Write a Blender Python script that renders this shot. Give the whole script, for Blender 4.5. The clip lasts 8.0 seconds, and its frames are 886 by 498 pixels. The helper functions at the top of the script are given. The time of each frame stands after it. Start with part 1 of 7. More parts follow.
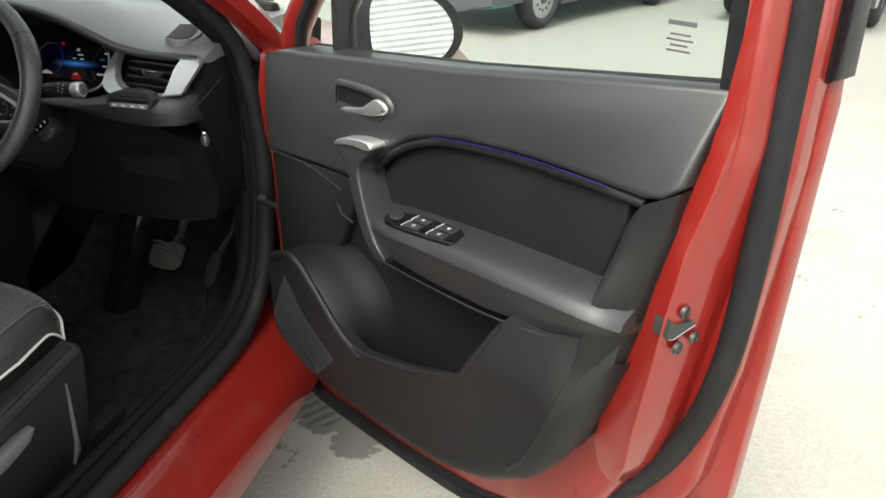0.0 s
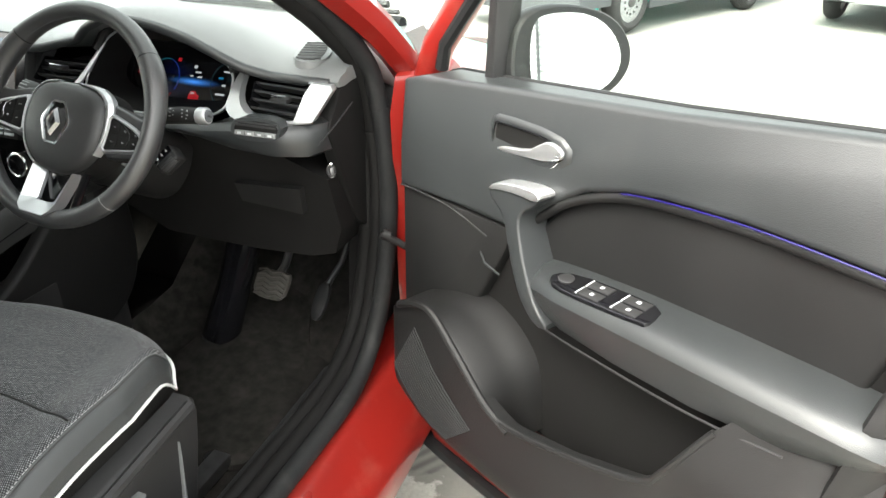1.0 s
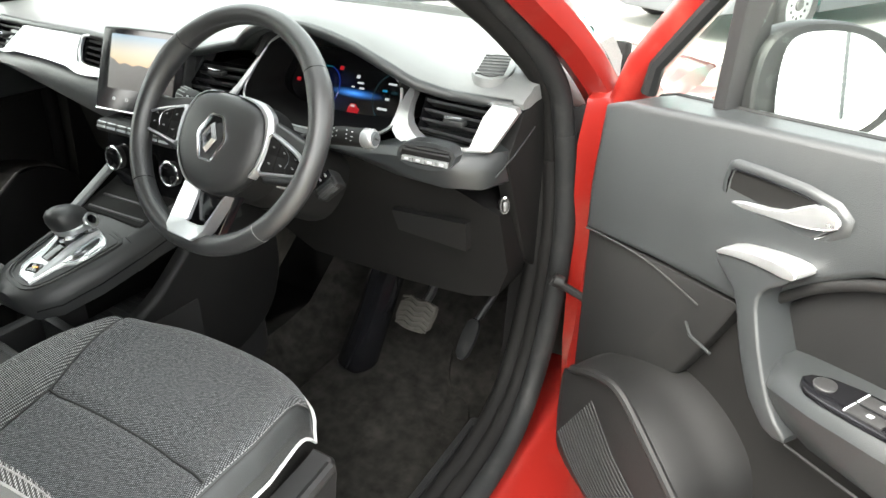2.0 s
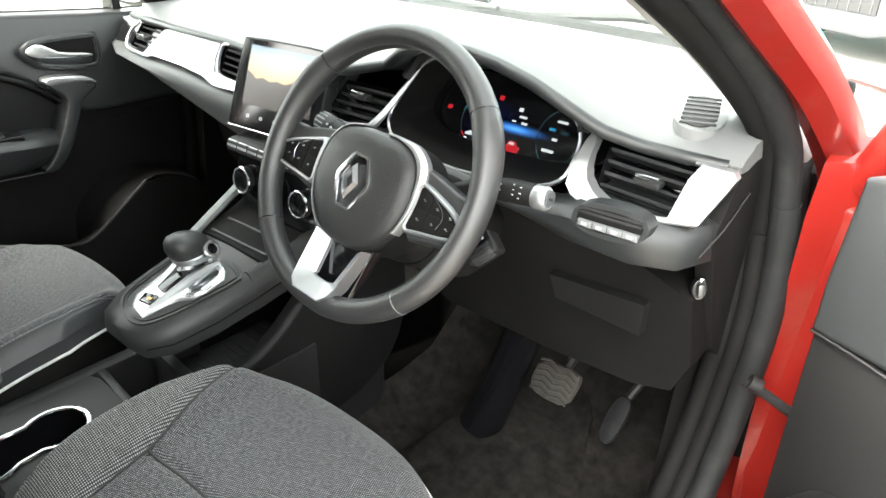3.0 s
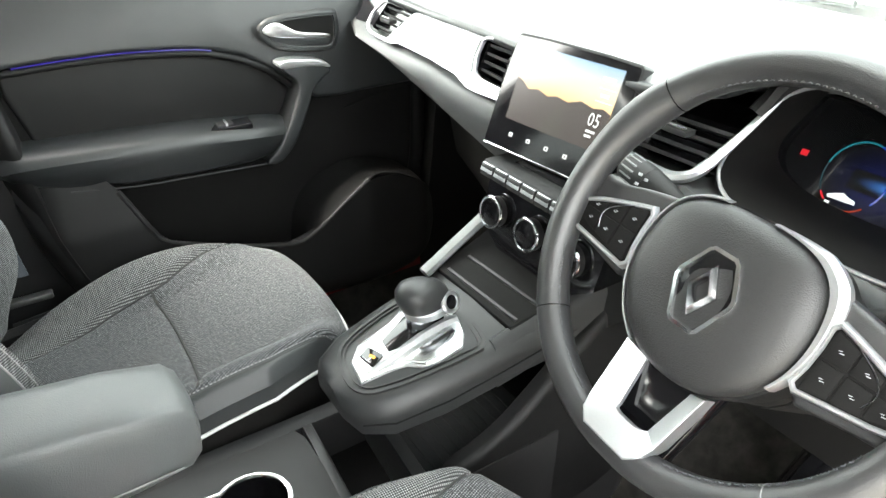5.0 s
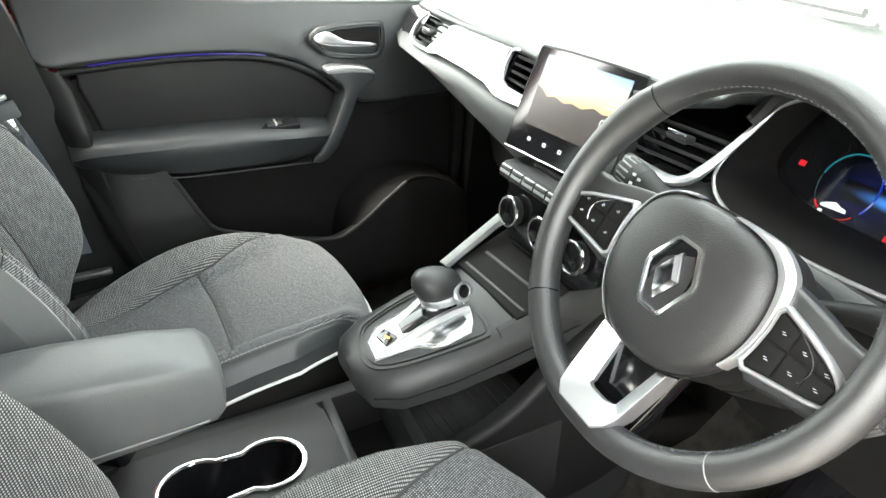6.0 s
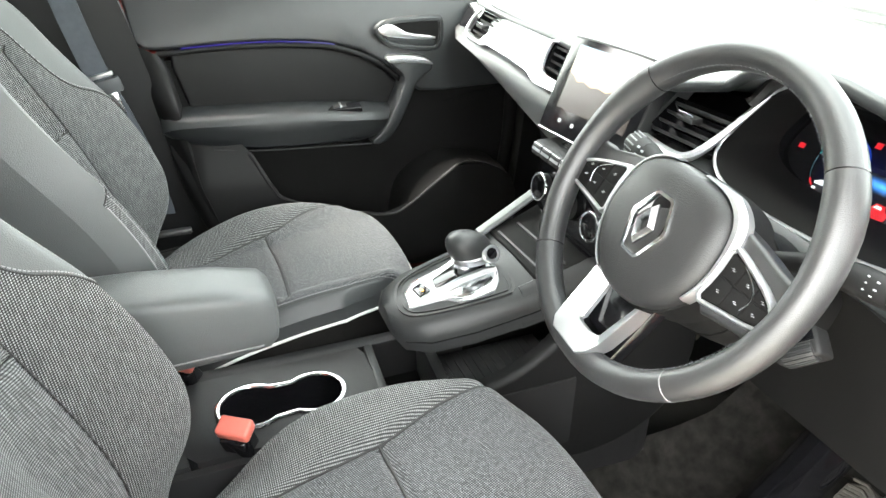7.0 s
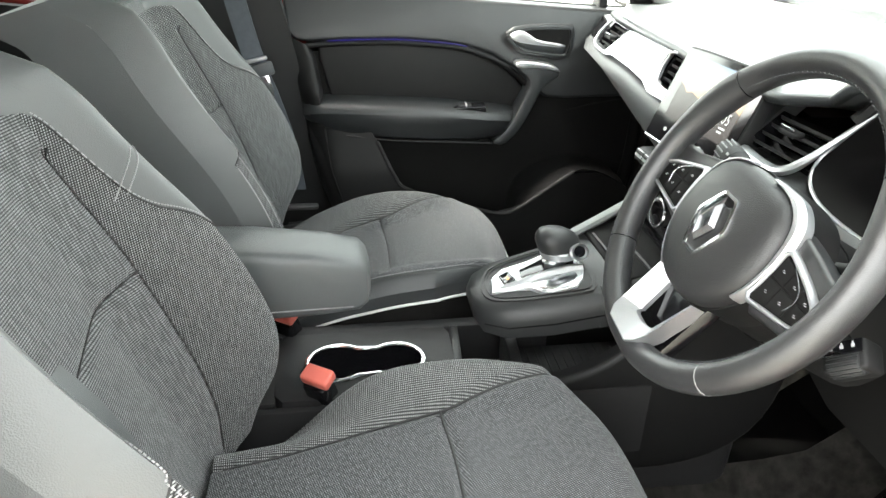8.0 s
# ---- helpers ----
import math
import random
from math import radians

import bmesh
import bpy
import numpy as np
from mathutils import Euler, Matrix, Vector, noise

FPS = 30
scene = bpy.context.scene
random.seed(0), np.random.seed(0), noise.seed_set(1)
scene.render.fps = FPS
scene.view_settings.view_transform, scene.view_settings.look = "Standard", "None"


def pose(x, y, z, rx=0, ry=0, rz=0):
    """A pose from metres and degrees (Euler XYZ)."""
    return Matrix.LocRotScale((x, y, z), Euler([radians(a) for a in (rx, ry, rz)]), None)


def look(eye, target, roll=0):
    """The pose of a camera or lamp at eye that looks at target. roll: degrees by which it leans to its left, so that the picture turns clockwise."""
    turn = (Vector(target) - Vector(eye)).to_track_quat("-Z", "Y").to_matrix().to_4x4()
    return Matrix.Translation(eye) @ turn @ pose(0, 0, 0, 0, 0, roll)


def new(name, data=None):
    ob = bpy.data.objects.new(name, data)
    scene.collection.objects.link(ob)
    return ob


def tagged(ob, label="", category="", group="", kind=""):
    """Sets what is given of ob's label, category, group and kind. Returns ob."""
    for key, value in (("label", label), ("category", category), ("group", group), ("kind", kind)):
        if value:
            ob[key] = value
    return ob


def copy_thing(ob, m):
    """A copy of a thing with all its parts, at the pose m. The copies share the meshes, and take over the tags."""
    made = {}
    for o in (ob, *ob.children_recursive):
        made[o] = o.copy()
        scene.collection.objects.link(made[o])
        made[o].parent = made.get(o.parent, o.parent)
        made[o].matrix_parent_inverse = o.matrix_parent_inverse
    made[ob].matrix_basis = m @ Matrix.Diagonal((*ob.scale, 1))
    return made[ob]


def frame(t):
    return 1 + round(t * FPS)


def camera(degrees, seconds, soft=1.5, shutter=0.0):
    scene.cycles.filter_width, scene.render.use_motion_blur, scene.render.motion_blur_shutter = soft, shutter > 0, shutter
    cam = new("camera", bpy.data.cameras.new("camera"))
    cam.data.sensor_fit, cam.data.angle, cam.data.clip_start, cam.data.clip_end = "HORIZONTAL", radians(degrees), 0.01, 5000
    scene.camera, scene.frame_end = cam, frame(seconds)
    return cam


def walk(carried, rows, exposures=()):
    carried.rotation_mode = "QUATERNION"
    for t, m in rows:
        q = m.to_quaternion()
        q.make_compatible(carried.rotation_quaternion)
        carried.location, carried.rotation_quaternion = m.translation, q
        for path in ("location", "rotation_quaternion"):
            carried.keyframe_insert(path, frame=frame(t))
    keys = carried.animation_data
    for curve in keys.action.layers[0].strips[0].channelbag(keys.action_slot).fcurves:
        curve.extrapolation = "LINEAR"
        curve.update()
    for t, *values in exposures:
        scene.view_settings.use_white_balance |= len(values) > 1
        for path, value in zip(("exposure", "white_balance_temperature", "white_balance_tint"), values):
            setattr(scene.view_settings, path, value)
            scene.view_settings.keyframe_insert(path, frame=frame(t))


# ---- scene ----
cam = camera(65.2, 8.0)
PATH = [
    (0, (1.511, -0.932, 1.334), (1.065, 0.787, 0.416), 1.3),
    (0.5, (1.429, -0.855, 1.338), (0.911, 0.838, 0.408), 1.4),
    (1, (1.301, -0.801, 1.34), (0.699, 0.867, 0.415), 1.2),
    (1.5, (1.204, -0.747, 1.337), (0.491, 0.865, 0.39), 1.4),
    (1.7, (1.169, -0.712, 1.333), (0.385, 0.868, 0.39), 1.0),
    (2.8, (0.993, -0.551, 1.317), (-0.122, 0.82, 0.382), 1.1),
    (3, (0.94, -0.528, 1.318), (-0.204, 0.82, 0.384), 1.2),
    (3.5, (0.779, -0.486, 1.322), (-0.425, 0.784, 0.353), 0.6),
    (4, (0.681, -0.48, 1.315), (-0.597, 0.688, 0.312), 0.5),
    (4.5, (0.636, -0.461, 1.303), (-0.709, 0.625, 0.298), 0.7),
    (5, (0.615, -0.426, 1.301), (-0.823, 0.52, 0.282), 0.4),
    (5.2, (0.617, -0.409, 1.296), (-0.871, 0.475, 0.293), 0.3),
    (6.3, (0.763, -0.428, 1.31), (-0.801, 0.357, 0.342), 0.2),
    (6.5, (0.798, -0.435, 1.311), (-0.791, 0.288, 0.335), -0.8),
    (7, (0.855, -0.425, 1.31), (-0.775, 0.215, 0.344), 0.5),
    (7.5, (0.916, -0.382, 1.302), (-0.775, 0.086, 0.342), 1.5),
    (8, (0.944, -0.368, 1.295), (-0.808, -0.109, 0.367), 1.3),
]
EXPOSURE = [(0, 1.78, 6850, 6), (0.5, 2.56, 6850, 6), (1.0, 3.08, 6850, 6), (1.5, 3.34, 6850, 6), (3.0, 3.93, 6850, 6), (3.5, 3.72, 6850, 6), (4.0, 3.05, 6850, 6), (4.5, 4.12, 6850, 6), (5.0, 4.53, 6850, 6), (6.5, 4.57, 6850, 6), (7.5, 4.86, 6850, 6), (8.0, 4.17, 6850, 6)]
walk(cam, [(t, look(eye, target, roll)) for t, eye, target, roll in PATH], EXPOSURE)

# ---- world, sun, exposure ----
world = bpy.data.worlds.new("overcast_sky")
scene.world = world
world.use_nodes = True
wn, wl = world.node_tree.nodes, world.node_tree.links
wn.clear()
sky = wn.new("ShaderNodeTexSky")
sky.sky_type, sky.sun_disc = "NISHITA", False
sky.sun_elevation, sky.sun_rotation = radians(52), radians(200)
sky.air_density, sky.dust_density = 1.0, 4.0
pale = wn.new("ShaderNodeHueSaturation")
pale.inputs["Saturation"].default_value = 0.18
back = wn.new("ShaderNodeBackground")
back.inputs["Strength"].default_value = 0.15
wout = wn.new("ShaderNodeOutputWorld")
wl.new(sky.outputs[0], pale.inputs["Color"])
wl.new(pale.outputs[0], back.inputs["Color"])
wl.new(back.outputs[0], wout.inputs["Surface"])
sun = new("sun", bpy.data.lights.new("sun", "SUN"))
sun.data.energy, sun.data.angle, sun.data.color = 0.6, radians(25), (1.0, 0.97, 0.93)
sun.matrix_world = look((0, 0, 0), (0.30, 0.75, -1.05))


# ---- materials ----
def mat(name, color, rough=0.5, metal=0.0, grain=0.0, scale=200.0, vary=0.0, vscale=6.0, coat=0.0, spec=0.5, kind="noise", dirt=None, dirt_scale=14.0, dirt_amount=0.0):
    m = bpy.data.materials.new(name)
    m.use_nodes = True
    nt = m.node_tree
    b = nt.nodes["Principled BSDF"]
    b.inputs["Roughness"].default_value, b.inputs["Metallic"].default_value = rough, metal
    b.inputs["Coat Weight"].default_value, b.inputs["Coat Roughness"].default_value = coat, 0.04
    b.inputs["Specular IOR Level"].default_value = spec
    c = (*color, 1)
    co = nt.nodes.new("ShaderNodeTexCoord").outputs["Object"]
    b.inputs["Base Color"].default_value = c
    last = None
    if vary:
        n = nt.nodes.new("ShaderNodeTexNoise")
        n.inputs["Scale"].default_value, n.inputs["Detail"].default_value = vscale, 6
        nt.links.new(co, n.inputs["Vector"])
        r = nt.nodes.new("ShaderNodeMapRange")
        r.inputs["From Min"].default_value, r.inputs["From Max"].default_value = 0.3, 0.7
        r.inputs["To Min"].default_value, r.inputs["To Max"].default_value = 1 - vary, 1 + vary
        nt.links.new(n.outputs["Fac"], r.inputs["Value"])
        x = nt.nodes.new("ShaderNodeMix")
        x.data_type, x.blend_type = "RGBA", "MULTIPLY"
        x.inputs["Factor"].default_value = 1
        x.inputs["A"].default_value = c
        nt.links.new(r.outputs[0], x.inputs["B"])
        last = x.outputs["Result"]
        rr = nt.nodes.new("ShaderNodeMapRange")
        rr.inputs["To Min"].default_value, rr.inputs["To Max"].default_value = max(rough - 0.08, 0.02), min(rough + 0.08, 1)
        nt.links.new(n.outputs["Fac"], rr.inputs["Value"])
        nt.links.new(rr.outputs[0], b.inputs["Roughness"])
    if dirt:
        n = nt.nodes.new("ShaderNodeTexNoise")
        n.inputs["Scale"].default_value, n.inputs["Detail"].default_value, n.inputs["Roughness"].default_value = dirt_scale, 8, 0.65
        nt.links.new(co, n.inputs["Vector"])
        r = nt.nodes.new("ShaderNodeMapRange")
        r.inputs["From Min"].default_value, r.inputs["From Max"].default_value = 0.52, 0.68
        r.inputs["To Max"].default_value = dirt_amount
        nt.links.new(n.outputs["Fac"], r.inputs["Value"])
        x = nt.nodes.new("ShaderNodeMix")
        x.data_type = "RGBA"
        x.inputs["A"].default_value, x.inputs["B"].default_value = c, (*dirt, 1)
        if last:
            nt.links.new(last, x.inputs["A"])
        nt.links.new(r.outputs[0], x.inputs["Factor"])
        last = x.outputs["Result"]
    if last:
        nt.links.new(last, b.inputs["Base Color"])
    if grain:
        if kind == "leather":
            g = nt.nodes.new("ShaderNodeTexVoronoi")
            g.feature = "SMOOTH_F1"
            out = "Distance"
        else:
            g = nt.nodes.new("ShaderNodeTexNoise")
            g.inputs["Detail"].default_value = 4
            out = "Fac"
        g.inputs["Scale"].default_value = scale
        nt.links.new(co, g.inputs["Vector"])
        bp = nt.nodes.new("ShaderNodeBump")
        bp.inputs["Strength"].default_value, bp.inputs["Distance"].default_value = grain, 0.002
        nt.links.new(g.outputs[out], bp.inputs["Height"])
        nt.links.new(bp.outputs[0], b.inputs["Normal"])
    return m


def glow(name, color, strength):
    m = bpy.data.materials.new(name)
    m.use_nodes = True
    b = m.node_tree.nodes["Principled BSDF"]
    b.inputs["Base Color"].default_value = (*[c * 0.05 for c in color], 1)
    b.inputs["Emission Color"].default_value, b.inputs["Emission Strength"].default_value = (*color, 1), strength
    b.inputs["Roughness"].default_value = 0.25
    return m


def weave(name, dark, light, pitch, melange=0.5, cross=1.0, slub=0.15):
    """Woven seat cloth: fine ribs crossed by a slubby thread."""
    m = bpy.data.materials.new(name)
    m.use_nodes = True
    nt = m.node_tree
    b = nt.nodes["Principled BSDF"]
    b.inputs["Roughness"].default_value, b.inputs["Specular IOR Level"].default_value = 0.9, 0.2
    b.inputs["Sheen Weight"].default_value = 0.15
    co = nt.nodes.new("ShaderNodeTexCoord").outputs["UV"]
    facs = []
    for angle in (0, 90):
        mp = nt.nodes.new("ShaderNodeMapping")
        mp.inputs["Rotation"].default_value = (0, 0, radians(angle))
        nt.links.new(co, mp.inputs["Vector"])
        w = nt.nodes.new("ShaderNodeTexWave")
        w.inputs["Scale"].default_value, w.inputs["Distortion"].default_value = 1.0 / pitch / 3.18, 0.12
        w.inputs["Detail"].default_value, w.inputs["Detail Scale"].default_value = 2, 1.5
        nt.links.new(mp.outputs[0], w.inputs["Vector"])
        facs.append(w.outputs["Fac"])
    soft_ = nt.nodes.new("ShaderNodeMath")
    soft_.operation = "MULTIPLY_ADD"
    soft_.inputs[1].default_value, soft_.inputs[2].default_value = cross, 1 - cross
    nt.links.new(facs[1], soft_.inputs[0])
    mul = nt.nodes.new("ShaderNodeMath")
    mul.operation = "MULTIPLY"
    nt.links.new(facs[0], mul.inputs[0])
    nt.links.new(soft_.outputs[0], mul.inputs[1])
    n = nt.nodes.new("ShaderNodeTexNoise")
    n.inputs["Scale"].default_value, n.inputs["Detail"].default_value = 320, 4
    mp = nt.nodes.new("ShaderNodeMapping")
    mp.inputs["Scale"].default_value = (slub, 1, 1)
    nt.links.new(co, mp.inputs["Vector"])
    nt.links.new(mp.outputs[0], n.inputs["Vector"])
    r = nt.nodes.new("ShaderNodeMapRange")
    r.inputs["From Min"].default_value, r.inputs["From Max"].default_value = 0.35, 0.65
    r.inputs["To Min"].default_value, r.inputs["To Max"].default_value = 1 - melange, 1.0
    nt.links.new(n.outputs["Fac"], r.inputs["Value"])
    f = nt.nodes.new("ShaderNodeMath")
    f.operation = "MULTIPLY"
    nt.links.new(mul.outputs[0], f.inputs[0])
    nt.links.new(r.outputs[0], f.inputs[1])
    x = nt.nodes.new("ShaderNodeMix")
    x.data_type = "RGBA"
    x.inputs["A"].default_value, x.inputs["B"].default_value = (*dark, 1), (*light, 1)
    nt.links.new(f.outputs[0], x.inputs["Factor"])
    nt.links.new(x.outputs["Result"], b.inputs["Base Color"])
    bp = nt.nodes.new("ShaderNodeBump")
    bp.inputs["Strength"].default_value, bp.inputs["Distance"].default_value = 0.5, 0.001
    nt.links.new(f.outputs[0], bp.inputs["Height"])
    nt.links.new(bp.outputs[0], b.inputs["Normal"])
    return m


PLASTIC = mat("black_grained_plastic", (0.019, 0.019, 0.0195), 0.52, grain=0.12, scale=1100, vary=0.15, kind="leather", spec=0.35)
LOWER = mat("hard_black_plastic", (0.0090, 0.0090, 0.0092), 0.55, grain=0.12, scale=1100, vary=0.18, kind="leather", spec=0.28, dirt=(0.02, 0.019, 0.018), dirt_scale=5, dirt_amount=0.3)
# black plastic, also darkened to carry the shade in footwell, glove box and recesses
DEEP = mat("black_and_shaded_plastic", (0.0085, 0.0083, 0.0082), 0.70, grain=0.12, scale=1100, vary=0.2, kind="leather", spec=0.1)
DASHSOFT = mat("dash_soft_touch", (0.050, 0.052, 0.053), 0.45, grain=0.15, scale=1100, vary=0.1, kind="leather", spec=0.4)
CONSOLE = mat("console_soft_touch", (0.027, 0.028, 0.0285), 0.42, grain=0.15, scale=1100, vary=0.1, kind="leather", spec=0.4)
SOFT = mat("dark_soft_touch", (0.0190, 0.0210, 0.0220), 0.40, grain=0.14, scale=1000, vary=0.12, kind="leather", spec=0.55, dirt=(0.034, 0.035, 0.035), dirt_scale=7, dirt_amount=0.25)
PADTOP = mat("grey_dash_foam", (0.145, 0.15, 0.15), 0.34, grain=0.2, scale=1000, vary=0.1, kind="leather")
LEATHER = mat("black_wheel_leather", (0.022, 0.022, 0.023), 0.41, grain=0.15, scale=1100, vary=0.1, kind="leather", spec=0.85)
VINYL = mat("grey_seat_vinyl", (0.105, 0.11, 0.11), 0.40, grain=0.2, scale=900, vary=0.08, kind="leather")
HUBSKIN = mat("airbag_cover_skin", (0.021, 0.021, 0.0215), 0.44, grain=0.22, scale=900, vary=0.1, kind="leather", spec=0.5)
EDGEVINYL = mat("dark_edge_vinyl", (0.040, 0.043, 0.044), 0.42, grain=0.2, scale=900, vary=0.1, kind="leather")
GLOSS = mat("piano_black", (0.006, 0.006, 0.007), 0.08, vary=0.1)
CHROME = mat("satin_chrome", (0.78, 0.79, 0.80), 0.16, 1.0, vary=0.04, vscale=30)
BRIGHT = mat("polished_lever_chrome", (0.80, 0.81, 0.82), 0.30, 0.9, vary=0.04, vscale=30)
SATIN = mat("satin_dark_chrome", (0.42, 0.43, 0.44), 0.22, 1.0, vary=0.05, vscale=30)
SILVER = mat("brushed_silver", (0.50, 0.51, 0.52), 0.38, 0.85, grain=0.08, scale=500, vary=0.05)
RED = mat("flame_red_paint", (0.185, 0.0105, 0.0080), 0.30, 0.0, spec=0.35, coat=0.8, vary=0.05, vscale=3, dirt=(0.30, 0.12, 0.09), dirt_scale=9, dirt_amount=0.16)
RUBBER = mat("door_seal_rubber", (0.011, 0.0115, 0.012), 0.65, spec=0.22, grain=0.15, scale=400, vary=0.2, dirt=(0.045, 0.045, 0.043), dirt_scale=20, dirt_amount=0.3)
CARPET = mat("grey_floor_carpet", (0.023, 0.022, 0.020), 0.95, grain=0.9, scale=900, vary=0.4, vscale=40, spec=0.08, dirt=(0.075, 0.069, 0.062), dirt_scale=12, dirt_amount=0.3)
PIPING = mat("white_piping", (0.72, 0.72, 0.70), 0.5, vary=0.06, vscale=60)
STITCH = mat("grey_stitching", (0.27, 0.27, 0.27), 0.7, vary=0.1, vscale=80)
GROUND = mat("dusty_concrete", (0.345, 0.335, 0.295), 0.9, grain=0.35, scale=160, vary=0.12, vscale=90, dirt=(0.21, 0.20, 0.175), dirt_scale=2.3, dirt_amount=0.40)
# damp stains and a tyre print by the sill, and a scatter of small pits
gt = GROUND.node_tree
gb = gt.nodes["Principled BSDF"]
gco = gt.nodes.new("ShaderNodeTexCoord").outputs["Object"]


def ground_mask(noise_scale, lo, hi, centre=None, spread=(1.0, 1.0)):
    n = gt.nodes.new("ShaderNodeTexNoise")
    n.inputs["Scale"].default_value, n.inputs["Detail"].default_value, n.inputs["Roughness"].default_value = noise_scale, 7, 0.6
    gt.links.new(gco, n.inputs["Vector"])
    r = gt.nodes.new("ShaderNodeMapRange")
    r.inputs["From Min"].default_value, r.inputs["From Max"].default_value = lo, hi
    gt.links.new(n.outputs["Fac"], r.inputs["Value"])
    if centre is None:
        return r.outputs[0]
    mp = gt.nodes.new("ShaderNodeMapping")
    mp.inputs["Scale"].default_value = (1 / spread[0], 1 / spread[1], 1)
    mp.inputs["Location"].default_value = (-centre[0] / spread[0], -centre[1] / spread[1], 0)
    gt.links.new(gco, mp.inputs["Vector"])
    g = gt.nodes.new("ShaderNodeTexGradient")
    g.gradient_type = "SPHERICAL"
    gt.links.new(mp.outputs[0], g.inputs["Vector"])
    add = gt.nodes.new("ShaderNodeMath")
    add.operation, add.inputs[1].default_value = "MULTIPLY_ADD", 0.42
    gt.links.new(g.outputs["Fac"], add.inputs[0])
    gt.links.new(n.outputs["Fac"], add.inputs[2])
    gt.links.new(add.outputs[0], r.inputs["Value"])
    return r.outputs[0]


def ground_tint(fac, color, amount):
    k = gt.nodes.new("ShaderNodeMath")
    k.operation, k.inputs[1].default_value = "MULTIPLY", amount
    gt.links.new(fac, k.inputs[0])
    x = gt.nodes.new("ShaderNodeMix")
    x.data_type = "RGBA"
    x.inputs["B"].default_value = (*color, 1)
    gt.links.new(gb.inputs["Base Color"].links[0].from_socket, x.inputs["A"])
    gt.links.new(k.outputs[0], x.inputs["Factor"])
    gt.links.new(x.outputs["Result"], gb.inputs["Base Color"])


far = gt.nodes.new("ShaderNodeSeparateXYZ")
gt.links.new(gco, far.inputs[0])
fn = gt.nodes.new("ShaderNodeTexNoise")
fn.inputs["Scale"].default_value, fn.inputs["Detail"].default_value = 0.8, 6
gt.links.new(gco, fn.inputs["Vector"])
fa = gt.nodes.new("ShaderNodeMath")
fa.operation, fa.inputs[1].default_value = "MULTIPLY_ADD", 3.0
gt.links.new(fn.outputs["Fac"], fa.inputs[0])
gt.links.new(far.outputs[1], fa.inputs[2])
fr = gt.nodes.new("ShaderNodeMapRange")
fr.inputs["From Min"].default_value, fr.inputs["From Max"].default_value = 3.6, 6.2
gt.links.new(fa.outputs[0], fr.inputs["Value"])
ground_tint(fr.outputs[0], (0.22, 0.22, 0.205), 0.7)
ground_tint(ground_mask(45, 0.66, 0.72), (0.12, 0.115, 0.10), 0.55)
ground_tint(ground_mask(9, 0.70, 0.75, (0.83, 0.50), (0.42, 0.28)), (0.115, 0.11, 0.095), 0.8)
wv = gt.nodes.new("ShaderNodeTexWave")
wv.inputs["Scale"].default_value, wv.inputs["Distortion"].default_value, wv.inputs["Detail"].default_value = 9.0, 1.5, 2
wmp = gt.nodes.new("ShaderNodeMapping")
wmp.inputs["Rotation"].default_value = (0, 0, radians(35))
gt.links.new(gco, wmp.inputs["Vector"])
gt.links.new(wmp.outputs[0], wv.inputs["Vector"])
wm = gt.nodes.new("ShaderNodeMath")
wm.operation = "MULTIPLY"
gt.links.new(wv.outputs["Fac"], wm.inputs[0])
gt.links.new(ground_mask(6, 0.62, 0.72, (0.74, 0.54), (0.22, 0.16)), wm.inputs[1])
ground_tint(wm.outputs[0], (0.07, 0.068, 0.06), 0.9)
GREYPAINT = mat("grey_cladding", (0.07, 0.075, 0.08), 0.55, vary=0.1)
TEAL = mat("teal_van_paint", (0.02, 0.36, 0.30), 0.25, coat=0.8, vary=0.05)
DARKPAINT = mat("dark_car_paint", (0.02, 0.022, 0.026), 0.25, coat=1.0, vary=0.05)
TYRE = mat("tyre_rubber", (0.03, 0.03, 0.03), 0.85, grain=0.3, scale=120, vary=0.3, vscale=20)
STEEL = mat("steel_wheel", (0.45, 0.46, 0.47), 0.4, 0.7, vary=0.15, vscale=15)
METALDARK = mat("dark_metal", (0.12, 0.12, 0.12), 0.4, 0.8, vary=0.2, vscale=40)
PEDAL = mat("worn_pedal_rubber", (0.050, 0.047, 0.040), 0.75, grain=0.3, scale=300, vary=0.3, vscale=60)
BELT = mat("seat_belt_webbing", (0.075, 0.085, 0.10), 0.7, grain=0.5, scale=900, vary=0.1, vscale=80)
BUCKLE = mat("red_buckle_button", (0.72, 0.17, 0.13), 0.4, vary=0.05)
LABELW = mat("white_sticker", (0.8, 0.8, 0.78), 0.5, vary=0.03)
INK = mat("printed_marks", (0.40, 0.41, 0.42), 0.5)
YELLOW = mat("yellow_sticker", (0.75, 0.55, 0.05), 0.5, vary=0.05)
DARKINK = mat("dark_print", (0.03, 0.03, 0.03), 0.6)
CLOTH = weave("charcoal_woven_cloth", (0.018, 0.0185, 0.019), (0.47, 0.48, 0.48), 0.0027, 0.4)
CLOTHB = weave("mottled_grey_cloth", (0.020, 0.021, 0.023), (0.37, 0.38, 0.39), 0.0027, 0.75, 0.9, 0.5)
SKIRT = mat("black_seat_skirt", (0.012, 0.0115, 0.011), 0.85, grain=0.4, scale=700, vary=0.2, vscale=30, spec=0.15)
RIBBED = weave("ribbed_seat_cloth", (0.030, 0.031, 0.032), (0.35, 0.36, 0.36), 0.0030, 0.5, 0.45)
HEADLINER = mat("grey_headliner", (0.42, 0.42, 0.41), 0.95, grain=0.4, scale=900, vary=0.05)
WALLM = mat("pale_corrugated_steel", (0.62, 0.64, 0.65), 0.5, vary=0.1, vscale=1.5)
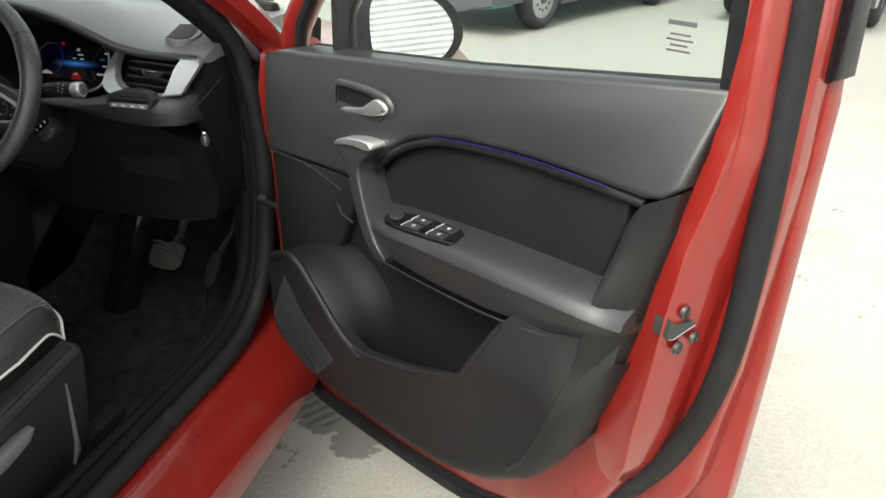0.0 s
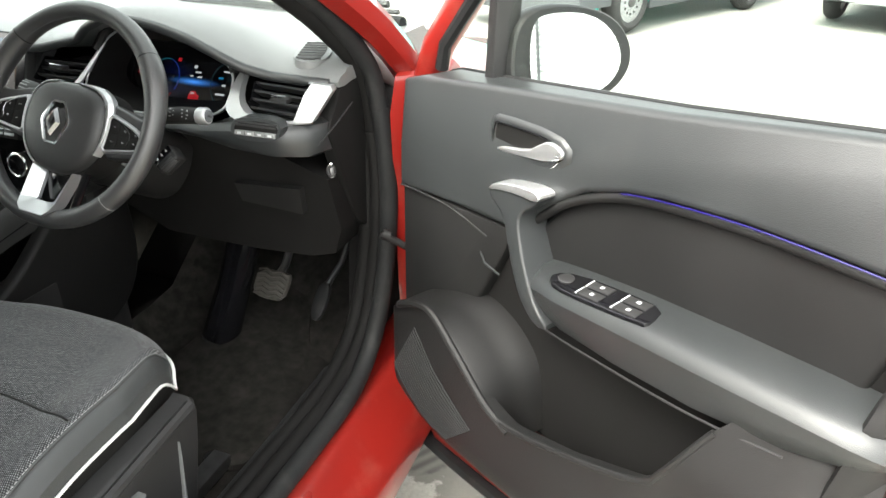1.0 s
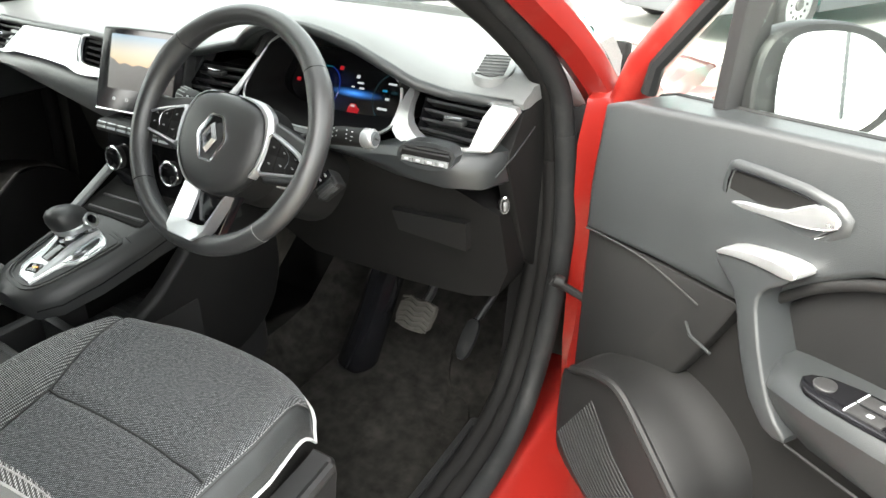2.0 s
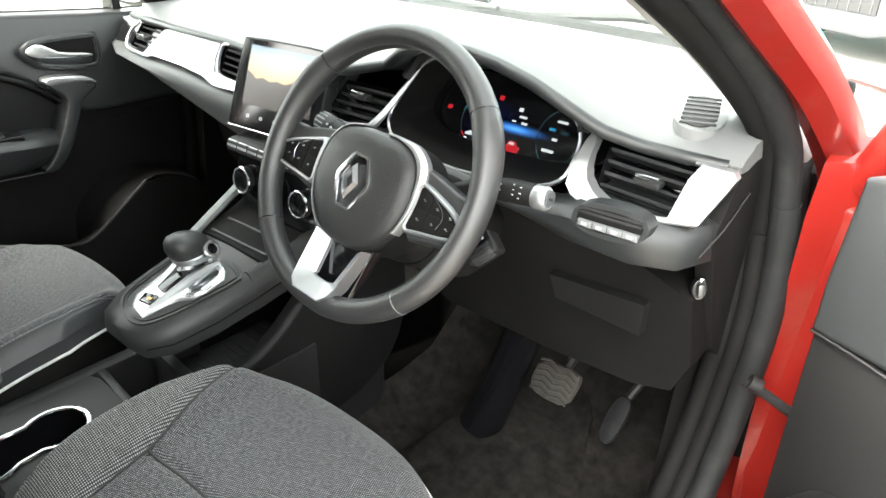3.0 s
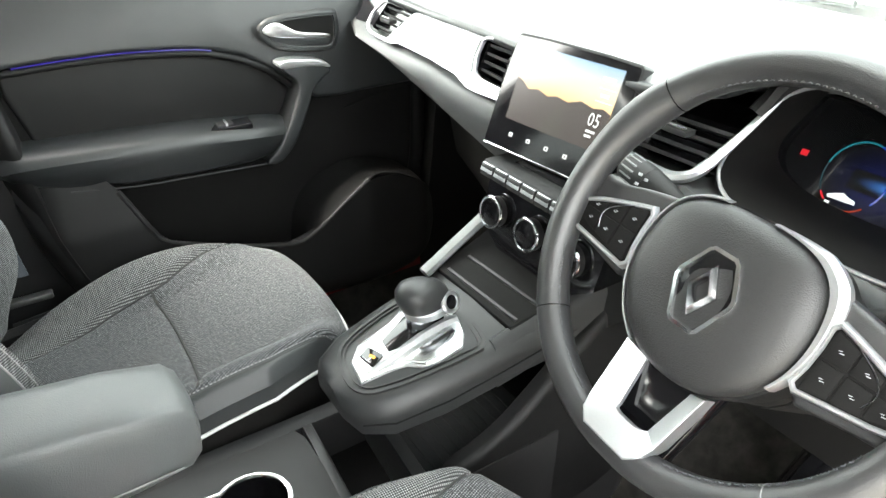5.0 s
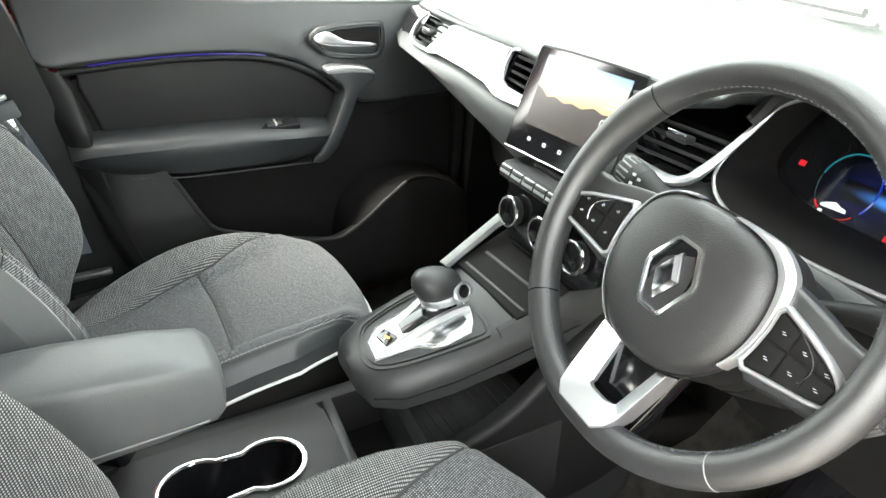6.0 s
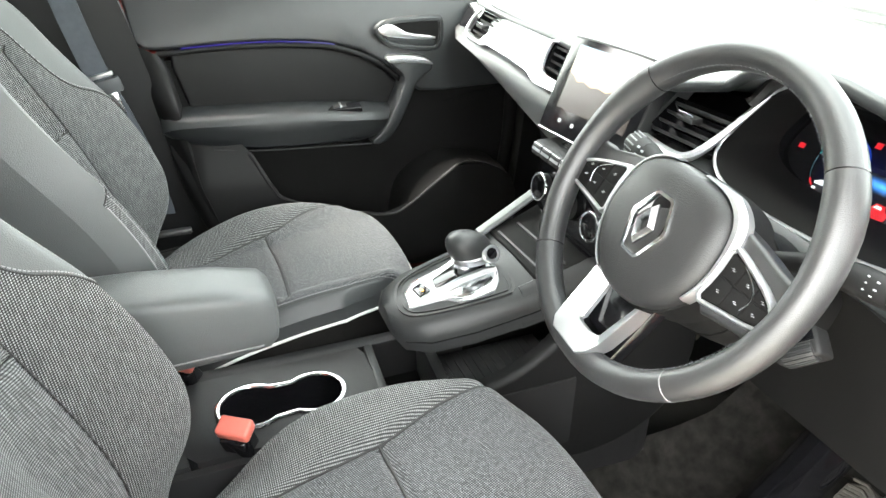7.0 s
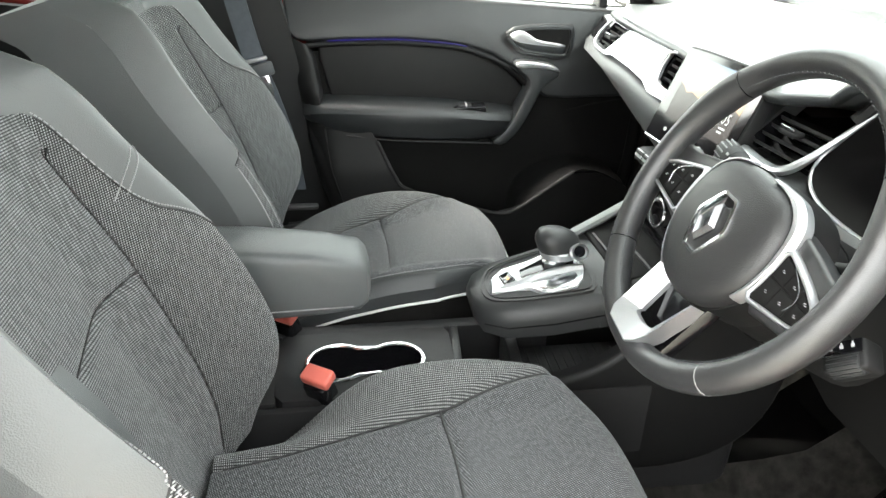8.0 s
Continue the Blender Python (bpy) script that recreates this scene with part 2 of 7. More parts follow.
LED = glow("blue_ambient_strip", (0.10, 0.06, 1.0), 0.010)
AMBERGLOW = glow("amber_indicator", (1.0, 0.45, 0.05), 0.15)

GLASS = bpy.data.materials.new("clear_glass")
GLASS.use_nodes = True
gn = GLASS.node_tree
gn.nodes.clear()
gmix, gtr, ggl, gfr, gpow, gadd, gout = (gn.nodes.new(k) for k in ("ShaderNodeMixShader", "ShaderNodeBsdfTransparent", "ShaderNodeBsdfGlossy", "ShaderNodeLayerWeight", "ShaderNodeMath", "ShaderNodeMath", "ShaderNodeOutputMaterial"))
gtr.inputs["Color"].default_value = (0.93, 0.965, 0.95, 1)
ggl.inputs["Roughness"].default_value = 0.02
gfr.inputs["Blend"].default_value = 0.5
gpow.operation, gpow.inputs[1].default_value = "POWER", 5.0
gadd.operation, gadd.inputs[1].default_value, gadd.inputs[2].default_value = "MULTIPLY_ADD", 0.9, 0.03
gn.links.new(gfr.outputs["Facing"], gpow.inputs[0])
gn.links.new(gpow.outputs[0], gadd.inputs[0])
gn.links.new(gadd.outputs[0], gmix.inputs[0])
gn.links.new(gtr.outputs[0], gmix.inputs[1])
gn.links.new(ggl.outputs[0], gmix.inputs[2])
gn.links.new(gmix.outputs[0], gout.inputs["Surface"])
# assumed tint for the unseen rear windows, added to dim light reaching the dash
LIGHTCUT = GLASS.copy()
LIGHTCUT.name = "light_cutting_glass"
for nd in LIGHTCUT.node_tree.nodes:
    if nd.type == "BSDF_TRANSPARENT":
        nd.inputs["Color"].default_value = (0.32, 0.34, 0.34, 1)
MIRROR = mat("mirror_glass", (0.92, 0.93, 0.93), 0.01, 1.0)


# ---- mesh helpers ----
def V(*a):
    return Vector(a)


def mesh_of(bm, name, material, angle=38):
    bmesh.ops.remove_doubles(bm, verts=bm.verts, dist=1e-6)
    bmesh.ops.recalc_face_normals(bm, faces=bm.faces)
    me = bpy.data.meshes.new(name)
    bm.to_mesh(me)
    bm.free()
    me.materials.append(material)
    for p in me.polygons:
        p.use_smooth = True
    me.set_sharp_from_angle(angle=radians(angle))
    return me


def part(name, bm, material, parent=None, label="", angle=38):
    ob = new(name, mesh_of(bm, name, material, angle))
    if parent:
        ob.parent = parent
    if label:
        tagged(ob, label)
    return ob


def thing(name, label, category, group="", kind="", m=None):
    ob = new(name)
    ob.empty_display_size = 0.1
    if m is not None:
        ob.matrix_world = m
    return tagged(ob, label, category, group, kind)


def ident(a, b, n):
    return V(a, b, n)


def chaikin(pts, k=2, closed=True):
    pts = [V(*p) for p in pts]
    for _ in range(k):
        out = [] if closed else [pts[0]]
        for i in range(len(pts) if closed else len(pts) - 1):
            p, q = pts[i], pts[(i + 1) % len(pts)]
            out += [p.lerp(q, 0.25), p.lerp(q, 0.75)]
        pts = out if closed else out + [pts[-1]]
    return [tuple(p) for p in pts]


def slab(pts, n0, n1, f=ident, bevel=0.0, seg=2):
    """A plate with the outline pts; n0 its back, n1 its front (numbers, or functions of a, b)."""
    bm = bmesh.new()
    lo = n0 if callable(n0) else (lambda a, b: n0)
    hi = n1 if callable(n1) else (lambda a, b: n1)
    A = [bm.verts.new(f(a, b, lo(a, b))) for a, b in pts]
    B = [bm.verts.new(f(a, b, hi(a, b))) for a, b in pts]
    bm.faces.new(A)
    bm.faces.new(B)
    k = len(pts)
    for i in range(k):
        bm.faces.new((A[i], A[(i + 1) % k], B[(i + 1) % k], B[i]))
    bm.normal_update()
    if bevel:
        edges = [bm.edges.get((B[i], B[(i + 1) % k])) for i in range(k)]
        bmesh.ops.bevel(bm, geom=edges, offset=bevel, segments=seg, profile=0.5, affect="EDGES", clamp_overlap=True)
    return bm


def frame_slab(outer, inner, n0, n1, f=ident):
    """A ring between two outlines of equal length."""
    bm = bmesh.new()
    k = len(outer)
    lo = n0 if callable(n0) else (lambda a, b: n0)
    hi = n1 if callable(n1) else (lambda a, b: n1)
    R = [[bm.verts.new(f(a, b, h(a, b))) for a, b in ring] for ring, h in ((outer, lo), (outer, hi), (inner, hi), (inner, lo))]
    for r in range(4):
        for i in range(k):
            bm.faces.new((R[r][i], R[r][(i + 1) % k], R[(r + 1) % 4][(i + 1) % k], R[(r + 1) % 4][i]))
    return bm


def inset(pts, d):
    """The outline drawn in by d (for roughly convex outlines)."""
    k = len(pts)
    area = sum(pts[i][0] * pts[(i + 1) % k][1] - pts[(i + 1) % k][0] * pts[i][1] for i in range(k))
    s = 1 if area > 0 else -1
    out = []
    for i in range(k):
        p, q, r = V(*pts[i - 1]), V(*pts[i]), V(*pts[(i + 1) % k])
        e1, e2 = (q - p).normalized(), (r - q).normalized()
        n1, n2 = V(-e1.y, e1.x) * s, V(-e2.y, e2.x) * s
        nn = (n1 + n2)
        nn = nn.normalized() if nn.length > 1e-6 else n1
        c = max(nn.dot(n1), 0.4)
        out.append(tuple(q + nn * (d / c)))
    return out


def loft(rings, closed=True, caps=True):
    bm = bmesh.new()
    R = [[bm.verts.new(p) for p in ring] for ring in rings]
    k = len(rings[0])
    for a, b in zip(R, R[1:]):
        for i in range(k if closed else k - 1):
            bm.faces.new((a[i], a[(i + 1) % k], b[(i + 1) % k], b[i]))
    if caps and closed:
        bm.faces.new(R[0])
        bm.faces.new(R[-1][::-1])
    return bm


def sweep(path, radius, sides=10, flat=1.0, closed=False, up=(0, 0, 1)):
    """A tube along path; radius a number or one per point; flat squashes it along up."""
    pts = [V(*p) for p in path]
    k = len(pts)
    rings = []
    for i, p in enumerate(pts):
        a = pts[(i - 1) % k] if (closed or i) else p
        b = pts[(i + 1) % k] if (closed or i < k - 1) else p
        d = (b - a).normalized()
        u = V(*up)
        u = u - d * u.dot(d)
        if u.length < 1e-3:
            u = V(1, 0, 0) - d * d.x
        u.normalize()
        s = d.cross(u)
        r = radius[i] if isinstance(radius, (list, tuple)) else radius
        rings.append([p + s * (r * math.cos(t)) + u * (r * flat * math.sin(t)) for t in (j / sides * math.tau for j in range(sides))])
    if closed:
        rings.append(rings[0])
    return loft(rings, True, not closed)


def rbox(size, m=None, bevel=0.004, seg=2):
    bm = bmesh.new()
    bmesh.ops.create_cube(bm, size=1)
    bmesh.ops.scale(bm, vec=size, verts=bm.verts)
    if bevel:
        bmesh.ops.bevel(bm, geom=bm.edges[:], offset=min(bevel, 0.45 * min(size)), segments=seg, profile=0.5, affect="EDGES")
    if m is not None:
        bmesh.ops.transform(bm, matrix=m, verts=bm.verts)
    return bm


def disc(radius, depth, m=None, bevel=0.0, sides=28, top=None):
    bm = bmesh.new()
    bmesh.ops.create_cone(bm, cap_ends=True, segments=sides, radius1=radius, radius2=radius if top is None else top, depth=depth)
    if bevel:
        edges = [e for e in bm.edges if len(e.link_faces) == 2 and any(len(f.verts) > 4 for f in e.link_faces)]
        bmesh.ops.bevel(bm, geom=edges, offset=bevel, segments=2, profile=0.5, affect="EDGES")
    if m is not None:
        bmesh.ops.transform(bm, matrix=m, verts=bm.verts)
    return bm


def ring(radius, tube, m=None, sides=32, cross=8, flat=1.0):
    bm = sweep([(radius * math.cos(a), radius * math.sin(a), 0) for a in (i / sides * math.tau for i in range(sides))], tube, cross, flat, True)
    if m is not None:
        bmesh.ops.transform(bm, matrix=m, verts=bm.verts)
    return bm


def join(*bms):
    """One bmesh out of several."""
    out = bmesh.new()
    for b in bms:
        me = bpy.data.meshes.new("t")
        b.to_mesh(me)
        b.free()
        out.from_mesh(me)
        bpy.data.meshes.remove(me)
    return out


def planar_uv(ob, ax, ay):
    """UVs in metres along two directions of the object's space."""
    me = ob.data
    uv = me.uv_layers.new(name="cloth")
    ax, ay = V(*ax), V(*ay)
    for lp in me.loops:
        c = me.vertices[lp.vertex_index].co
        uv.data[lp.index].uv = (c.dot(ax), c.dot(ay))


def resample(pts, n):
    """n points evenly spaced along a polyline."""
    P = [V(*p) for p in pts]
    L = [0.0]
    for a, b in zip(P, P[1:]):
        L.append(L[-1] + (b - a).length)
    return [tuple(float(np.interp(L[-1] * k / (n - 1), L, [p[i] for p in P])) for i in range(len(P[0]))) for k in range(n)]


def lerp(a, b, t):
    return a + (b - a) * t


def spline(pts, n):
    """Catmull-Rom through points, n steps a span."""
    P = [V(*p) for p in pts]
    out = []
    for i in range(len(P) - 1):
        p0, p1, p2, p3 = P[max(i - 1, 0)], P[i], P[i + 1], P[min(i + 2, len(P) - 1)]
        for j in range(n):
            t = j / n
            out.append(0.5 * ((2 * p1) + (p2 - p0) * t + (2 * p0 - 5 * p1 + 4 * p2 - p3) * t * t + (3 * p1 - p0 - 3 * p2 + p3) * t ** 3))
    return [tuple(p) for p in out + [P[-1]]]


def lettering(body, size, f, lift):
    """Built-in letters as a flat mesh mapped by f(a, b, n)."""
    cu = bpy.data.curves.new("letters", "FONT")
    cu.body, cu.size, cu.resolution_u = body, size, 2
    ob = bpy.data.objects.new("letters", cu)
    scene.collection.objects.link(ob)
    me = bpy.data.meshes.new_from_object(ob.evaluated_get(bpy.context.evaluated_depsgraph_get()))
    bm = bmesh.new()
    bm.from_mesh(me)
    bpy.data.objects.remove(ob)
    bpy.data.curves.remove(cu)
    bpy.data.meshes.remove(me)
    for v in bm.verts:
        v.co = f(v.co.x, v.co.y, lift)
    return bm


def interp(x, xs, ys):
    return float(np.interp(x, xs, ys))


def eased(x, xs, ys, w):
    """Interpolation with its corners rounded over a width of 2 w."""
    return float(np.mean(np.interp(np.linspace(x - w, x + w, 9), xs, ys)))


# ---- ground and distance ----
def ground_sheet():
    bm = bmesh.new()
    xs = sorted(set([-3000, -400, -60, 60, 400, 3000] + [x * 0.5 for x in range(-30, 31)]))
    ys = sorted(set([-3000, -400, -60, 60, 400, 3000] + [y * 0.5 for y in range(-30, 41)]))
    vs = [[bm.verts.new((x, y, 0.012 * noise.noise(V(x * 0.5, y * 0.5, 0)) if abs(x) < 15 and -15 < y < 20 and not (abs(x) < 1.2 and abs(y) < 3) else 0)) for x in xs] for y in ys]
    for a, b in zip(vs, vs[1:]):
        for i in range(len(xs) - 1):
            bm.faces.new((a[i], a[i + 1], b[i + 1], b[i]))
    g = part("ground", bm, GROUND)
    tagged(g, "pale dusty concrete yard with worn patches", "ground", kind="structure")


ground_sheet()


def corrugated_wall():
    prof, n = [], 40
    for i in range(n + 1):
        prof.append((15.0 + (0.05 if i % 2 else 0.0), 0.0 + 2.6 * i / n))
    front = loft([[V(x, y, z) for x, z in prof] for y in (-26, 12)], closed=False)
    rear = loft([[V(15.3, y, z) for x, z in prof] for y in (-26, 12)], closed=False)
    w = part("fence_wall", join(front, rear), WALLM, angle=10)
    tagged(w, "pale grey ribbed steel yard fence", "fence", kind="structure")
    for k in range(13):
        post = part("fence_post", rbox((0.06, 0.06, 2.7), pose(14.96, -25 + 3 * k, 1.35), 0.01), GREYPAINT, w)


corrugated_wall()

# ---- the car: shell ----
car = thing("car", "red hatchback with its front door open, standing on concrete", "car")


def body_shell():
    # floor pan and sills
    part("floor_pan", rbox((1.46, 3.0, 0.05), pose(0, -0.55, 0.25), 0.01), DEEP, car)
    for s, nm in ((1, "sill"), (-1, "sill")):
        prof = [(0.80, 0.20), (0.872, 0.215), (0.888, 0.30), (0.872, 0.352), (0.83, 0.385), (0.795, 0.408), (0.77, 0.41), (0.755, 0.405), (0.70, 0.40), (0.665, 0.375), (0.655, 0.26), (0.70, 0.20)]
        prof = chaikin(prof, 2)
        ys = [-1.55, -0.6, -0.2, 0.1, 0.25, 0.36, 0.5]
        rings = [[V(s * x, y, z + 0.02 * max(0, (y - 0.1) / 0.3) ** 2) for x, z in prof] for y in ys]
        part(nm, loft(rings), RED, car, "glossy red painted sill")
        part("sill_cover", sweep([(s * 0.70, y, 0.405 + 0.012 * max(0, y / 0.3)) for y in (-1.3, -0.5, 0, 0.15, 0.25)], 0.045, 10, 0.28), PLASTIC, car, "ribbed black plastic entry strip")
        for k in range(4):
            part("sill_rib", sweep([(s * (0.675 + 0.016 * k), y, 0.418 + 0.012 * max(0, y / 0.3)) for y in (-1.2, -0.5, 0, 0.15, 0.22)], 0.0035, 6), RUBBER, car)
    # firewall, rear floor, tunnel
    part("firewall", rbox((1.42, 0.05, 0.85), pose(0, 0.72, 0.62, -12), 0.01), DEEP, car)
    part("rear_bench", rbox((1.3, 0.55, 0.45), pose(0, -1.45, 0.48), 0.08, 3), CLOTHB, car, "dark grey cloth rear seat bench")
    part("rear_backrest", rbox((1.3, 0.2, 0.65), pose(0, -1.75, 0.88, -18), 0.07, 3), CLOTHB, car)
    part("tunnel", rbox((0.22, 1.5, 0.26), pose(0, -0.45, 0.36), 0.05, 3), PLASTIC, car)
    # roof with headliner
    prof = [(-0.60, 1.46), (-0.5, 1.535), (-0.25, 1.565), (0, 1.572), (0.25, 1.565), (0.5, 1.535), (0.60, 1.46)]
    ys = [(0.02, -0.03), (-0.3, 0.0), (-0.9, 0.0), (-1.5, -0.03), (-1.95, -0.12)]
    part("roof", join(loft([[V(x, y, z + dz) for x, z in prof] for y, dz in ys], closed=False), loft([[V(x * 0.98, y, z + dz - 0.03) for x, z in prof] for y, dz in ys], closed=False)), RED, car)
    part("headliner", loft([[V(x * 0.97, y, z + dz - 0.04) for x, z in prof] for y, dz in ys], closed=False), HEADLINER, car, "pale grey cloth headliner")
    # bonnet and wings
    prof = [(-0.88, 0.70), (-0.865, 0.88), (-0.80, 0.955), (-0.62, 0.985), (-0.35, 1.005), (0, 1.012), (0.35, 1.005), (0.62, 0.985), (0.80, 0.955), (0.865, 0.88), (0.88, 0.70)]
    ys = [(0.76, 0.0, 1.0), (1.1, -0.02, 0.99), (1.5, -0.09, 0.96), (1.75, -0.17, 0.92), (1.85, -0.30, 0.86), (1.87, -0.5, 0.84)]
    part("bonnet", loft([[V(x * w, y, z + dz) for x, z in prof] for y, dz, w in ys], closed=False), RED, car)
    for s in (1, -1):
        part("front_wing", slab(chaikin([(0.47, 0.25), (0.45, 0.7), (0.43, 0.93), (0.62, 0.945), (1.85, 0.84), (1.9, 0.4), (1.72, 0.34), (1.66, 0.62), (1.45, 0.74), (1.15, 0.70), (1.0, 0.5), (0.95, 0.24)], 1), 0.80, 0.885, lambda a, b, n, s=s: V(s * (n - 0.05 * max(0, b - 0.7)), a, b), 0.015), RED, car)
        part("rear_quarter", slab(chaikin([(-1.6, 0.22), (-1.45, 0.6), (-1.5, 0.95), (-1.6, 1.1), (-2.1, 1.08), (-2.3, 0.9), (-2.32, 0.35)], 1), 0.72, 0.885, lambda a, b, n, s=s: V(s * n, a, b), 0.015), RED, car)
        part("rear_door", slab([(-0.74, 0.36), (-0.72, 1.03), (-1.5, 1.12), (-1.46, 0.6), (-1.55, 0.36)], 0.70, 0.87, lambda a, b, n, s=s: V(s * n, a, b), 0.015), RED, car)
        part("rear_door_trim", slab([(-0.76, 0.40), (-0.74, 1.03), (-1.48, 1.1), (-1.45, 0.6), (-1.5, 0.40)], 0.66, 0.70, lambda a, b, n, s=s: V(s * n, a, b), 0.012), PLASTIC, car)
        for y0, y1, dx in ((-0.74, -1.5, 0.0), (-1.58, -2.0, 0.02)):
            part("rear_side_window", slab([(y0, 1.06), (y0 - 0.02, 1.44), (y1, 1.42), (y1, 1.1)], 0.0, 0.004, lambda a, b, n, s=s: V(s * (0.80 - (b - 1.04) * 0.45 + n), a, b)), LIGHTCUT, car, "unseen rear side glass, darkened to cut light from behind")
        # A pillar trim and outer pillar
        inner = [(s * 0.715, 0.50, 1.00), (s * 0.700, 0.42, 1.045), (s * 0.668, 0.335, 1.118), (s * 0.645, 0.255, 1.176), (s * 0.625, 0.175, 1.222), (s * 0.60, 0.06, 1.29), (s * 0.575, -0.06, 1.37), (s * 0.555, -0.18, 1.44)]
        part("pillar_trim", sweep(spline(inner, 4), [0.026] * 29, 10, 1.0), HEADLINER, car, "pale grey pillar trim")
        liner = [(s * 0.728, 0.385, 0.84), (s * 0.726, 0.378, 0.95), (s * 0.714, 0.350, 1.05), (s * 0.683, 0.272, 1.135), (s * 0.658, 0.19, 1.196), (s * 0.638, 0.11, 1.245), (s * 0.612, 0.0, 1.315), (s * 0.588, -0.11, 1.392), (s * 0.567, -0.22, 1.46)]
        part("pillar_liner", sweep(spline(liner, 4), 0.022, 12, up=(1, 0, 0)), DEEP, car)
        seal = [(s * 0.757, 0.360, 0.92), (s * 0.748, 0.357, 0.98), (s * 0.735, 0.345, 1.05), (s * 0.710, 0.285, 1.13), (s * 0.683, 0.20, 1.20), (s * 0.655, 0.09, 1.275), (s * 0.625, -0.03, 1.355), (s * 0.60, -0.15, 1.44), (s * 0.582, -0.30, 1.485), (s * 0.58, -0.5, 1.50), (s * 0.60, -0.6, 1.48)]
        part("pillar_seal", sweep(spline(seal, 5), 0.018, 12, up=(1, 0, 0)), RUBBER, car)
        outer = [(s * 0.80, 0.52, 0.90), (s * 0.788, 0.44, 1.02), (s * 0.758, 0.345, 1.12), (s * 0.725, 0.24, 1.20), (s * 0.69, 0.12, 1.285), (s * 0.66, 0.0, 1.365), (s * 0.625, -0.16, 1.465), (s * 0.605, -0.32, 1.52), (s * 0.60, -0.6, 1.54), (s * 0.61, -1.5, 1.51), (s * 0.7, -2.0, 1.1)]
        part("pillar", sweep([(x - s * 0.006, y, z) for x, y, z in spline(outer, 5)], 0.031, 7, 1.1), RED, car)
        # B pillar
        part("centre_pillar", slab(chaikin([(-0.62, 0.38), (-0.61, 0.7), (-0.62, 1.05), (-0.64, 1.2), (-0.70, 1.50), (-0.78, 1.50), (-0.70, 1.05), (-0.68, 0.38)] if s > 0 else [(-0.33, 0.40), (-0.395, 0.60), (-0.445, 0.80), (-0.492, 1.03), (-0.53, 1.2), (-0.64, 1.50), (-0.78, 1.50), (-0.72, 1.05), (-0.70, 0.40)], 1), 0.70, 0.755, lambda a, b, n, s=s: V(s * (n - 0.28 * max(0, b - 1.0)), a, b), 0.02, 3), PLASTIC, car, "black plastic centre pillar cover")
        part("centre_pillar_outer", slab([(-0.655, 0.38), (-0.645, 0.7), (-0.655, 1.05), (-0.72, 1.50), (-0.80, 1.50), (-0.76, 1.05), (-0.75, 0.38)], 0.755, 0.82, lambda a, b, n, s=s: V(s * (n - 0.28 * max(0, b - 1.0)), a, b), 0.01), RED, car)
        part("centre_pillar_seal", sweep(spline([(s * 0.765, -0.55, 0.42), (s * 0.765, -0.62, 0.52), (s * 0.765, -0.63, 0.8), (s * 0.762, -0.64, 1.05), (s * 0.68, -0.67, 1.35), (s * 0.63, -0.70, 1.50)], 4), 0.014, 8), RUBBER, car)
    # aperture panel ahead of the door and its seal
    for s in (1, -1):
        pts = chaikin([(0.50, 0.36), (0.44, 0.50), (0.42, 0.8), (0.40, 1.02), (0.52, 1.06), (0.60, 0.9), (0.62, 0.36)], 1)
        part("hinge_pillar", slab(pts, 0.778, 0.86, lambda a, b, n, s=s: V(s * n, a - 0.06 * (0.86 - n) / 0.08, b), 0.02, 3), RED, car)
        path = [(s * 0.750, 0.358, 0.97), (s * 0.757, 0.36, 0.92), (s * 0.765, 0.36, 0.80), (s * 0.760, 0.35, 0.65), (s * 0.755, 0.31, 0.52), (s * 0.758, 0.22, 0.45), (s * 0.760, 0.10, 0.43), (s * 0.755, -0.15, 0.425), (s * 0.752, -0.40, 0.425)]
        part("aperture_seal", sweep(spline(path, 5), 0.019, 12, up=(1, 0, 0)), RUBBER, car)
        for d in (-0.030, -0.055):
            path2 = [(p[0] + s * d, p[1] + 0.012, p[2] + (0.008 if p[2] < 0.5 else 0)) for p in path[1:]]
            part("aperture_trim", sweep(spline(path2, 5), 0.016, 10, up=(1, 0, 0)), DEEP, car)
        part("door_check", join(sweep([(s * 0.77, 0.30, 0.735), (s * 0.80, 0.32, 0.715), (s * 0.86, 0.325, 0.69)], 0.006, 8, 1.3), sweep([(s * 0.776, 0.302, 0.738), (s * 0.79, 0.307, 0.732)], 0.011, 10)), LOWER, car, "black door check arm") if s > 0 else None
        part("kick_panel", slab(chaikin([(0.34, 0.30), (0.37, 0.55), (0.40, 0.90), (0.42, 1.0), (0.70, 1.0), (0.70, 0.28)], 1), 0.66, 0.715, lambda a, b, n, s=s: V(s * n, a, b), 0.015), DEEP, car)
    # windscreen, its lower edge and wipers
    part("windscreen", slab([(-0.70, 0.0), (0.70, 0.0), (0.56, 0.84), (-0.56, 0.84)], 0, 0.004, lambda a, b, n: V(a, 0.72 - b * 0.84 - 0.06 * (a / 0.7) ** 2, 1.06 + b * 0.54 + n)), GLASS, car).visible_shadow = False
    part("cowl_panel", slab(chaikin([(-0.76, 0.60), (-0.40, 0.69), (0.0, 0.715), (0.40, 0.69), (0.76, 0.60), (0.78, 0.74), (0.4, 0.80), (-0.4, 0.80), (-0.78, 0.74)], 1), 0.97, 1.018, lambda a, b, n: V(a, b, n - 0.05 * (a / 0.76) ** 2), 0.004), PLASTIC, car, "black plastic cowl below the windscreen")
    part("windscreen_band", sweep([(x, 0.70 - 0.07 * (x / 0.7) ** 2, 1.075) for x in (-0.68, -0.5, -0.25, 0, 0.25, 0.5, 0.68)], 0.016, 8), RUBBER, car)
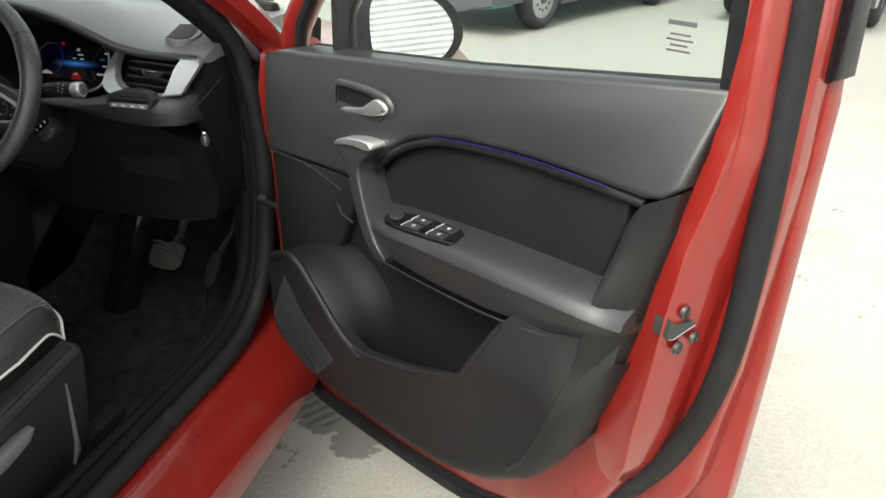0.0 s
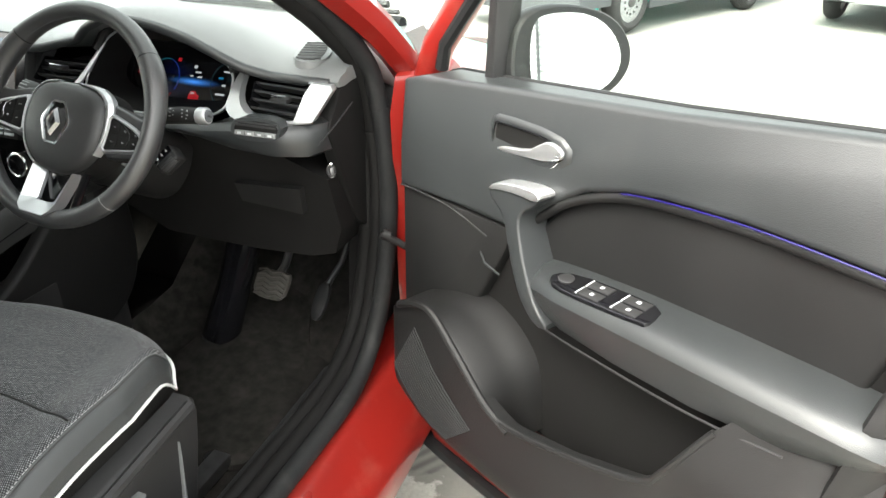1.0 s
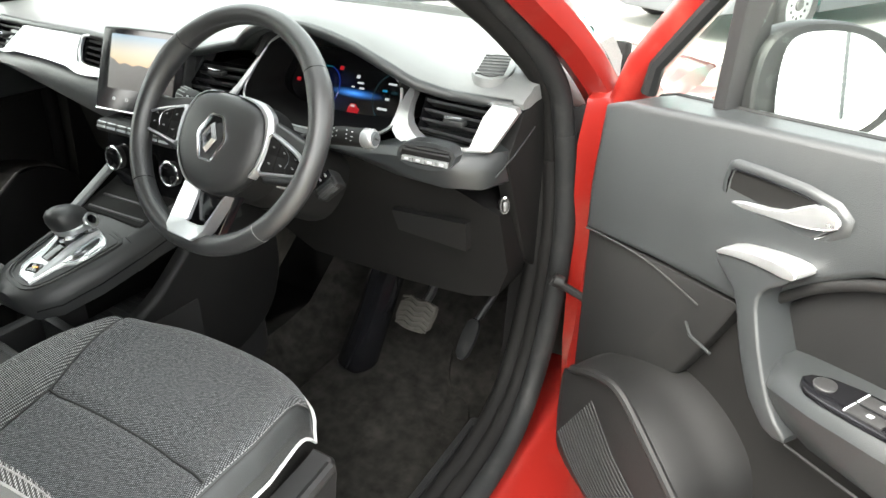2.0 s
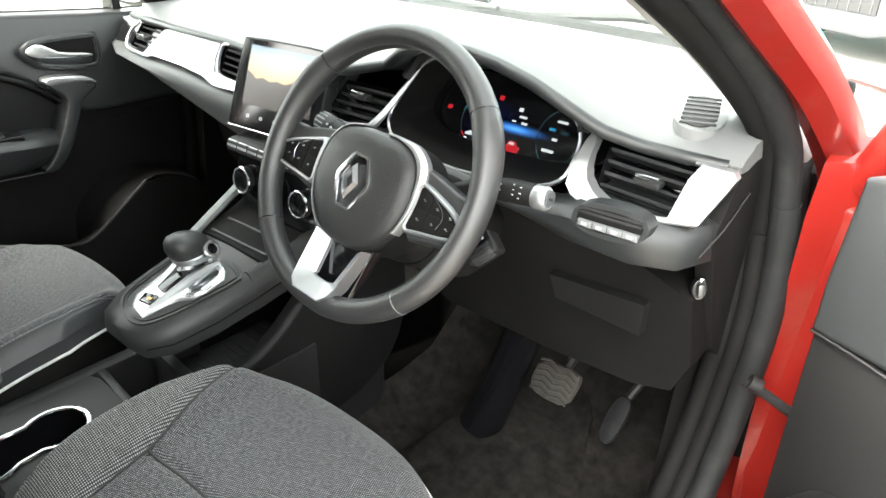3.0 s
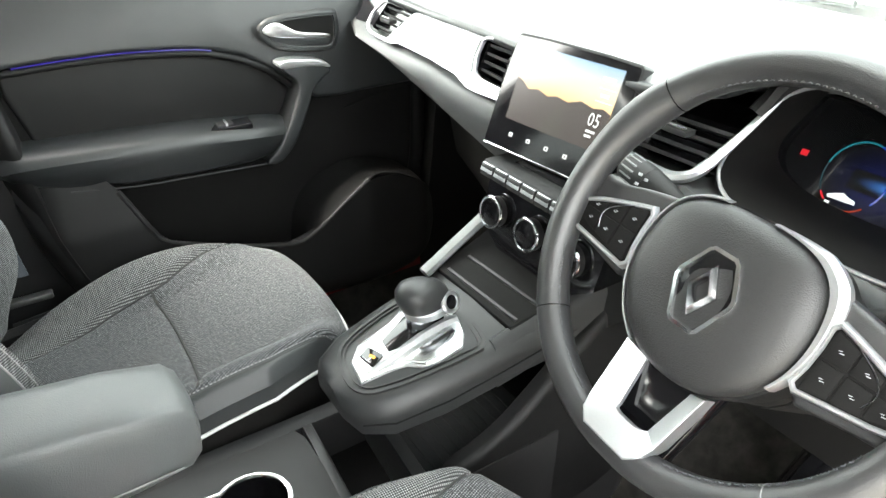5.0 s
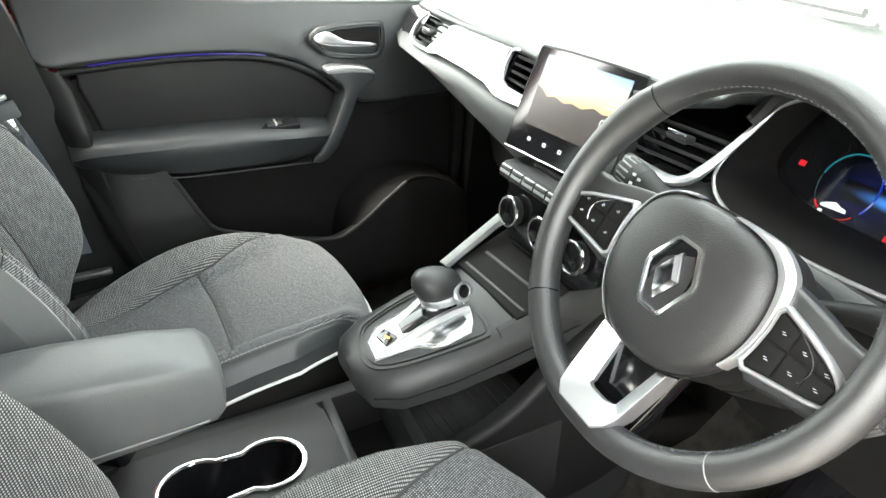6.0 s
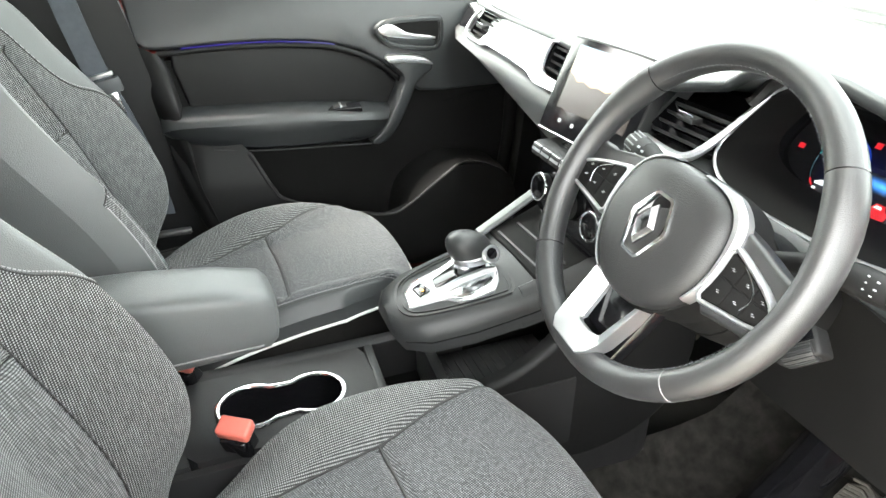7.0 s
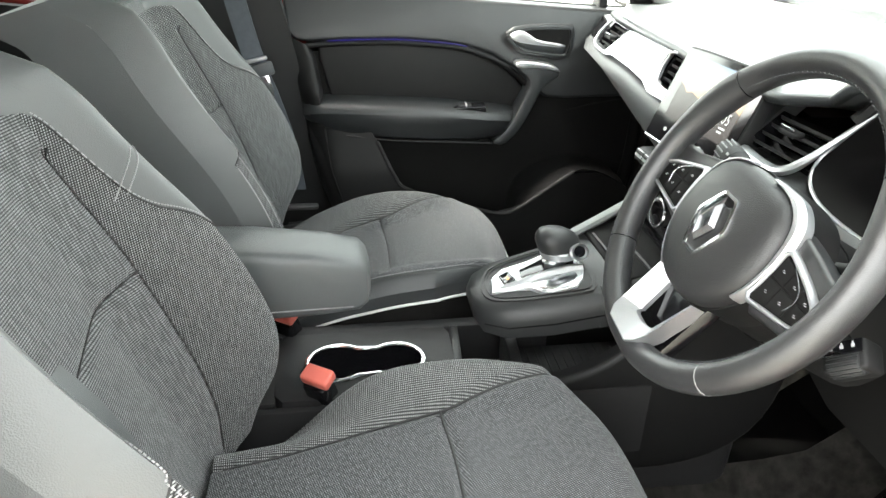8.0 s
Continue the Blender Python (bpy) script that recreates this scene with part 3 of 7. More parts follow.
    part("rear_window", slab([(-0.6, 0), (0.6, 0), (0.55, 0.45), (-0.55, 0.45)], 0, 0.004, lambda a, b, n: V(a, -2.2 + b * 0.6 + n, 1.05 + b * 0.9)), LIGHTCUT, car, "unseen rear window, darkened to cut light from behind")
    part("tailgate", rbox((1.5, 0.12, 0.75), pose(0, -2.25, 0.7), 0.05), RED, car)
    for s in (1, -1):
        for y in (1.32, -1.3):
            w = part("wheel", join(ring(0.27, 0.06, pose(s * 0.80, y, 0.33, 0, 90, 0), 36, 10), disc(0.24, 0.1, pose(s * 0.80, y, 0.33, 0, 90, 0), 0.01)), TYRE, car)
    for x0, x1 in ((0.05, 0.62), (-0.5, 0.02)):
        part("wiper", join(sweep([(x0, 0.78, 1.03), (x0 + 0.04, 0.745, 1.075), ((x0 + x1) / 2, 0.715, 1.104), (x1, 0.690, 1.105)], 0.009, 6), sweep([(x0 + 0.03, 0.745, 1.066), (x1 + 0.03, 0.680, 1.092)], 0.006, 6)), PLASTIC, car)


body_shell()

# floor carpet and mats
def floor_covering():
    bm = bmesh.new()
    rows_ = []
    for i in range(15):
        y = -0.55 + i * 0.09
        row = []
        for j in range(11):
            x = 0.09 + j * 0.057
            z = 0.292 + 0.006 * noise.noise(V(x * 9, y * 9, 1))
            z += max(0, y - 0.42) * 0.75
            z += max(0, x - 0.62) * 0.6
            z += max(0, 0.16 - x) * 1.2
            row.append(V(x, y, z))
        rows_.append(row)
    c = part("carpet", loft(rows_, closed=False), CARPET)
    tagged(c, "dark grey looped carpet on the car floor", "carpet", kind="structure")
    c2 = copy_thing(c, Matrix.Translation((-0.75, 0, 0)))
    pts = chaikin([(0.20, -0.02), (0.60, -0.02), (0.63, 0.25), (0.585, 0.40), (0.50, 0.42), (0.46, 0.55), (0.22, 0.53)], 2)
    m = part("floor_mat", slab(pts, 0.294, 0.309, lambda a, b, n: V(a, b, n + max(0, b - 0.42) * 0.75), 0.004), CARPET)
    tagged(m, "worn dark grey carpet floor mat under the pedals", "mat")
    for x in (0.30, 0.52):
        f = part("mat_fastener", disc(0.016, 0.012, pose(x, 0.02, 0.314), 0.003), PLASTIC)
        tagged(f, "round black plastic floor mat fastener", "fastener", "mat fasteners")


floor_covering()


# ---- doors ----
def make_door(P, root, driver):
    """P maps (u rearwards, n inwards, z up) to the root's space."""
    f = lambda a, b, n: P(a, n, b)
    shell = [(-0.03, 0.98), (-0.035, 0.6), (0.01, 0.30), (0.10, 0.22), (0.40, 0.26), (0.67, 0.325), (0.81, 0.39), (0.90, 0.49), (0.955, 0.63), (0.985, 0.92), (0.996, 1.02), (1.004, 1.10), (0.982, 1.55), (0.955, 1.55), (0.974, 1.12), (0.93, 1.10), (0.93, 0.98)]
    slant = lambda a, b, n: P(a + (0.045 * (-n / 0.11) if a > 0.75 else 0), n, b)
    part("door_shell", slab(shell, -0.11, -0.022, slant, 0.012, 3), RED, root, "glossy red painted inner door shell")
    part("latch_panel", slab(chaikin([(0.895, 0.60), (0.93, 0.555), (0.962, 0.64), (0.985, 0.85), (0.992, 1.02), (0.994, 1.15), (0.984, 1.34), (0.978, 1.34), (0.974, 1.06), (0.947, 0.90), (0.925, 0.74)], 1), -0.05, lambda a, b: eased(b, [0.55, 0.68, 0.9, 0.98, 1.05, 1.10, 1.34], [-0.018, 0.010, 0.014, 0.008, -0.010, -0.022, -0.026], 0.03), slant, 0.010, 3), RED, root, "raised red panel round the door latch")
    skin = [(-0.05, 1.0), (-0.055, 0.40), (-0.01, 0.20), (0.35, 0.24), (0.67, 0.29), (0.98, 0.35), (1.04, 0.44), (1.064, 0.57), (1.062, 0.8), (1.055, 1.14), (1.05, 1.18), (0.6, 1.03), (0.2, 1.0)]
    part("door_skin", slab(skin, -0.132, -0.11, f, 0.008, 2), RED, root, "glossy red outer door panel")
    part("door_cladding", slab([(0.0, 0.16), (0.35, 0.20), (0.67, 0.25), (0.97, 0.31), (0.99, 0.40), (0.67, 0.36), (0.02, 0.28)], -0.19, -0.12, f, 0.01), PLASTIC, root)
    seal = [(1.0, -0.060, 1.52), (1.018, -0.060, 1.30), (1.028, -0.062, 1.13), (1.034, -0.064, 0.96), (1.030, -0.064, 0.80), (1.0, -0.060, 0.66), (0.94, -0.052, 0.535), (0.85, -0.042, 0.415), (0.72, -0.036, 0.335), (0.45, -0.034, 0.262), (0.1, -0.034, 0.21)]
    part("door_seal", sweep([P(*p) for p in spline(seal, 6)], 0.0165, 12, up=tuple(P(0, 1, 0) - P(0, 0, 0))), RUBBER, root, "thick black rubber door seal")
    # upper pad
    lean = lambda a, b: 0.024 - 0.55 * max(0, b - 1.035) + (0.16 * max(0, 0.28 - a) if driver else 0)
    low = [(0.982, 1.155), (0.972, 1.05), (0.955, 1.032), (0.93, 1.026), (0.90, 1.026), (0.82, 1.027), (0.72, 1.024), (0.62, 1.014), (0.56, 1.002), (0.50, 0.982), (0.445, 0.945), (0.40, 0.905), (0.36, 0.872), (0.30, 0.866), (0.231, 0.866), (0.16, 0.864)] + ([(0.088, 0.860), (0.088, 0.94)] if driver else [(0.10, 0.862), (-0.045, 0.855)])
    top = [(0.088, 1.052) if driver else (-0.012, 1.05), (0.12, 1.062) if driver else (0.06, 1.058), (0.28, 1.076), (0.58, 1.106), (0.79, 1.133)]
    part("upper_pad", slab(top + low, lambda a, b: -0.06 if b < 1.03 else -0.075, lean, f, 0.010, 4), SOFT, root, "dark grey soft-touch upper door pad")
    if driver:
        part("front_panel", slab([(0.088, 0.857), (0.16, 0.861), (0.30, 0.863), (0.36, 0.868), (0.34, 0.82), (0.31, 0.76), (0.28, 0.70), (0.16, 0.60), (0.12, 0.52), (0.092, 0.50)], -0.05, lambda a, b: 0.018 + 0.15 * max(0, 0.28 - a), f, 0.006), LOWER, root)
    # belt seal along the glass
    part("belt_seal", sweep([P(a, -0.060, z - 0.004) for a, z in top] + [P(0.98, -0.068, 1.152)], 0.007, 8), RUBBER, root)
    # insert below the arch
    arch = [(0.40, 0.885), (0.445, 0.935), (0.50, 0.972), (0.56, 0.992), (0.62, 1.004), (0.72, 1.014), (0.82, 1.017), (0.905, 1.016), (0.905, 0.98), (0.875, 0.87), (0.64, 0.85), (0.46, 0.82), (0.41, 0.83)]
    part("insert_panel", slab(arch, -0.05, 0.006, f, 0.008, 3), LOWER, root, "black soft door insert")
    arc = spline([(0.405, 0.030, 0.905), (0.45, 0.030, 0.945), (0.50, 0.030, 0.975), (0.56, 0.029, 0.997), (0.62, 0.028, 1.008), (0.72, 0.027, 1.018), (0.82, 0.027, 1.021), (0.93, 0.026, 1.020)], 4)
    part("arch_roll", sweep([P(a, n - 0.0135, z - 0.002) for a, n, z in arc], 0.0070, 10), LOWER, root)
    part("light_strip", sweep([P(a, n - 0.0035, z + 0.0062) for a, n, z in arc if 0.56 < a < 0.90], 0.0013, 6), LED, root, "dim blue ambient light strip")
    # lower panel, rim and rear strip
    rim = [(0.245, 0.70), (0.30, 0.71), (0.356, 0.672), (0.428, 0.622), (0.482, 0.609), (0.599, 0.641), (0.712, 0.687), (0.737, 0.717), (0.770, 0.785), (0.778, 0.800)]
    upper = [(0.124, 0.60), (0.145, 0.65), (0.19, 0.684), (0.245, 0.705), (0.30, 0.708), (0.356, 0.672), (0.428, 0.622), (0.482, 0.609), (0.599, 0.641), (0.712, 0.687), (0.737, 0.717), (0.775, 0.80), (0.80, 0.835), (0.935, 0.862)]
    under = [(0.121, 0.575), (0.116, 0.52), (0.128, 0.472), (0.165, 0.440), (0.23, 0.430), (0.31, 0.436), (0.44, 0.447), (0.58, 0.460), (0.69, 0.482), (0.775, 0.512), (0.845, 0.562), (0.885, 0.62), (0.915, 0.70), (0.937, 0.80)]
    depth = lambda a, b: interp(a, [0.11, 0.15, 0.3, 0.7, 0.88, 0.94], [0.085, 0.110, 0.125, 0.108, 0.085, 0.056]) - 0.20 * max(0, 0.50 - b) - 0.30 * max(0, b - 0.735) * (1 if a > 0.6 else 0)
    ua, ub = resample(upper, 70), resample(under, 70)
    rows_ = [[P(a, depth(a, b) - 0.026, b - 0.006) for a, b in ua], [P(a, depth(a, b) - 0.004, b) for a, b in ua]]
    for k in range(15):
        t = k / 14
        row = []
        for (a0, z0), (a1, z1) in zip(ua, ub):
            a, b = lerp(a0, a1, t), lerp(z0, z1, t)
            row.append(P(a, depth(a, b) - 0.016 * max(0, t - 0.86) ** 2 / 0.14 ** 2, b))
        rows_.append(row)
    rows_ += [[P(a + (0.004 if a > 0.8 else 0), depth(a, b) - 0.034, b - 0.003) for a, b in ub], [P(a, -0.03, b + 0.004) for a, b in ub]]
    part("lower_panel", loft(rows_, closed=False), LOWER, root, "hard black plastic lower door panel with bottle pocket", 50)
    part("pocket_rim", sweep([P(a, depth(a, b) - 0.002, b) for a, b in spline(rim[1:], 4)], 0.0050, 8), LOWER, root)
    part("pocket_back", slab([(0.16, 0.47), (0.78, 0.55), (0.86, 0.64), (0.91, 0.80), (0.93, 1.0), (0.16, 1.0)] + ([(0.11, 0.98), (0.11, 0.45)] if driver else [(-0.020, 1.0), (-0.025, 0.45)]), -0.05, -0.002, f), DEEP, root)
    edge_o = resample([(0.973, 1.046), (0.966, 0.99), (0.954, 0.92), (0.943, 0.84), (0.924, 0.74), (0.898, 0.645), (0.872, 0.595), (0.84, 0.555)], 40)
    edge_i = resample([(0.935, 1.023), (0.920, 0.99), (0.910, 0.92), (0.902, 0.84), (0.888, 0.74), (0.866, 0.66), (0.845, 0.61), (0.82, 0.575)], 40)
    rows_ = []
    for (a0, z0), (a1, z1) in zip(edge_i, edge_o):
        lift = max(eased(z0, [0.84, 0.90, 0.95, 1.02], [0.064, 0.060, 0.036, 0.027], 0.02), depth(a0, z0) + 0.002 if z0 < 0.84 else 0)
        row = [P(a0 - 0.012, -0.03, z0), P(a0 - 0.004, lift - 0.006, z0)]
        for t in (0, 0.2, 0.4, 0.6, 0.8, 0.93, 1.0):
            row.append(P(lerp(a0, a1, t), lerp(lift, 0.018, t ** 1.8), lerp(z0, z1, t)))
        rows_.append(row + [P(a1 + 0.001, -0.045, z1)])
    part("rear_strip", loft(rows_, closed=False), LOWER, root, "", 60)
    part("bottom_strip", sweep([P(*p) for p in spline([(0.02, -0.028, 0.235), (0.09, -0.022, 0.212), (0.35, -0.020, 0.248), (0.61, -0.026, 0.288), (0.72, -0.030, 0.330)], 5)], 0.020, 8, 0.8), RUBBER, root, "black rubber strip along the door bottom")
    # speaker pod: bulging face between the pocket edge and its inner boundary
    S = [(0.165, 0.106, 0.662), (0.19, 0.118, 0.682), (0.24, 0.122, 0.708), (0.29, 0.122, 0.714), (0.356, 0.121, 0.672), (0.428, 0.120, 0.622), (0.482, 0.114, 0.598)]
    B = [(0.150, 0.05, 0.660), (0.175, 0.05, 0.676), (0.25, 0.05, 0.700), (0.31, 0.05, 0.700), (0.375, 0.05, 0.675), (0.418, 0.05, 0.625), (0.437, 0.05, 0.515)]
    S2, B2 = spline(S, 5), spline(B, 5)
    rows_ = []
    for s_, b_ in zip(S2, B2):
        s_, b_ = V(*s_), V(*b_)
        row = [P(s_.x, s_.y - 0.012, s_.z - 0.01), P(*s_)]
        for t in (0.12, 0.3, 0.5, 0.7, 0.88, 1.0):
            q = s_.lerp(b_, t)
            bulge = 0.020 * math.sin(math.pi * min(1, t)) + (0.008 if 0.05 < t < 0.95 else 0)
            row.append(P(q.x, q.y + bulge - 0.006, q.z))
        row += [P(b_.x + 0.006, 0.03, b_.z + 0.004), P(b_.x + 0.010, -0.01, b_.z + 0.006)]
        rows_.append(row)
    # same plastic on both doors; the passenger pod's darker colour stands for shade
    part("speaker_pod", loft(rows_, closed=False), LOWER if driver else DEEP, root, "smooth dark speaker housing", 60)
    part("pod_edge", sweep([P(*p) for p in S2], 0.0070 if driver else 0.0018, 8), LOWER if driver else DEEP, root)
    for k in range(16 if driver else 0):
        t = k / 15
        p0, p1 = (lerp(0.232, 0.153, t), lerp(0.655, 0.528, t)), (lerp(0.400, 0.335, t), lerp(0.545, 0.476, t))
        path = []
        for q in (0, 0.2, 0.4, 0.6, 0.8, 1.0):
            a0, b0 = lerp(p0[0], p1[0], q), lerp(p0[1], p1[1], q)
            sag = math.sin(math.pi * q) * lerp(0.004, 0.022, t)
            a0, b0 = a0 - sag * 0.5, b0 - sag
            path.append(P(a0, depth(a0, b0) + 0.0012, b0))
        part("grille_rib", sweep(path, 0.0013, 6), PLASTIC, root)
    # armrest
    rings = []
    st = [(0.425, 0.020, 0.838, 0.806), (0.435, 0.050, 0.846, 0.795), (0.46, 0.068, 0.852, 0.786), (0.52, 0.080, 0.862, 0.782), (0.62, 0.084, 0.875, 0.787), (0.74, 0.084, 0.886, 0.797), (0.85, 0.080, 0.894, 0.815), (0.905, 0.075, 0.896, 0.832), (0.930, 0.066, 0.893, 0.842), (0.946, 0.050, 0.886, 0.850)]
    for a, w, zt, zb in st:
        r = 0.018
        sec = [(-0.03, zt + 0.004), (w * 0.5, zt + 0.002), (w - r, zt - 0.004), (w - r * 0.35, zt - 0.010), (w, zt - 0.022), (w - 0.004, (zt + zb) / 2), (w - 0.014, zb + 0.010), (w - 0.030, zb), (-0.03, zb)]
        rings.append([P(a, n, z) for n, z in sec])
    part("armrest", loft(rings), SOFT, root, "padded dark grey door armrest")
    part("armrest_seam", sweep([P(a, n, z) for a, n, z in spline([(0.495, 0.066, 0.776), (0.60, 0.074, 0.788), (0.74, 0.074, 0.80), (0.85, 0.068, 0.816)], 4)], 0.0016, 6), PLASTIC, root)
    # pull grip with chrome cap
    strap = chaikin([(0.333, 0.932), (0.352, 0.952), (0.438, 0.957), (0.434, 0.945), (0.412, 0.928), (0.408, 0.910), (0.425, 0.875), (0.448, 0.832), (0.470, 0.800), (0.500, 0.776), (0.470, 0.768), (0.443, 0.79), (0.420, 0.822), (0.398, 0.865), (0.378, 0.905), (0.362, 0.918)], 1)
    part("pull_grip", slab(strap, 0.0, lambda a, b: interp(b, [0.77, 0.80, 0.86, 0.92, 0.96], [0.066, 0.068, 0.064, 0.056, 0.050]), f, 0.007, 3), SOFT, root, "slanted black door pull")
    part("grip_cap", slab(chaikin([(0.333, 0.938), (0.350, 0.955), (0.395, 0.966), (0.436, 0.970), (0.448, 0.963), (0.440, 0.953), (0.400, 0.952), (0.365, 0.947)], 1), 0.024, 0.0560, f, 0.004, 3), BRIGHT, root, "bright chrome cap on the pull")
    # inside handle
    bez = chaikin([(0.304, 1.034), (0.320, 1.042), (0.440, 1.044), (0.470, 1.024), (0.440, 0.991), (0.412, 0.981), (0.330, 0.967), (0.306, 0.975)], 1)
    inn, mid, out_ = inset(bez, 0.0065), inset(bez, 0.003), inset(bez, -0.005)
    part("handle_bezel", loft([[f(a, b, n) for a, b in ring_] for ring_, n in ((out_, 0.0215), (inset(bez, -0.0025), 0.0256), (bez, 0.0272), (mid, 0.0280), (inn, 0.0272), (inset(bez, 0.009), 0.0246))], caps=False), SOFT, root, "", 60)
    part("bezel_line", sweep([f(a, b, 0.0274) for a, b in inset(bez, 0.0062)], 0.0012, 6, closed=True), GLOSS, root)
    # dark plate lying on the pad, painting the shade of a recess not cut
    part("handle_shade_plate", slab(inset(bez, 0.008), 0.0, 0.0252, f), DEEP, root)
    part("lever_face", slab([(0.322, 0.990), (0.390, 1.001), (0.430, 1.009), (0.455, 1.016), (0.436, 0.999), (0.408, 0.989), (0.328, 0.977)], 0.02, 0.0295, f, 0.002, 2), SOFT, root)
    part("handle_lever", slab(chaikin([(0.322, 0.990), (0.390, 1.000), (0.430, 1.007), (0.457, 1.016), (0.460, 1.026), (0.448, 1.034), (0.430, 1.036), (0.408, 1.023), (0.390, 1.011), (0.322, 0.999)], 1), 0.022, lambda a, b: interp(a, [0.32, 0.38, 0.43, 0.46], [0.0300, 0.0315, 0.0350, 0.0320]), f, 0.0035, 3), BRIGHT, root, "bright chrome inside door lever")
    # slot and crease ahead of the grip
    # passenger crease likewise darkened for the shade on that side
    part("pad_crease", sweep([P(a, n, z) for a, n, z in spline([(0.09, 0.052, 0.862), (0.16, 0.042, 0.863), (0.22, 0.032, 0.856), (0.30, 0.022, 0.835)] if driver else [(-0.04, 0.026, 0.854), (0.10, 0.026, 0.862), (0.22, 0.024, 0.852), (0.30, 0.016, 0.835)], 4)], 0.0016, 6), PLASTIC if driver else DEEP, root)
    if driver:
        part("cup_tab", sweep([P(0.285, 0.02, 0.80), P(0.30, 0.024, 0.787), P(0.335, 0.02, 0.778)], 0.0022, 6), SOFT, root)
    # glass and frame
    part("door_glass", slab([(0.20, 1.05), (0.60, 1.09), (0.97, 1.15), (0.955, 1.52), (0.55, 1.52), (0.27, 1.30)], -0.064, -0.060, f), GLASS, root).visible_shadow = False
    part("quarter_glass", slab([(0.065, 1.04), (0.195, 1.05), (0.205, 1.22)], -0.064, -0.060, f), GLASS, root).visible_shadow = False
    part("division_bar", slab([(0.204, 1.04), (0.227, 1.045), (0.233, 1.40), (0.211, 1.36)], -0.085, -0.035, f, 0.006), PLASTIC, root)
    part("front_frame", sweep([P(0.005, -0.06, 1.0), P(0.045, -0.06, 1.09), P(0.20, -0.06, 1.27), P(0.38, -0.055, 1.42), P(0.60, -0.05, 1.53), P(0.95, -0.05, 1.545)], 0.030, 10, 1.0), RED, root)
    part("front_frame_seal", sweep([P(0.075, -0.045, 1.055), P(0.085, -0.045, 1.10), P(0.22, -0.045, 1.25), P(0.39, -0.045, 1.385), P(0.60, -0.045, 1.49), P(0.93, -0.045, 1.51)], 0.012, 8), RUBBER, root)
    part("rear_frame", slab([(0.905, 0.43), (0.985, 0.455), (1.030, 0.60), (1.046, 0.80), (1.050, 1.07), (1.030, 1.55), (0.965, 1.55), (0.990, 1.07), (0.988, 0.80), (0.960, 0.60)], -0.115, -0.070, f, 0.010, 3), RED, root)
    part("rear_frame_seal", slab([(0.962, 1.12), (0.985, 1.125), (0.957, 1.55), (0.934, 1.55)], -0.09, -0.042, f, 0.004), RUBBER, root)
    part("outer_frame", slab([(1.040, 1.16), (1.060, 1.17), (1.037, 1.55), (1.016, 1.55)], -0.135, -0.095, f, 0.006), GLOSS, root)
    if driver:
        # latch, bolts, sticker
        face = lambda a, b, n: P(0.9895 - 0.41 * a + n, a, b)
        part("latch_slot", slab([(0.010, 0.886), (0.004, 0.879), (-0.004, 0.876), (-0.020, 0.880), (-0.024, 0.874), (0.002, 0.858), (0.008, 0.858), (0.010, 0.862)], -0.02, 0.0012, face, 0.0), DARKINK, root, "dark latch slot")
        part("latch_edge", sweep([face(a, b, 0.0012) for a, b in ((0.009, 0.859), (0.004, 0.857), (0.0, 0.858), (-0.024, 0.873))], 0.0009, 6), SATIN, root)
        for n_, z_ in ((-0.008, 0.894), (-0.028, 0.853), (-0.008, 0.842)):
            bo = part("bolt", sweep([face(n_, z_, -0.002), face(n_, z_, 0.002), face(n_, z_, 0.0032)], [0.0085, 0.0085, 0.0070], 16), METALDARK, root)
            part("bolt_socket", sweep([face(n_, z_, 0.004), face(n_, z_, 0.005)], 0.0035, 6), DARKINK, bo)
        skinf = lambda a, b, n: P(a, -0.1095 + n, b)
        part("sticker", slab([(0.924, 0.515), (0.978, 0.548), (0.985, 0.47), (0.93, 0.45)], 0.0, 0.0015, skinf), LABELW, root, "white printed sticker")
        for k in range(5):
            part("sticker_bar", slab([(0.934, 0.500 - 0.010 * k), (0.955, 0.5127 - 0.010 * k), (0.955, 0.5092 - 0.010 * k), (0.934, 0.4965 - 0.010 * k)], 0.0, 0.0022, skinf), DARKINK, root)
        part("sticker_patch", slab([(0.938, 0.517), (0.950, 0.5245), (0.951, 0.5125), (0.939, 0.505)], 0.0, 0.0022, skinf), GREYPAINT, root)
        part("warning_sticker", slab([(0.872, 0.475), (0.888, 0.485), (0.89, 0.44), (0.874, 0.43)], 0.0, 0.0015, skinf), YELLOW, root, "yellow sticker")
        for k, (w_, z_) in enumerate(((0.036, 1.205), (0.026, 1.194), (0.034, 1.188), (0.022, 1.182), (0.030, 1.176))):
            part("glass_mark", slab([(0.895 - w_ / 2, z_), (0.895 + w_ / 2, z_), (0.895 + w_ / 2, z_ + (0.005 if k == 0 else 0.0022)), (0.895 - w_ / 2, z_ + (0.005 if k == 0 else 0.0022))], -0.0595, -0.0588, f), GREYPAINT, root)
        q0, q1 = P(1.035, -0.088, 0.95), P(1.048, -0.088, 0.95)
        part("rubber_stop", sweep([q0, q1], [0.011, 0.008], 16), RUBBER, root)


DU = Vector((0.832, -0.555, 0)).normalized()
M_DOOR = Matrix(((DU.x, -DU.y, 0, 0.785), (DU.y, DU.x, 0, 0.364), (0, 0, 1, 0), (0, 0, 0, 1)))
door_r = thing("front_door", "open red front door with black padded trim and electric window switches", "car door", "front doors", m=M_DOOR)
make_door(lambda a, n, b: V(a, -n, b), door_r, True)
door_l = thing("front_door", "closed front door with black padded trim and a blue light strip", "car door", "front doors")
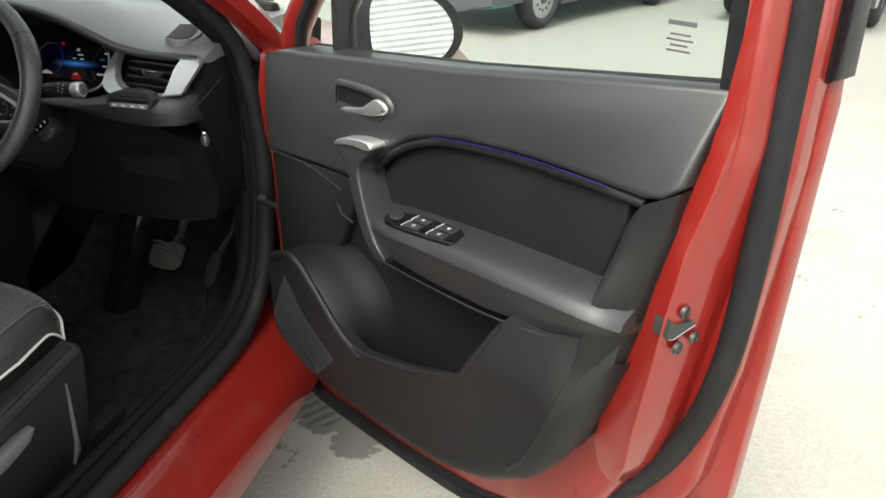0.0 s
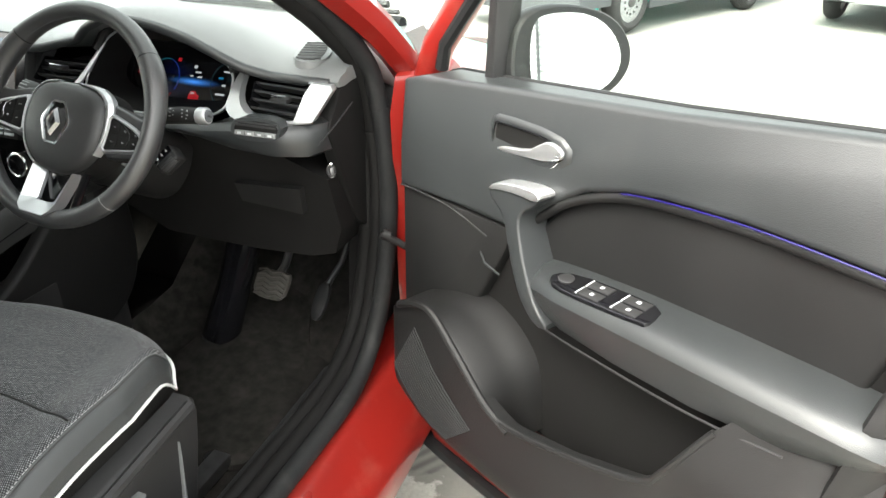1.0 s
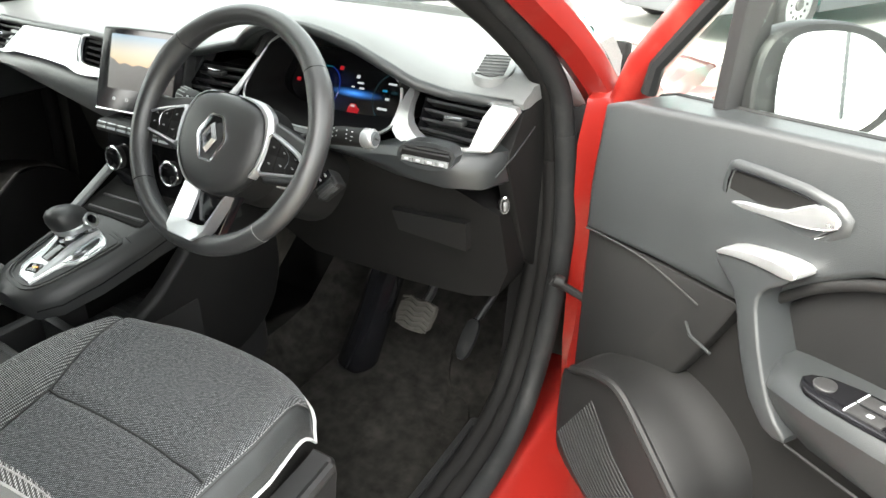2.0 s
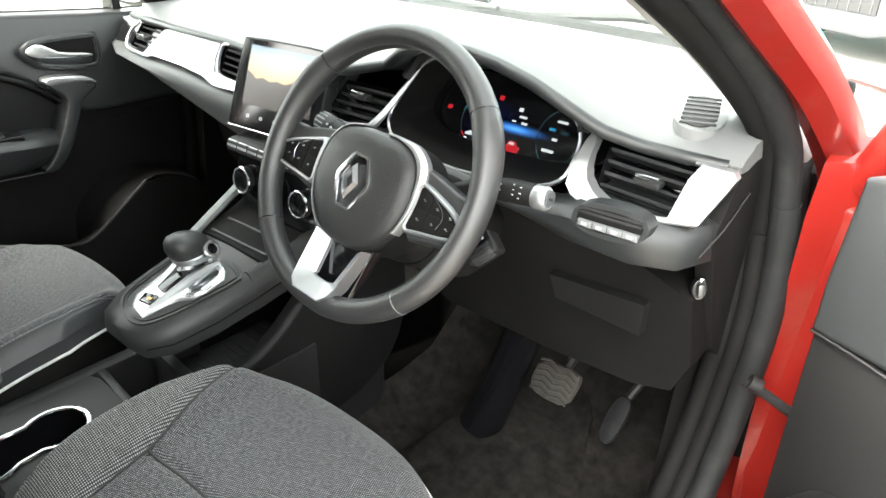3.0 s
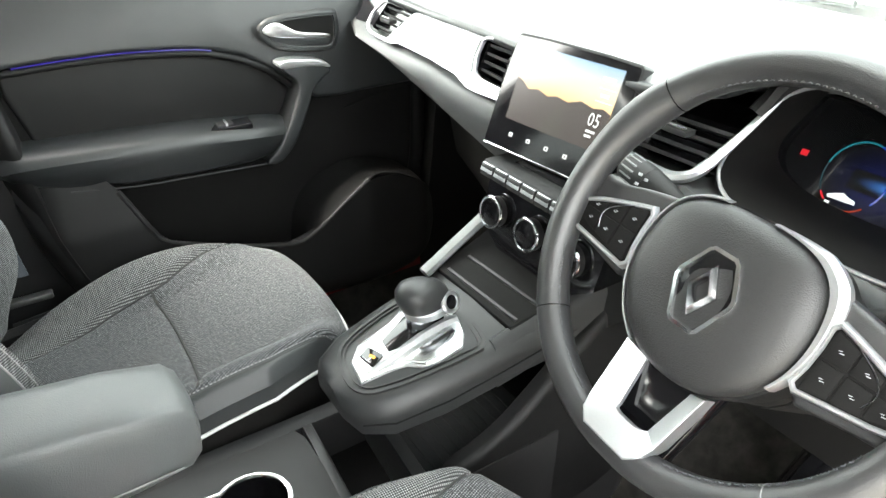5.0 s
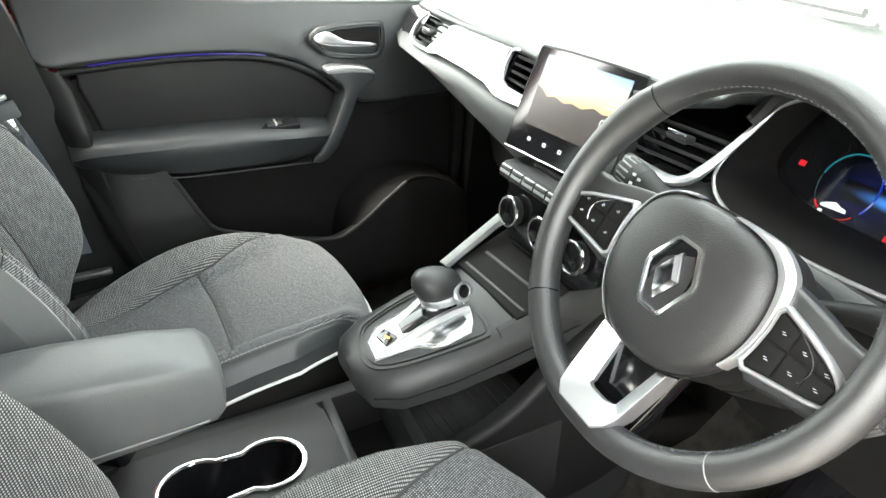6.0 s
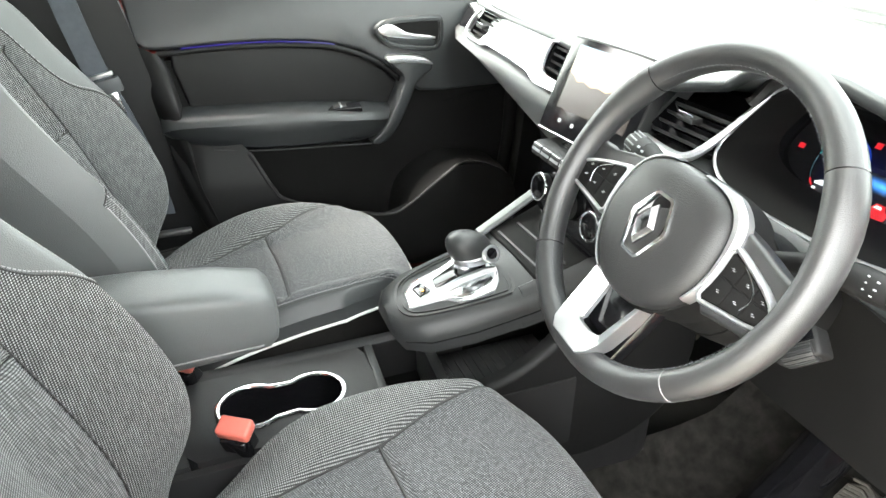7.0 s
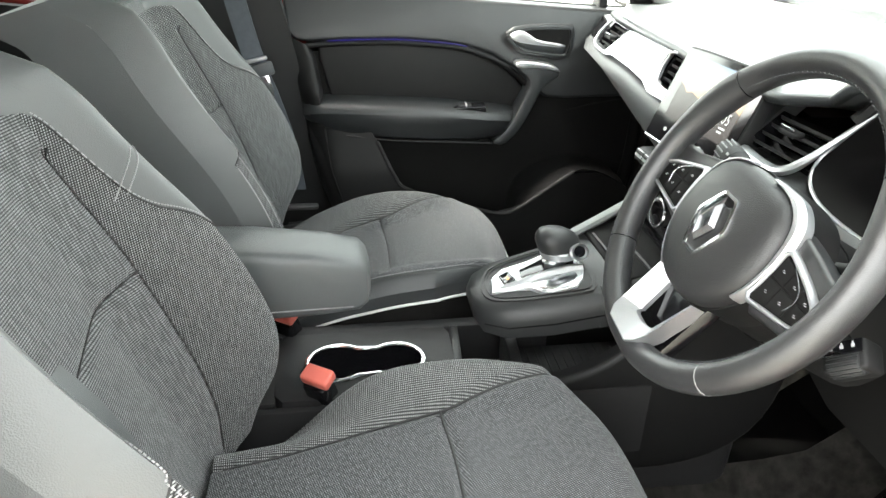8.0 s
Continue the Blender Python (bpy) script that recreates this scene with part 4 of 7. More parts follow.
make_door(lambda a, n, b: V(-0.715 + n, 0.479 - a, b - 0.035 - 0.03 * (a - 0.4)), door_l, False)


def window_switches():
    P = lambda a, n, b: V(a, -n, b)
    f = lambda a, n, h: P(a, n, 0.8675 + (a - 0.56) * 0.13 - (n - 0.04) * 0.15 + h * 0.45)
    pts = chaikin([(0.478, 0.046), (0.492, 0.068), (0.53, 0.074), (0.655, 0.072), (0.662, 0.062), (0.655, 0.030), (0.60, 0.026), (0.51, 0.028)], 1)
    sw = part("switch_panel", slab(pts, -0.006, 0.006, f, 0.002), GLOSS, door_r, "gloss black window switch panel")
    part("mirror_dial", disc(0.012, 0.006, Matrix.Translation(f(0.507, 0.048, 0.005)), 0.002), PLASTIC, sw)
    part("dial_ring", ring(0.0118, 0.0007, Matrix.Translation(f(0.507, 0.048, 0.0078))), METALDARK, sw)
    for a0 in (0.565, 0.625):
        for n0 in (0.040, 0.060):
            part("window_button", slab([(a0 - 0.022, n0 - 0.008), (a0 + 0.016, n0 - 0.008), (a0 + 0.016, n0 + 0.008), (a0 - 0.022, n0 + 0.008)], 0.0, 0.0105, f, 0.002), PLASTIC, sw)
            part("button_edge", slab([(a0 - 0.023, n0 - 0.008), (a0 - 0.021, n0 - 0.008), (a0 - 0.021, n0 + 0.008), (a0 - 0.023, n0 + 0.008)], 0.0, 0.0115, f, 0.0005), INK, sw, "white button edge")
            part("button_mark", slab([(a0 - 0.004, n0 - 0.0025), (a0 + 0.002, n0 - 0.0025), (a0 + 0.002, n0 + 0.0025), (a0 - 0.004, n0 + 0.0025)], 0.010, 0.0112, f), INK, sw)
    g = lambda a, n, h: V(-0.715 + n, a, 0.8245 + (a + 0.08) * 0.03 - (n - 0.05) * 0.15 + h)
    q = part("switch_panel", slab([(-0.118, 0.036), (-0.036, 0.038), (-0.036, 0.066), (-0.118, 0.064)], -0.006, 0.006, g, 0.002), GLOSS, door_l, "gloss black window switch panel")
    part("window_button", slab([(-0.10, 0.042), (-0.07, 0.042), (-0.07, 0.060), (-0.10, 0.060)], 0, 0.010, g, 0.002), PLASTIC, q)
    part("button_edge", slab([(-0.085, 0.042), (-0.081, 0.042), (-0.081, 0.060), (-0.085, 0.060)], 0, 0.012, g, 0.0005), SILVER, q)


window_switches()


def door_mirror(m, s, label):
    """Mirror on the door: glass faces back."""
    r = thing("door_mirror", label, "mirror", "door mirrors", m=m)
    out = [(-0.135 * s, 0.02), (-0.125 * s, 0.075), (-0.085 * s, 0.100), (0.0 * s, 0.098), (0.065 * s, 0.075), (0.100 * s, 0.030), (0.098 * s, -0.015), (0.060 * s, -0.052), (-0.02 * s, -0.066), (-0.105 * s, -0.062), (-0.130 * s, -0.03)]
    o = chaikin(out, 2)
    rings = [[V(a * k, d, 0.015 + (b - 0.015) * k) for a, b in o] for k, d in ((0.95, -0.010), (0.985, -0.006), (1.0, 0.004), (1.0, 0.022), (0.93, 0.05), (0.72, 0.075), (0.3, 0.085))]
    part("housing", loft(rings), PLASTIC, r, "black plastic mirror housing")
    gl = chaikin([(-0.104 * s, 0.03), (-0.098 * s, 0.076), (-0.07 * s, 0.088), (0.0, 0.085), (0.045 * s, 0.062), (0.072 * s, 0.022), (0.068 * s, -0.015), (0.035 * s, -0.043), (-0.03 * s, -0.052), (-0.088 * s, -0.045), (-0.100 * s, -0.02)], 2)
    part("glass", slab(gl, -0.016, -0.0115, lambda a, b, n: V(a, n, b)), MIRROR, r, "bright mirror glass")
    part("foot", slab(chaikin([(-0.17 * s, -0.075), (-0.16 * s, -0.045), (-0.09 * s, -0.02), (-0.07 * s, -0.065)], 1), 0.01, 0.07, lambda a, b, n: V(a, n, b), 0.01), PLASTIC, r)


door_mirror(pose(1.112, 0.375, 1.080, -7, 0, 43), 1, "large black door mirror with bright glass on the open door")
door_mirror(pose(-0.985, 0.40, 1.075, 0, 0, 8), -1, "black door mirror outside the passenger window")


# ---- dashboard ----
dash = thing("dashboard", "dark grey soft-touch dashboard with silver trim", "dashboard")
PX = [-0.70, -0.60, -0.45, -0.24, -0.12, 0.10, 0.17, 0.22, 0.28, 0.32, 0.37, 0.42, 0.47, 0.51, 0.555, 0.60, 0.66, 0.715]
LIPY = [0.27, 0.245, 0.228, 0.222, 0.205, 0.205, 0.235, 0.215, 0.195, 0.190, 0.188, 0.188, 0.190, 0.195, 0.215, 0.24, 0.25, 0.265]
LIPZ = [1.044, 1.050, 1.053, 1.055, 1.056, 1.062, 1.078, 1.108, 1.130, 1.136, 1.134, 1.126, 1.112, 1.094, 1.066, 1.050, 1.046, 1.042]


def top_pad():
    rings = []
    for x in PX:
        ly, lz = interp(x, PX, LIPY), interp(x, PX, LIPZ)
        e = (abs(x) / 0.7) ** 4
        rise = max(lz + 0.012, 1.082 - 0.02 * e)
        sec = [(0.74, 1.02), (0.74 - 0.07 * (x / 0.7) ** 2, 1.072), (0.56, 1.084 - 0.012 * e), (0.44, lerp(1.085, rise, 0.35) - 0.010 * e), (0.36, lerp(1.085, rise, 0.7) - 0.012 * e), (0.30, lerp(lz, rise, 0.95) - 0.005 * e), (ly + 0.03, lz + 0.006), (ly + 0.010, lz), (ly, lz - 0.007), (ly + 0.004, lz - 0.016), (ly + 0.06, lz - 0.020), (0.74, 0.98)]
        rings.append([V(x, y, z) for y, z in sec])
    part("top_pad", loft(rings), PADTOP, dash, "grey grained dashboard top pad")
    lip = [(x, interp(x, PX, LIPY) + 0.001, interp(x, PX, LIPZ) - 0.0105) for x in np.linspace(-0.69, 0.70, 90)]
    part("pad_lip", sweep(lip, 0.0085, 10), SOFT, dash, "dark folded edge under the top pad")


top_pad()


def lower_dash():
    # black recess band behind the trim, passenger side
    part("vent_band", slab([(-0.69, 0.985), (-0.10, 0.985), (-0.10, 1.04), (-0.69, 1.035)], 0.225, 0.30, lambda a, b, n: V(a, n + (b - 1.0) * 0.55, b)), GLOSS, dash)
    # padded lower band, passenger side
    rings = []
    for x, zt, zb in ((-0.705, 0.990, 0.972), (-0.62, 0.983, 0.962), (-0.50, 0.980, 0.945), (-0.36, 0.981, 0.920), (-0.24, 0.972, 0.898), (-0.14, 0.974, 0.880), (-0.115, 0.974, 0.876)):
        y0 = 0.188 - 0.02 * (x + 0.7) / 0.6 + (0.03 if x < -0.65 else 0)
        sec = [(0.34, zt + 0.006), (y0 + 0.03, zt + 0.004), (y0 + 0.006, zt - 0.002), (y0 - 0.002, zt - 0.010), (y0 - 0.006, (zt + zb) / 2), (y0 + 0.002, zb + 0.008), (y0 + 0.014, zb), (0.34, zb + 0.004)]
        rings.append([V(x, y, z) for y, z in sec])
    part("padded_band", loft(rings), DASHSOFT, dash, "dark grey padded band with a lower seam")
    # glove box and lower bodies, the shade under the band put into their colour
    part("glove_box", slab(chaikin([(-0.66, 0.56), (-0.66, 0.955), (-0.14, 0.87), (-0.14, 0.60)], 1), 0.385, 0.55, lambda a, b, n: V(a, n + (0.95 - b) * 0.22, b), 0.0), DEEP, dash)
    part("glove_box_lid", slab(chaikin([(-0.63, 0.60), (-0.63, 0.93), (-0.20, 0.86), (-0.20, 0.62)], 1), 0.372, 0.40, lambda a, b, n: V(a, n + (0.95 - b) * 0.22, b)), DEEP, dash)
    # centre stack
    part("console_core", slab(chaikin([(-0.125, 0.70), (-0.125, 0.975), (0.15, 0.975), (0.14, 0.70)], 1), 0.185, 0.45, lambda a, b, n: V(a, n - (0.90 - b) * 0.10, b)), PLASTIC, dash)
    part("stack_face", slab(chaikin([(-0.115, 0.775), (-0.12, 0.925), (0.125, 0.925), (0.115, 0.775)], 1), 0.142, 0.20, lambda a, b, n: V(a, n - (0.90 - b) * 0.18, b)), GLOSS, dash)
    # driver side lower body
    rings = []
    for x, zb, yb in ((0.225, 0.918, 0.186), (0.34, 0.93, 0.175), (0.48, 0.93, 0.160), (0.56, 0.922, 0.150), (0.64, 0.915, 0.158), (0.690, 0.915, 0.180), (0.712, 0.92, 0.22)):
        dz = 0.016 if 0.19 < x < 0.50 else 0.0
        zr = 0.922 if dz else 1.02
        sec = [(0.40, zr), (0.31, zr), (yb + 0.11, 0.926 if dz else 0.985), (yb + 0.05, 0.950 if dz else 0.980), (yb + 0.012, 0.974 - dz), (yb, 0.962 - dz * 0.8), (yb - 0.002, 0.945), (yb + 0.008, zb + 0.006), (yb + 0.03, zb), (0.40, zb - 0.02)]
        rings.append([V(x, y, z) for y, z in sec])
    part("driver_band", loft(rings), SOFT, dash, "dark grey lower dash band on the driver side")
    # knee panel: footwell shade is in its near-black colour
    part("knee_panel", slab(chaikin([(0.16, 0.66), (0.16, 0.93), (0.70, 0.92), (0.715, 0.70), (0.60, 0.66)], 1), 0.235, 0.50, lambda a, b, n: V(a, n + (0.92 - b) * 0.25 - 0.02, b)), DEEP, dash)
    part("pocket_lid", slab([(0.512, 0.792), (0.505, 0.832), (0.650, 0.842), (0.645, 0.785)], 0.212, 0.30, lambda a, b, n: V(a, n + (0.86 - b) * 0.25, b), 0.0), LOWER, dash, "flat dark storage flap under the dash")
    part("centre_fascia", slab(chaikin([(0.080, 0.890), (0.080, 0.968), (0.160, 0.966), (0.185, 0.974), (0.232, 0.952), (0.262, 0.925), (0.240, 0.890)], 1), 0.181, 0.26, lambda a, b, n: V(a, n + (b - 0.975) * 0.35, b), 0.0), DASHSOFT, dash, "dark grey fascia under the centre vent")
    part("end_panel", slab(chaikin([(0.235, 0.93), (0.22, 0.96), (0.255, 1.0), (0.275, 1.03), (0.44, 1.03), (0.44, 0.72), (0.33, 0.72), (0.27, 0.85)], 1), 0.692, 0.716, lambda a, b, n: V(n, a, b), 0.004), DEEP, dash)
    part("end_seam", sweep([(0.712, 0.19, 0.945), (0.718, 0.24, 0.965), (0.718, 0.31, 0.99)], 0.0012, 6), SOFT, dash)


lower_dash()


def vent(corners, slats, tab, label, tilt=0.0):
    """An air vent: corners (x, y, z) bottom-left, bottom-right, top-right, top-left of its mouth."""
    c = [V(*p) for p in corners]
    v = thing("air_vent", label, "air vent", "dashboard vents")
    nrm = (c[1] - c[0]).cross(c[3] - c[0]).normalized()
    if nrm.y > 0:
        nrm = -nrm
    at = lambda s, t, d=0.0: c[0].lerp(c[1], s).lerp(c[3].lerp(c[2], s), t) + nrm * d
    bm = bmesh.new()
    B = [bm.verts.new(at(s, t, -0.035)) for s, t in ((0.02, 0.05), (0.98, 0.05), (0.98, 0.95), (0.02, 0.95))]
    F = [bm.verts.new(at(s, t, 0)) for s, t in ((0, 0), (1, 0), (1, 1), (0, 1))]
    bm.faces.new(B)
    for i in range(4):
        bm.faces.new((B[i], B[(i + 1) % 4], F[(i + 1) % 4], F[i]))
    part("box", bm, GLOSS, v)
    for k in range(slats):
        t = (k + 0.5) / slats
        a, b = at(0.01, t, -0.004), at(0.99, t, -0.004)
        a2, b2 = at(0.01, t + 0.05, -0.028), at(0.99, t + 0.05, -0.028)
        th = V(0, 0, 0.0022)
        bm = loft([[a - th, a + th, a2 + th, a2 - th], [b - th, b + th, b2 + th, b2 - th]])
        part("slat", bm, CONSOLE, v)
    if tab:
        p = at(tab[0], tab[1], 0.004)
        tb = part("tab", rbox((0.034, 0.018, 0.008), Matrix.Translation(p), 0.002), PLASTIC, v)
        part("tab_trim", rbox((0.030, 0.003, 0.004), Matrix.Translation(p + nrm * 0.009 + V(0, 0, 0.002)), 0.001), CHROME, tb, "chrome slider tip")
    return v


vent([(0.565, 0.207, 0.985), (0.668, 0.197, 0.984), (0.70, 0.243, 1.030), (0.555, 0.252, 1.032)], 4, (0.55, 0.42), "black air vent with horizontal slats by the driver door")
vent([(0.075, 0.190, 0.985), (0.182, 0.200, 0.983), (0.198, 0.238, 1.030), (0.09, 0.225, 1.032)], 4, (0.45, 0.62), "black centre air vent beside the instrument screen")
vent([(-0.230, 0.1909, 0.996), (-0.150, 0.1856, 0.992), (-0.150, 0.2160, 1.041), (-0.238, 0.2178, 1.039)], 4, None, "black centre air vent beside the touchscreen")
vent([(-0.588, 0.2009, 0.992), (-0.512, 0.1970, 0.990), (-0.462, 0.2232, 1.035), (-0.574, 0.2283, 1.037)], 4, (0.5, 0.45), "black air vent at the passenger door")


def dash_trim():
    # passenger silver blade
    b = thing("silver_trim", "bright brushed silver dash blade before the passenger", "dash trim", "dash trims")
    fy = lambda a, z, n: V(a, 0.205 + (z - 1.0) * 0.62 + (a + 0.62) * -0.035 + n, z)
    blade = [(-0.510, 0.9855), (-0.453, 1.040), (-0.247, 1.0415), (-0.246, 1.018), (-0.235, 0.997), (-0.213, 0.989), (-0.155, 0.9885), (-0.115, 0.9885), (-0.115, 0.981), (-0.200, 0.977), (-0.226, 0.977), (-0.267, 0.986), (-0.346, 0.990), (-0.463, 0.991), (-0.485, 0.986)]
    part("blade", slab(blade, -0.010, 0.004, fy, 0.0), SILVER, b)
    hook = [(-0.574, 1.041), (-0.594, 1.025), (-0.600, 1.005), (-0.595, 0.993), (-0.578, 0.987), (-0.540, 0.985), (-0.508, 0.986)]
    part("vent_frame", sweep([fy(p[0], p[1], -0.004) for p in spline([(a, z, 0) for a, z in hook], 4)], 0.0035, 8), SILVER, b)
    part("frame_front", sweep([fy(p[0], p[1], -0.004) for p in spline([(-0.16, 1.0445, 0), (-0.238, 1.0425, 0), (-0.243, 1.02, 0), (-0.232, 0.999, 0), (-0.210, 0.991, 0), (-0.13, 0.990, 0)], 4)], 0.0028, 8), SILVER, b)
    # driver vent frame: wide silver tongue at the outer end, broad left leg
    d = thing("silver_trim", "satin silver frame round the driver vent", "dash trim", "dash trims")
    gy = lambda a, z, n: V(a, 0.200 + (z - 0.985) * 0.95 + n, z)
    part("left_leg", slab(chaikin([(0.530, 1.045), (0.543, 1.040), (0.545, 1.01), (0.560, 0.990), (0.60, 0.976), (0.600, 0.970), (0.55, 0.974), (0.525, 0.990)], 1), -0.012, 0.006, gy, 0.0), SILVER, d)
    part("lower_bar", sweep([gy(a, z, -0.004) for a, z in ((0.56, 0.984), (0.60, 0.976), (0.655, 0.977), (0.700, 0.983))], 0.005, 8, 0.8), SILVER, d)
    part("tongue", slab([(0.668, 0.981), (0.704, 0.984), (0.722, 1.030), (0.715, 1.036), (0.678, 1.036), (0.671, 1.02)], -0.010, 0.004, gy, 0.0), SILVER, d)
    part("upper_bar", sweep([gy(a, z, 0.0) for a, z in ((0.545, 1.041), (0.60, 1.038), (0.68, 1.034))], 0.0025, 8), SILVER, d)
    # centre frame beside the instruments
    part("vent_cheek", slab(chaikin([(0.022, 0.962), (0.020, 1.046), (0.080, 1.044), (0.074, 1.010), (0.072, 0.984), (0.078, 0.966)], 1), -0.004, 0.03, lambda a, z, n: V(a, 0.197 + (z - 0.985) * 0.80 + n, z), 0.0), DASHSOFT, dash, "dark grey cheek between the vent and the touchscreen")
    c = thing("silver_trim", "satin silver frame round the centre vent", "dash trim", "dash trims")
    hy = lambda a, z, n: V(a, 0.200 + (z - 0.985) * 0.80 + n, z)
    part("bar", sweep([hy(p[0], p[1], -0.006) for p in spline([(0.07, 0.975, 0), (0.13, 0.972, 0), (0.165, 0.975, 0), (0.185, 0.990, 0), (0.205, 1.034, 0), (0.218, 1.07, 0)], 4)], [0.0095] * 13 + [0.008, 0.007, 0.006, 0.0055, 0.005, 0.0045, 0.004, 0.004], 8, 0.7), SILVER, c)


dash_trim()


def instruments():
    q = thing("instrument_screen", "wide black digital instrument display with blue graphics", "display")
    f = lambda a, b, n: V(a, 0.212 + (b - 0.985) * 0.62 - n, b)
    o = chaikin([(0.186, 0.990), (0.200, 1.035), (0.220, 1.085), (0.30, 1.104), (0.40, 1.098), (0.47, 1.070), (0.520, 1.046), (0.528, 1.010), (0.517, 0.970), (0.44, 0.955), (0.30, 0.952), (0.22, 0.962)], 2)
    part("surround", frame_slab(o, inset(o, 0.006), -0.10, 0.004, f), DEEP, q)
    part("hood_lip", sweep([f(a, b + 0.008, 0.005) for a, b in o if b > 1.03], 0.011, 8), LOWER, q, "dark lip under the instrument hood")
    part("chrome_edge", sweep([f(a, b, 0.004) for a, b in inset(o, 0.004)], 0.0024, 6, closed=True), SILVER, q, "thin silver edge")
    # the display lies deep under the hood
    d = lambda a, b, n: V(a, 0.310 + (b - 0.960) * 0.6 - n, b)
    part("panel", slab([(0.180, 0.930), (0.525, 0.930), (0.525, 1.050), (0.180, 1.050)], -0.012, 0.0, d), GLOSS, q)
    blue, cyan, redg, white = glow("dial_blue", (0.02, 0.10, 0.9), 0.018), glow("dial_cyan", (0.03, 0.50, 0.65), 0.013), glow("warning_red", (1.0, 0.03, 0.05), 0.032), glow("readout_white", (0.85, 0.92, 1.0), 0.055)
    dimc, teal, rust = glow("dial_dim", (0.10, 0.30, 0.40), 0.008), glow("readout_cyan", (0.03, 0.45, 0.85), 0.03), glow("dial_rust", (0.9, 0.10, 0.05), 0.014)
    def arc(cx, cz, r, a0, a1, m, w=0.0011, nm="dial"):
        part(nm, sweep([d(cx + r * math.cos(radians(t)), cz + r * math.sin(radians(t)), 0.0010) for t in np.linspace(a0, a1, 22)], w, 5), m, q)
    arc(0.286, 0.988, 0.034, 75, 172, cyan)
    arc(0.286, 0.988, 0.034, -35, 75, blue)
    arc(0.286, 0.988, 0.034, 176, 222, dimc, 0.0006)
    arc(0.286, 0.988, 0.034, 250, 312, rust, 0.0012)
    arc(0.286, 0.988, 0.034, 222, 238, redg, 0.0012)
    arc(0.433, 0.989, 0.036, 0, 358, dimc, 0.0007)
    arc(0.433, 0.989, 0.036, 225, 285, cyan, 0.0007)
    # soft horizon glow, fading outwards
    def flare(name, at, size, color, power, gain, box):
        fm = glow(name, color, 0.0)
        nt = fm.node_tree
        co = nt.nodes.new("ShaderNodeTexCoord").outputs["Object"]
        mp = nt.nodes.new("ShaderNodeMapping")
        c0, sc = d(*at, 0.0), (1 / size[0], 1 / 0.4, 1 / size[1])
        mp.inputs["Scale"].default_value = sc
        mp.inputs["Location"].default_value = (-c0.x * sc[0], -c0.y * sc[1], -c0.z * sc[2])
        gr = nt.nodes.new("ShaderNodeTexGradient")
        gr.gradient_type = "SPHERICAL"
        pw = nt.nodes.new("ShaderNodeMath")
        pw.operation, pw.inputs[1].default_value = "POWER", power
        ml = nt.nodes.new("ShaderNodeMath")
        ml.operation, ml.inputs[1].default_value = "MULTIPLY", gain
        nt.links.new(co, mp.inputs["Vector"])
        nt.links.new(mp.outputs[0], gr.inputs["Vector"])
        nt.links.new(gr.outputs["Fac"], pw.inputs[0])
        nt.links.new(pw.outputs[0], ml.inputs[0])
        b = nt.nodes["Principled BSDF"]
        nt.links.new(ml.outputs[0], b.inputs["Emission Strength"])
        b.inputs["Base Color"].default_value, b.inputs["Roughness"].default_value = (0.006, 0.006, 0.007, 1), 0.1
        part("glow_band", slab(box, -0.001, 0.0004 if power < 2 else 0.0008, d), fm, q, "soft blue glow on the display")
    flare("dial_haze", (0.312, 0.984), (0.060, 0.040), (0.01, 0.05, 0.75), 1.6, 0.005, [(0.252, 0.945), (0.372, 0.945), (0.372, 1.024), (0.252, 1.024)])
    flare("horizon_flare", (0.356, 0.986), (0.075, 0.010), (0.06, 0.30, 1.0), 2.4, 0.14, [(0.281, 0.976), (0.431, 0.976), (0.431, 0.996), (0.281, 0.996)])
    def bar(a, b, w, h, m, nm="readout"):
        part(nm, slab([(a, b), (a + w, b), (a + w, b + h), (a, b + h)], 0, 0.0018, d), m, q)
    for a, b, w, h, m in ((0.352, 1.010, 0.007, 0.005, white), (0.357, 1.002, 0.013, 0.0028, white), (0.346, 0.995, 0.007, 0.002, white), (0.364, 0.994, 0.010, 0.0028, white),
                          (0.423, 1.008, 0.017, 0.0028, white), (0.414, 0.996, 0.010, 0.0034, teal), (0.435, 0.995, 0.011, 0.0034, dimc), (0.424, 0.984, 0.008, 0.0034, white), (0.413, 0.968, 0.020, 0.0034, white), (0.428, 0.954, 0.011, 0.003, teal), (0.464, 0.962, 0.008, 0.003, dimc), (0.464, 0.956, 0.008, 0.003, dimc), (0.400, 1.030, 0.014, 0.003, dimc),
                          (0.218, 0.991, 0.008, 0.0055, redg), (0.310, 1.019, 0.008, 0.0060, redg), (0.270, 0.955, 0.005, 0.004, white)):
        bar(a, b, w, h, m)
    part("car_silhouette", slab([(0.270, 0.9625), (0.300, 0.9635), (0.299, 0.9665), (0.291, 0.9680), (0.284, 0.9705), (0.276, 0.9680), (0.269, 0.9650)], 0, 0.0018, d), white, q)
    part("car_icon", slab([(0.350, 0.954), (0.374, 0.956), (0.376, 0.963), (0.370, 0.965), (0.366, 0.970), (0.355, 0.970), (0.351, 0.964)], 0, 0.0018, d), redg, q)
    part("car_icon_window", slab([(0.354, 0.9655), (0.365, 0.9655), (0.3635, 0.9685), (0.3565, 0.9685)], 0, 0.0022, d), white, q)


instruments()


